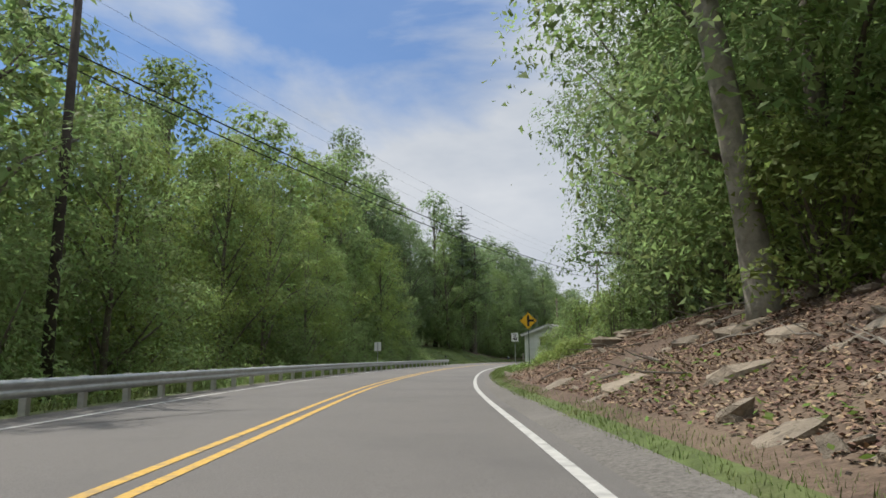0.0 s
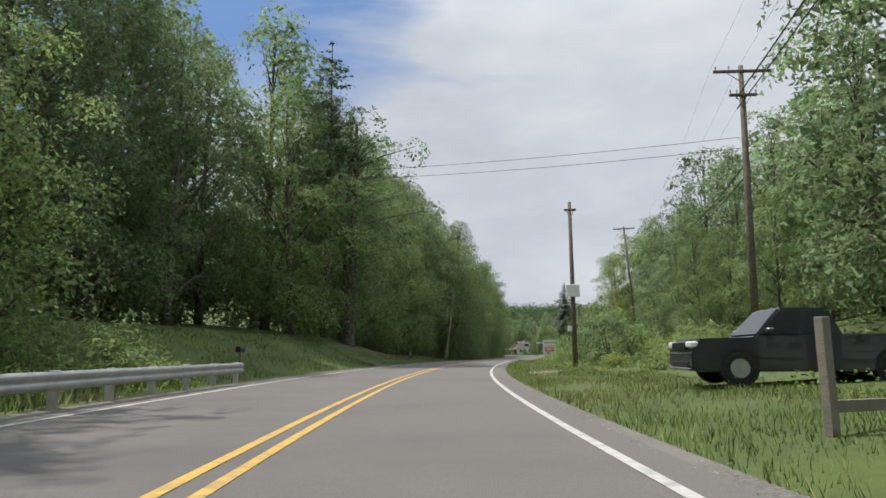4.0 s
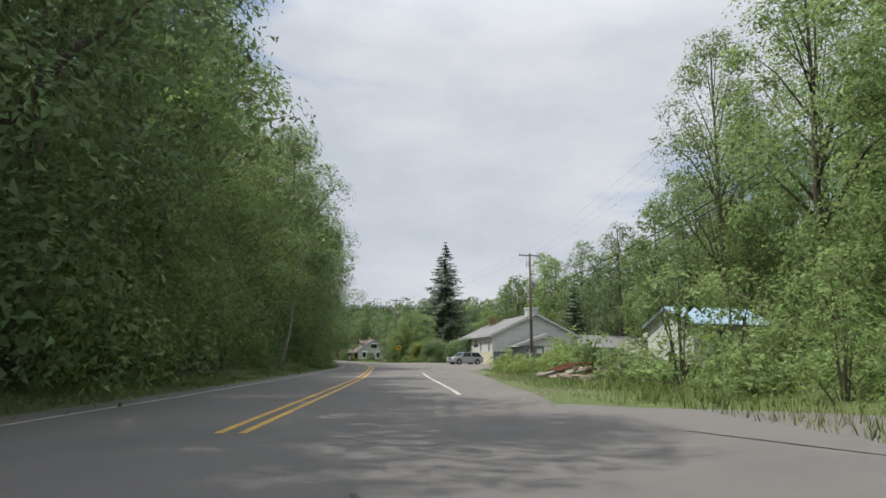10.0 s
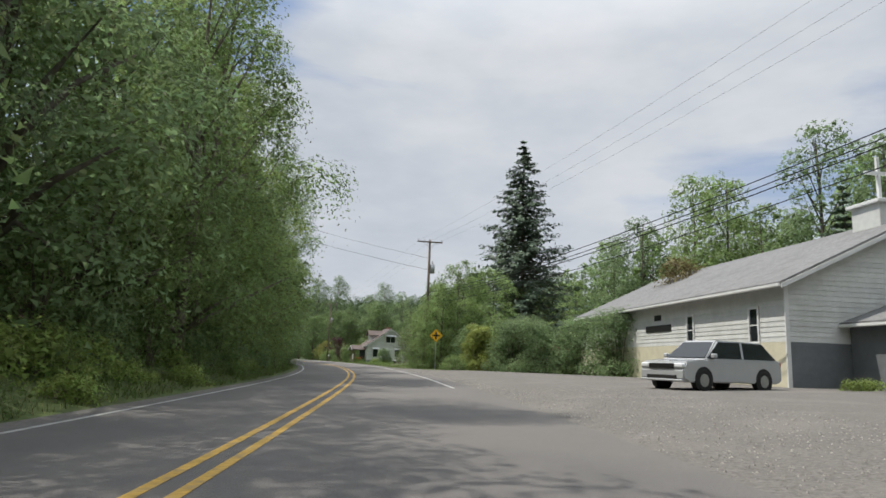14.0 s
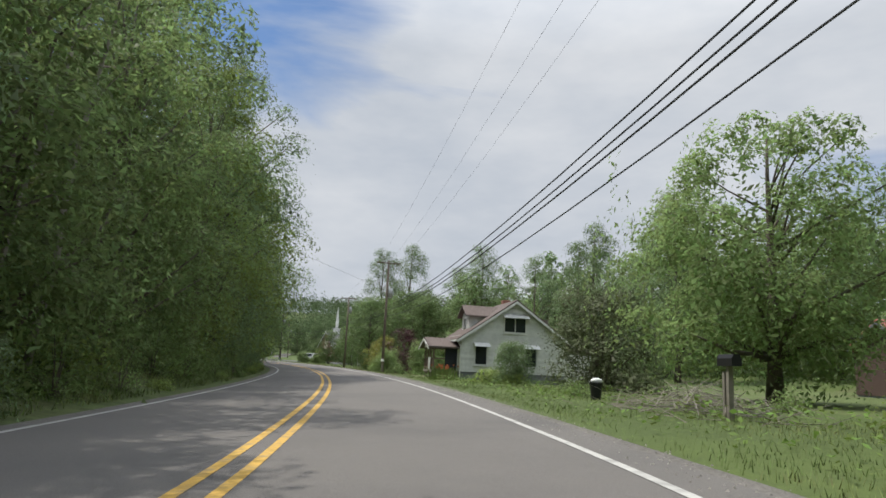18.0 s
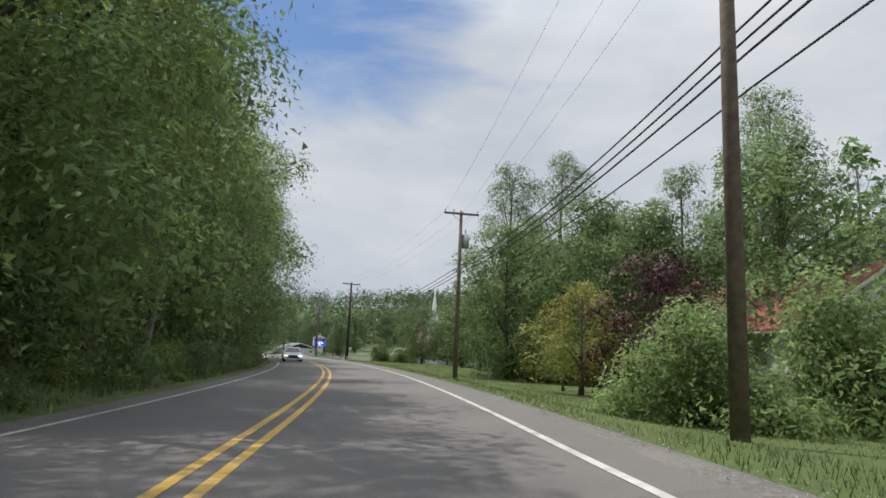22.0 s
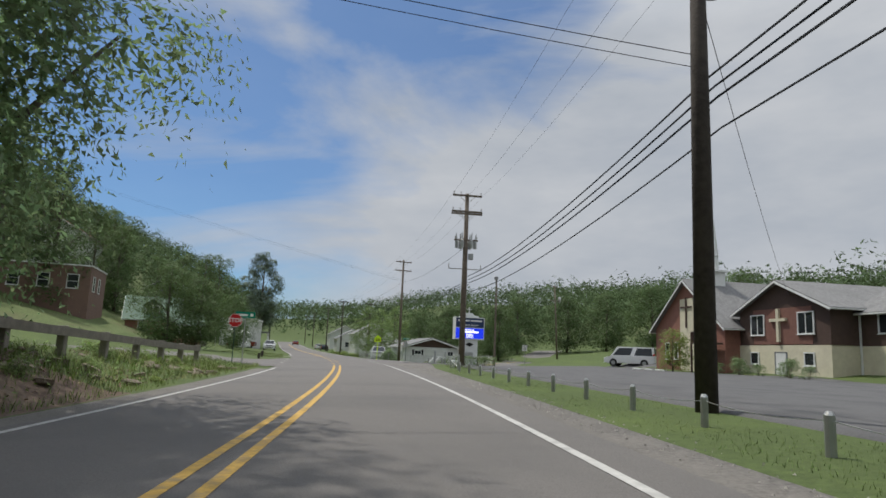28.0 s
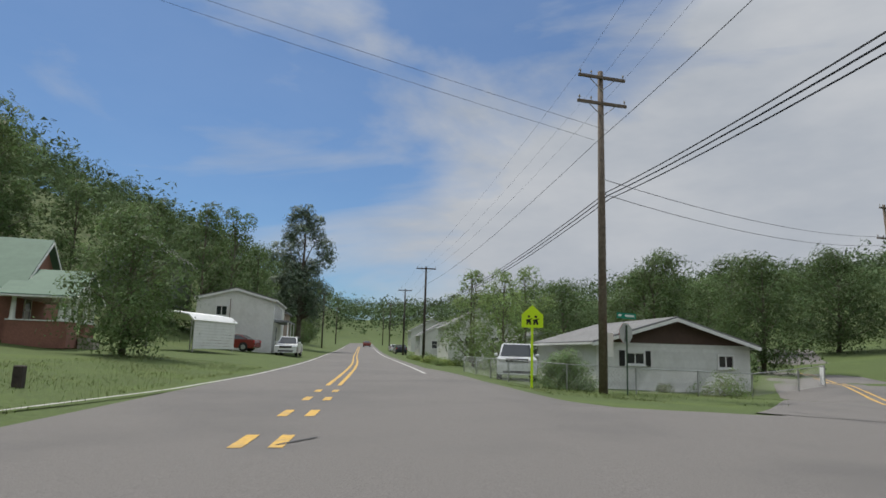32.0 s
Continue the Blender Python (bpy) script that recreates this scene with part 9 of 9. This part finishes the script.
chain = [top_of(17.5, -8.2, 12.2), top_of(93, 14.8, 12.6), top_of(133, 21, 15.0), top_of(177.8, 20.2, 14.2), top_of(234.4, 17.4, 12.4), top_of(287.3, 7.4, 11.8), top_of(354.9, 6.7, 11.0), top_of(383.7, 7.5, 10.0), top_of(434.3, 7.0, 10.2), top_of(465.2, 8.0, 11.3), top_of(504.3, 9.75, 12.6), top_of(552, 7.4, 10.3), top_of(584, 7.2, 10.3), top_of(640, 7.2, 10.8), top_of(690, 7.0, 10.8)]
spots = ((234.4, 17.4, 8.4), (287.3, 7.4, 7.0), (354.9, 6.7, 6.7), (383.7, 7.5, 6.9), (434.3, 7.0, 6.2), (465.2, 8.0, 5.9), (504.3, 9.75, 8.1), (552, 7.4, 6.5), (584, 7.2, 6.5), (640, 7.2, 6.5), (690, 7.0, 6.5))
comm = {i + 4: top_of(*p) for i, p in enumerate(spots)}
for i, (a, b) in enumerate(zip(chain, chain[1:])):
    sag = 0.012 * (b - a).length
    wires = [(-1.05, -0.1, sag, 0.004), (1.05, -0.1, sag, 0.004), (0.1, -0.1, sag, 0.004)]
    if i < 4:
        low = 1.2 if i == 0 else 4.4
        wires += [(0.0, low, sag * 1.2, 0.028), (0.0, low + 0.5, sag * 1.2, 0.024)]
    power_line(a, b, wires)
    if i >= 4:
        near = [(0.2, 0.25, sag * 1.3, 0.018), (0.26, 0.38, sag * 1.3, 0.02), (0.32, 0.52, sag * 1.3, 0.018), (-0.1, -1.9, sag, 0.01)]
        power_line(comm[i], comm[i + 1], near if i > 8 else [(0.2, 0, sag * 1.3, 0.02), (0.28, 0.2, sag * 1.35, 0.02), (0.34, 0.4, sag * 1.3, 0.022), (0.4, 1.0, sag * 1.3, 0.018)], "thick black bundle of cables between the poles")
for a, b, ws in ((top_of(287.3, 7.4, 10.2), top_of(300, -22, 13), ((0, 0, 0.5, 0.012), (0, 1.1, 0.6, 0.014))), (top_of(354.9, 6.6, 8.2), top_of(350, -22, 12), ((0, 0, 0.4, 0.01),)), (top_of(434.3, 7.0, 6.6), top_of(435.5, -20, 9.0), ((0, 0, 0.3, 0.009), (0.0, 0.25, 0.3, 0.008))),
                 (top_of(434.3, 7.0, 8.0), top_of(470, 36, 6.5), ((0, 0, 0.5, 0.01),)), (top_of(504.3, 9.75, 8.4), top_of(523.6, 39.8, 9.6), ((0, 0, 0.7, 0.014), (0, 0.6, 0.8, 0.014))), (top_of(504.3, 9.75, 10.2), top_of(497, -40, 13), ((-0.6, 0, 0.5, 0.007), (0.6, 0, 0.5, 0.007))), (top_of(93, 14.8, 9.6), top_of(120, -25, 14), ((0, 0, 0.7, 0.012), (0, 0.5, 0.8, 0.012)))):
    power_line(a, b, ws, "thin service cables across the road")
# ---- grass, weeds and loose stones along the verges ----
def blades(name, zones, label, material, seed, tall=1.0):
    """zones: s from, to, d from, to, blades a square metre, height."""
    rng = np.random.default_rng(seed)
    V = []
    for s0, s1, d0, d1, per, hh in zones:
        n = int((s1 - s0) * abs(d1 - d0) * per)
        ss, dd = rng.uniform(s0, s1, n), rng.uniform(min(d0, d1), max(d0, d1), n)
        lush = np.sin(ss * 0.9 + 1.7 * np.sin(dd * 0.8)) + np.sin(dd * 1.7 + 1.3 * np.sin(ss * 0.55)) + rng.normal(0, 0.7, n)
        keep = lush > -1.1
        ss, dd, lush = ss[keep], dd[keep], lush[keep]
        n = len(ss)
        p = G_many(ss, dd, -0.015)
        a, b = rng.uniform(0, 6.283, n), rng.uniform(0, 6.283, n)
        h = hh * rng.uniform(0.45, 1.2, n) * (1 + 0.18 * lush)
        w = h * 0.03 + 0.004
        z = np.zeros(n)
        side = np.stack([np.cos(a) * w, np.sin(a) * w, z], 1)
        tip = np.stack([np.cos(b) * h * 0.35, np.sin(b) * h * 0.35, h], 1)
        V.append(np.stack([p - side, p + side, p + tip], 1).reshape(-1, 3))
    V = np.vstack(V)
    up = rng.normal(0, 0.3, (len(V) // 3, 3)) + (0, 0, 1)
    o = new(name, quads(name, (V, up / np.linalg.norm(up, axis=1)[:, None]), material, 3))
    return tagged(o, label, "grass", kind="stuff")


blades("verge_grass", [(-4, 46, 4.6, 5.3, 300, 0.08), (26, 48, 5.0, 10, 60, 0.14), (48, 60, 5.0, 10, 120, 0.16), (46, 92, 4.7, 9.8, 190, 0.14), (88, 150, 4.7, 8.8, 130, 0.15), (146, 153.5, 6.2, 11, 100, 0.17),
                       (170, 186, 7.5, 10, 90, 0.22), (176, 199, 6.6, 9.2, 110, 0.14), (199, 212, 8.0, 10.5, 110, 0.14)], "rough grass and weeds on the road's verge", verge_blade, 1)
blades("bank_grass", [(82, 114, -4.9, -13, 90, 0.18), (112, 200, -4.8, -7.6, 80, 0.16), (200, 226, -4.7, -6.4, 80, 0.2), (226, 414, -4.5, -6.2, 100, 0.22), (412, 424, -4.3, -8.0, 90, 0.2), (424, 450, -4.2, -5.0, 90, 0.16), (424, 456, -5.0, -8.6, 90, 0.24), (450, 460, -4.2, -8.0, 90, 0.2), (-6, 84, -4.8, -6.4, 90, 0.3)], "grass and weeds on the left bank", verge_blade, 2)
blades("lawn_grass", [(284, 336, 4.9, 11, 120, 0.09), (338, 418, 4.5, 7.0, 130, 0.1), (353, 418, 7.0, 13, 110, 0.07), (416, 456, 4.9, 7.1, 130, 0.05), (456, 468, 6.9, 9.0, 110, 0.1), (498, 506, 6, 18, 90, 0.1), (486, 515, -4.2, -10, 90, 0.09), (456, 463, -4.3, -8, 110, 0.2)], "short mown lawn grass", grass_blade, 3)
weed = mat("weed leaves", (0.13, 0.2, 0.04), 0.6, vary=0.25, scale=1.0, island=0.35, translucent=0.35)
dead_leaf = mat("dead leaves", (0.21, 0.135, 0.095), 0.8, vary=0.3, scale=3.0, island=0.6)


def litter(name, zones, size, material, label, seed, up=0.03, flat=True):
    rng = np.random.default_rng(seed)
    at = []
    for s0, s1, d0, d1, per in zones:
        n = int((s1 - s0) * abs(d1 - d0) * per)
        ss, dd = rng.uniform(s0, s1, n), rng.uniform(min(d0, d1), max(d0, d1), n)
        keep = np.sin(ss * 0.8 + 2 * np.sin(dd * 0.6)) + np.sin(dd * 1.3 + 1.5 * np.sin(ss * 0.5)) + rng.normal(0, 0.6, n) > -0.8
        ss, dd = ss[keep], dd[keep]
        p = G_many(ss, dd)
        p[:, 2] += up * (rng.uniform(0.6, 1.4, len(ss)) if flat else rng.uniform(0.2, 5, len(ss)))
        at.append(p)
    at = np.vstack(at)
    o = new(name, quads(name, leaf_quads(at, np.tile((0, 0, 1.6 if flat else 0.7), (len(at), 1)), size, rng), material))
    return tagged(o, label, "ground litter", kind="stuff")


litter("dead_leaves", [(-8, 34, 5.4, 9, 380), (-8, 34, 9, 13, 220), (100, 128, 7.5, 10, 8), (180, 200, 8, 12, 14), (126, 225, -7.0, -10, 16), (424, 452, -4.8, -8.2, 70)], 0.07, dead_leaf, "dry brown leaves strewn on the bank", 5, 0.03)
litter("weeds", [(-6, 14, 5.2, 7.0, 14), (28, 60, 5.6, 12, 16), (284, 336, 5.4, 11, 16), (60, 92, 8, 11, 16), (96, 150, 7.0, 11, 34), (172, 200, 9.5, 14, 26), (226, 414, -4.9, -8.0, 34), (414, 458, -4.8, -8.5, 16), (-6, 86, -5.3, -7.5, 30), (88, 118, -6.5, -11, 12)], 0.11, weed, "broad-leaved weeds on the verges", 6, 0.07, False)
# loose gravel
rng_g = np.random.default_rng(8)
V = []
for s0, s1, d0, d1, per in ((199, 250, 4.4, 12, 40), (250, 290, 4.3, 6, 40), (290, 470, 4.0, 4.8, 26), (60, 146, 4.25, 4.75, 12), (178, 198, 4.4, 7.4, 20)):
    n = int((s1 - s0) * (d1 - d0) * per)
    for p in map(Vector, G_many(rng_g.uniform(s0, s1, n), rng_g.uniform(d0, d1, n), 0.03)):
        r, a = rng_g.uniform(0.008, 0.024), rng_g.uniform(0, 2.1)
        q = [(p.x + r * math.cos(a + k * 2.094), p.y + r * math.sin(a + k * 2.094), p.z) for k in range(3)]
        tip = (p.x, p.y, p.z + r * 0.9)
        for k in range(3):
            V += [q[k], q[(k + 1) % 3], tip]
o = new("loose_gravel", quads("loose_gravel", np.array(V), mat("gravel stones", (0.3, 0.285, 0.26), 0.95, vary=0.25, scale=9, island=0.4), 3))
tagged(o, "loose grey gravel stones beside the asphalt", "gravel", kind="stuff")
# tar seams and cracks in the asphalt
tar = mat("tar seam", (0.045, 0.045, 0.045), 0.7, vary=0.2)
for s0, d0, s1, d1 in ((168, 2.0, 158, 4.4), (27, -4.0, 30.5, 3.9), (10, -3.3, 13.5, -0.8), (96, -2.5, 99, -0.9), (101, 1.4, 103, 3.3), (196, -3.0, 199, -1.2), (487.0, 0.2, 487.7, 0.7)):
    lane("crack", [(s0, d0, 0.05), ((s0 * 2 + s1) / 3, (d0 * 2 + d1) / 3 + 0.12, 0.06), ((s0 + s1 * 2) / 3, (d0 + d1 * 2) / 3 - 0.1, 0.05), (s1, d1, 0.04)], tar, "dark tar seam across the asphalt", "road crack", 0.028, 1)


# slender pale trunks that lean out of the woods
for i, (s, d, h, lean, r) in enumerate(((170.4, -6.0, 11.5, 1.1, 0.07), (161.0, -6.9, 9.5, 1.4, 0.15), (163.0, -6.9, 10.5, 1.1, 0.13), (372.0, -6.9, 9.5, 1.0, 0.1), (386.5, -6.7, 10.5, 1.3, 0.12), (395.0, -6.8, 10.0, 0.9, 0.09), (404.0, -6.6, 11.0, 1.2, 0.11), (211.0, -6.7, 8.5, 1.6, 0.1), (306.0, -7.4, 11.0, 0.9, 0.1), (307.5, -7.1, 11.0, 0.9, 0.09))):
    rng_p = np.random.default_rng(70 + i)
    bm = bmesh.new()
    zs = np.linspace(-0.3, h, 9)
    off = np.cumsum(rng_p.normal(0, 0.09, (9, 2)), 0)
    line = [(lean * max(0.0, z / h) + off[k][0], off[k][1], z) for k, z in enumerate(zs)]
    tube(bm, line, list(np.linspace(r * 1.25, r * 0.35, 9)), 8)
    tips = []
    for k in range(3, 9):
        x, y, z = line[k]
        u, v = rng_p.normal(0, 0.9, 2)
        tube(bm, [(x, y, z), (x + u * 0.5, y + v * 0.5, z + 0.5), (x + u, y + v, z + 0.8)], [r * 0.4, r * 0.25, r * 0.12], 5)
        if k > 5:
            tips.append((x + u, y + v, z + 0.8, rng_p.uniform(0.5, 0.9)))
    slim = thing("tree", stand(s, d), "slender pale trunk leaning out of the dark woods", "tree", "slender pale trees")
    part("trunk", bm, pale_bark, slim, "pale grey slender trunk", True)
    crown = new("crown", quads("slim crown", blob_leaves(tips, 60, 0.26, rng_p), leaves))
    crown.parent = slim
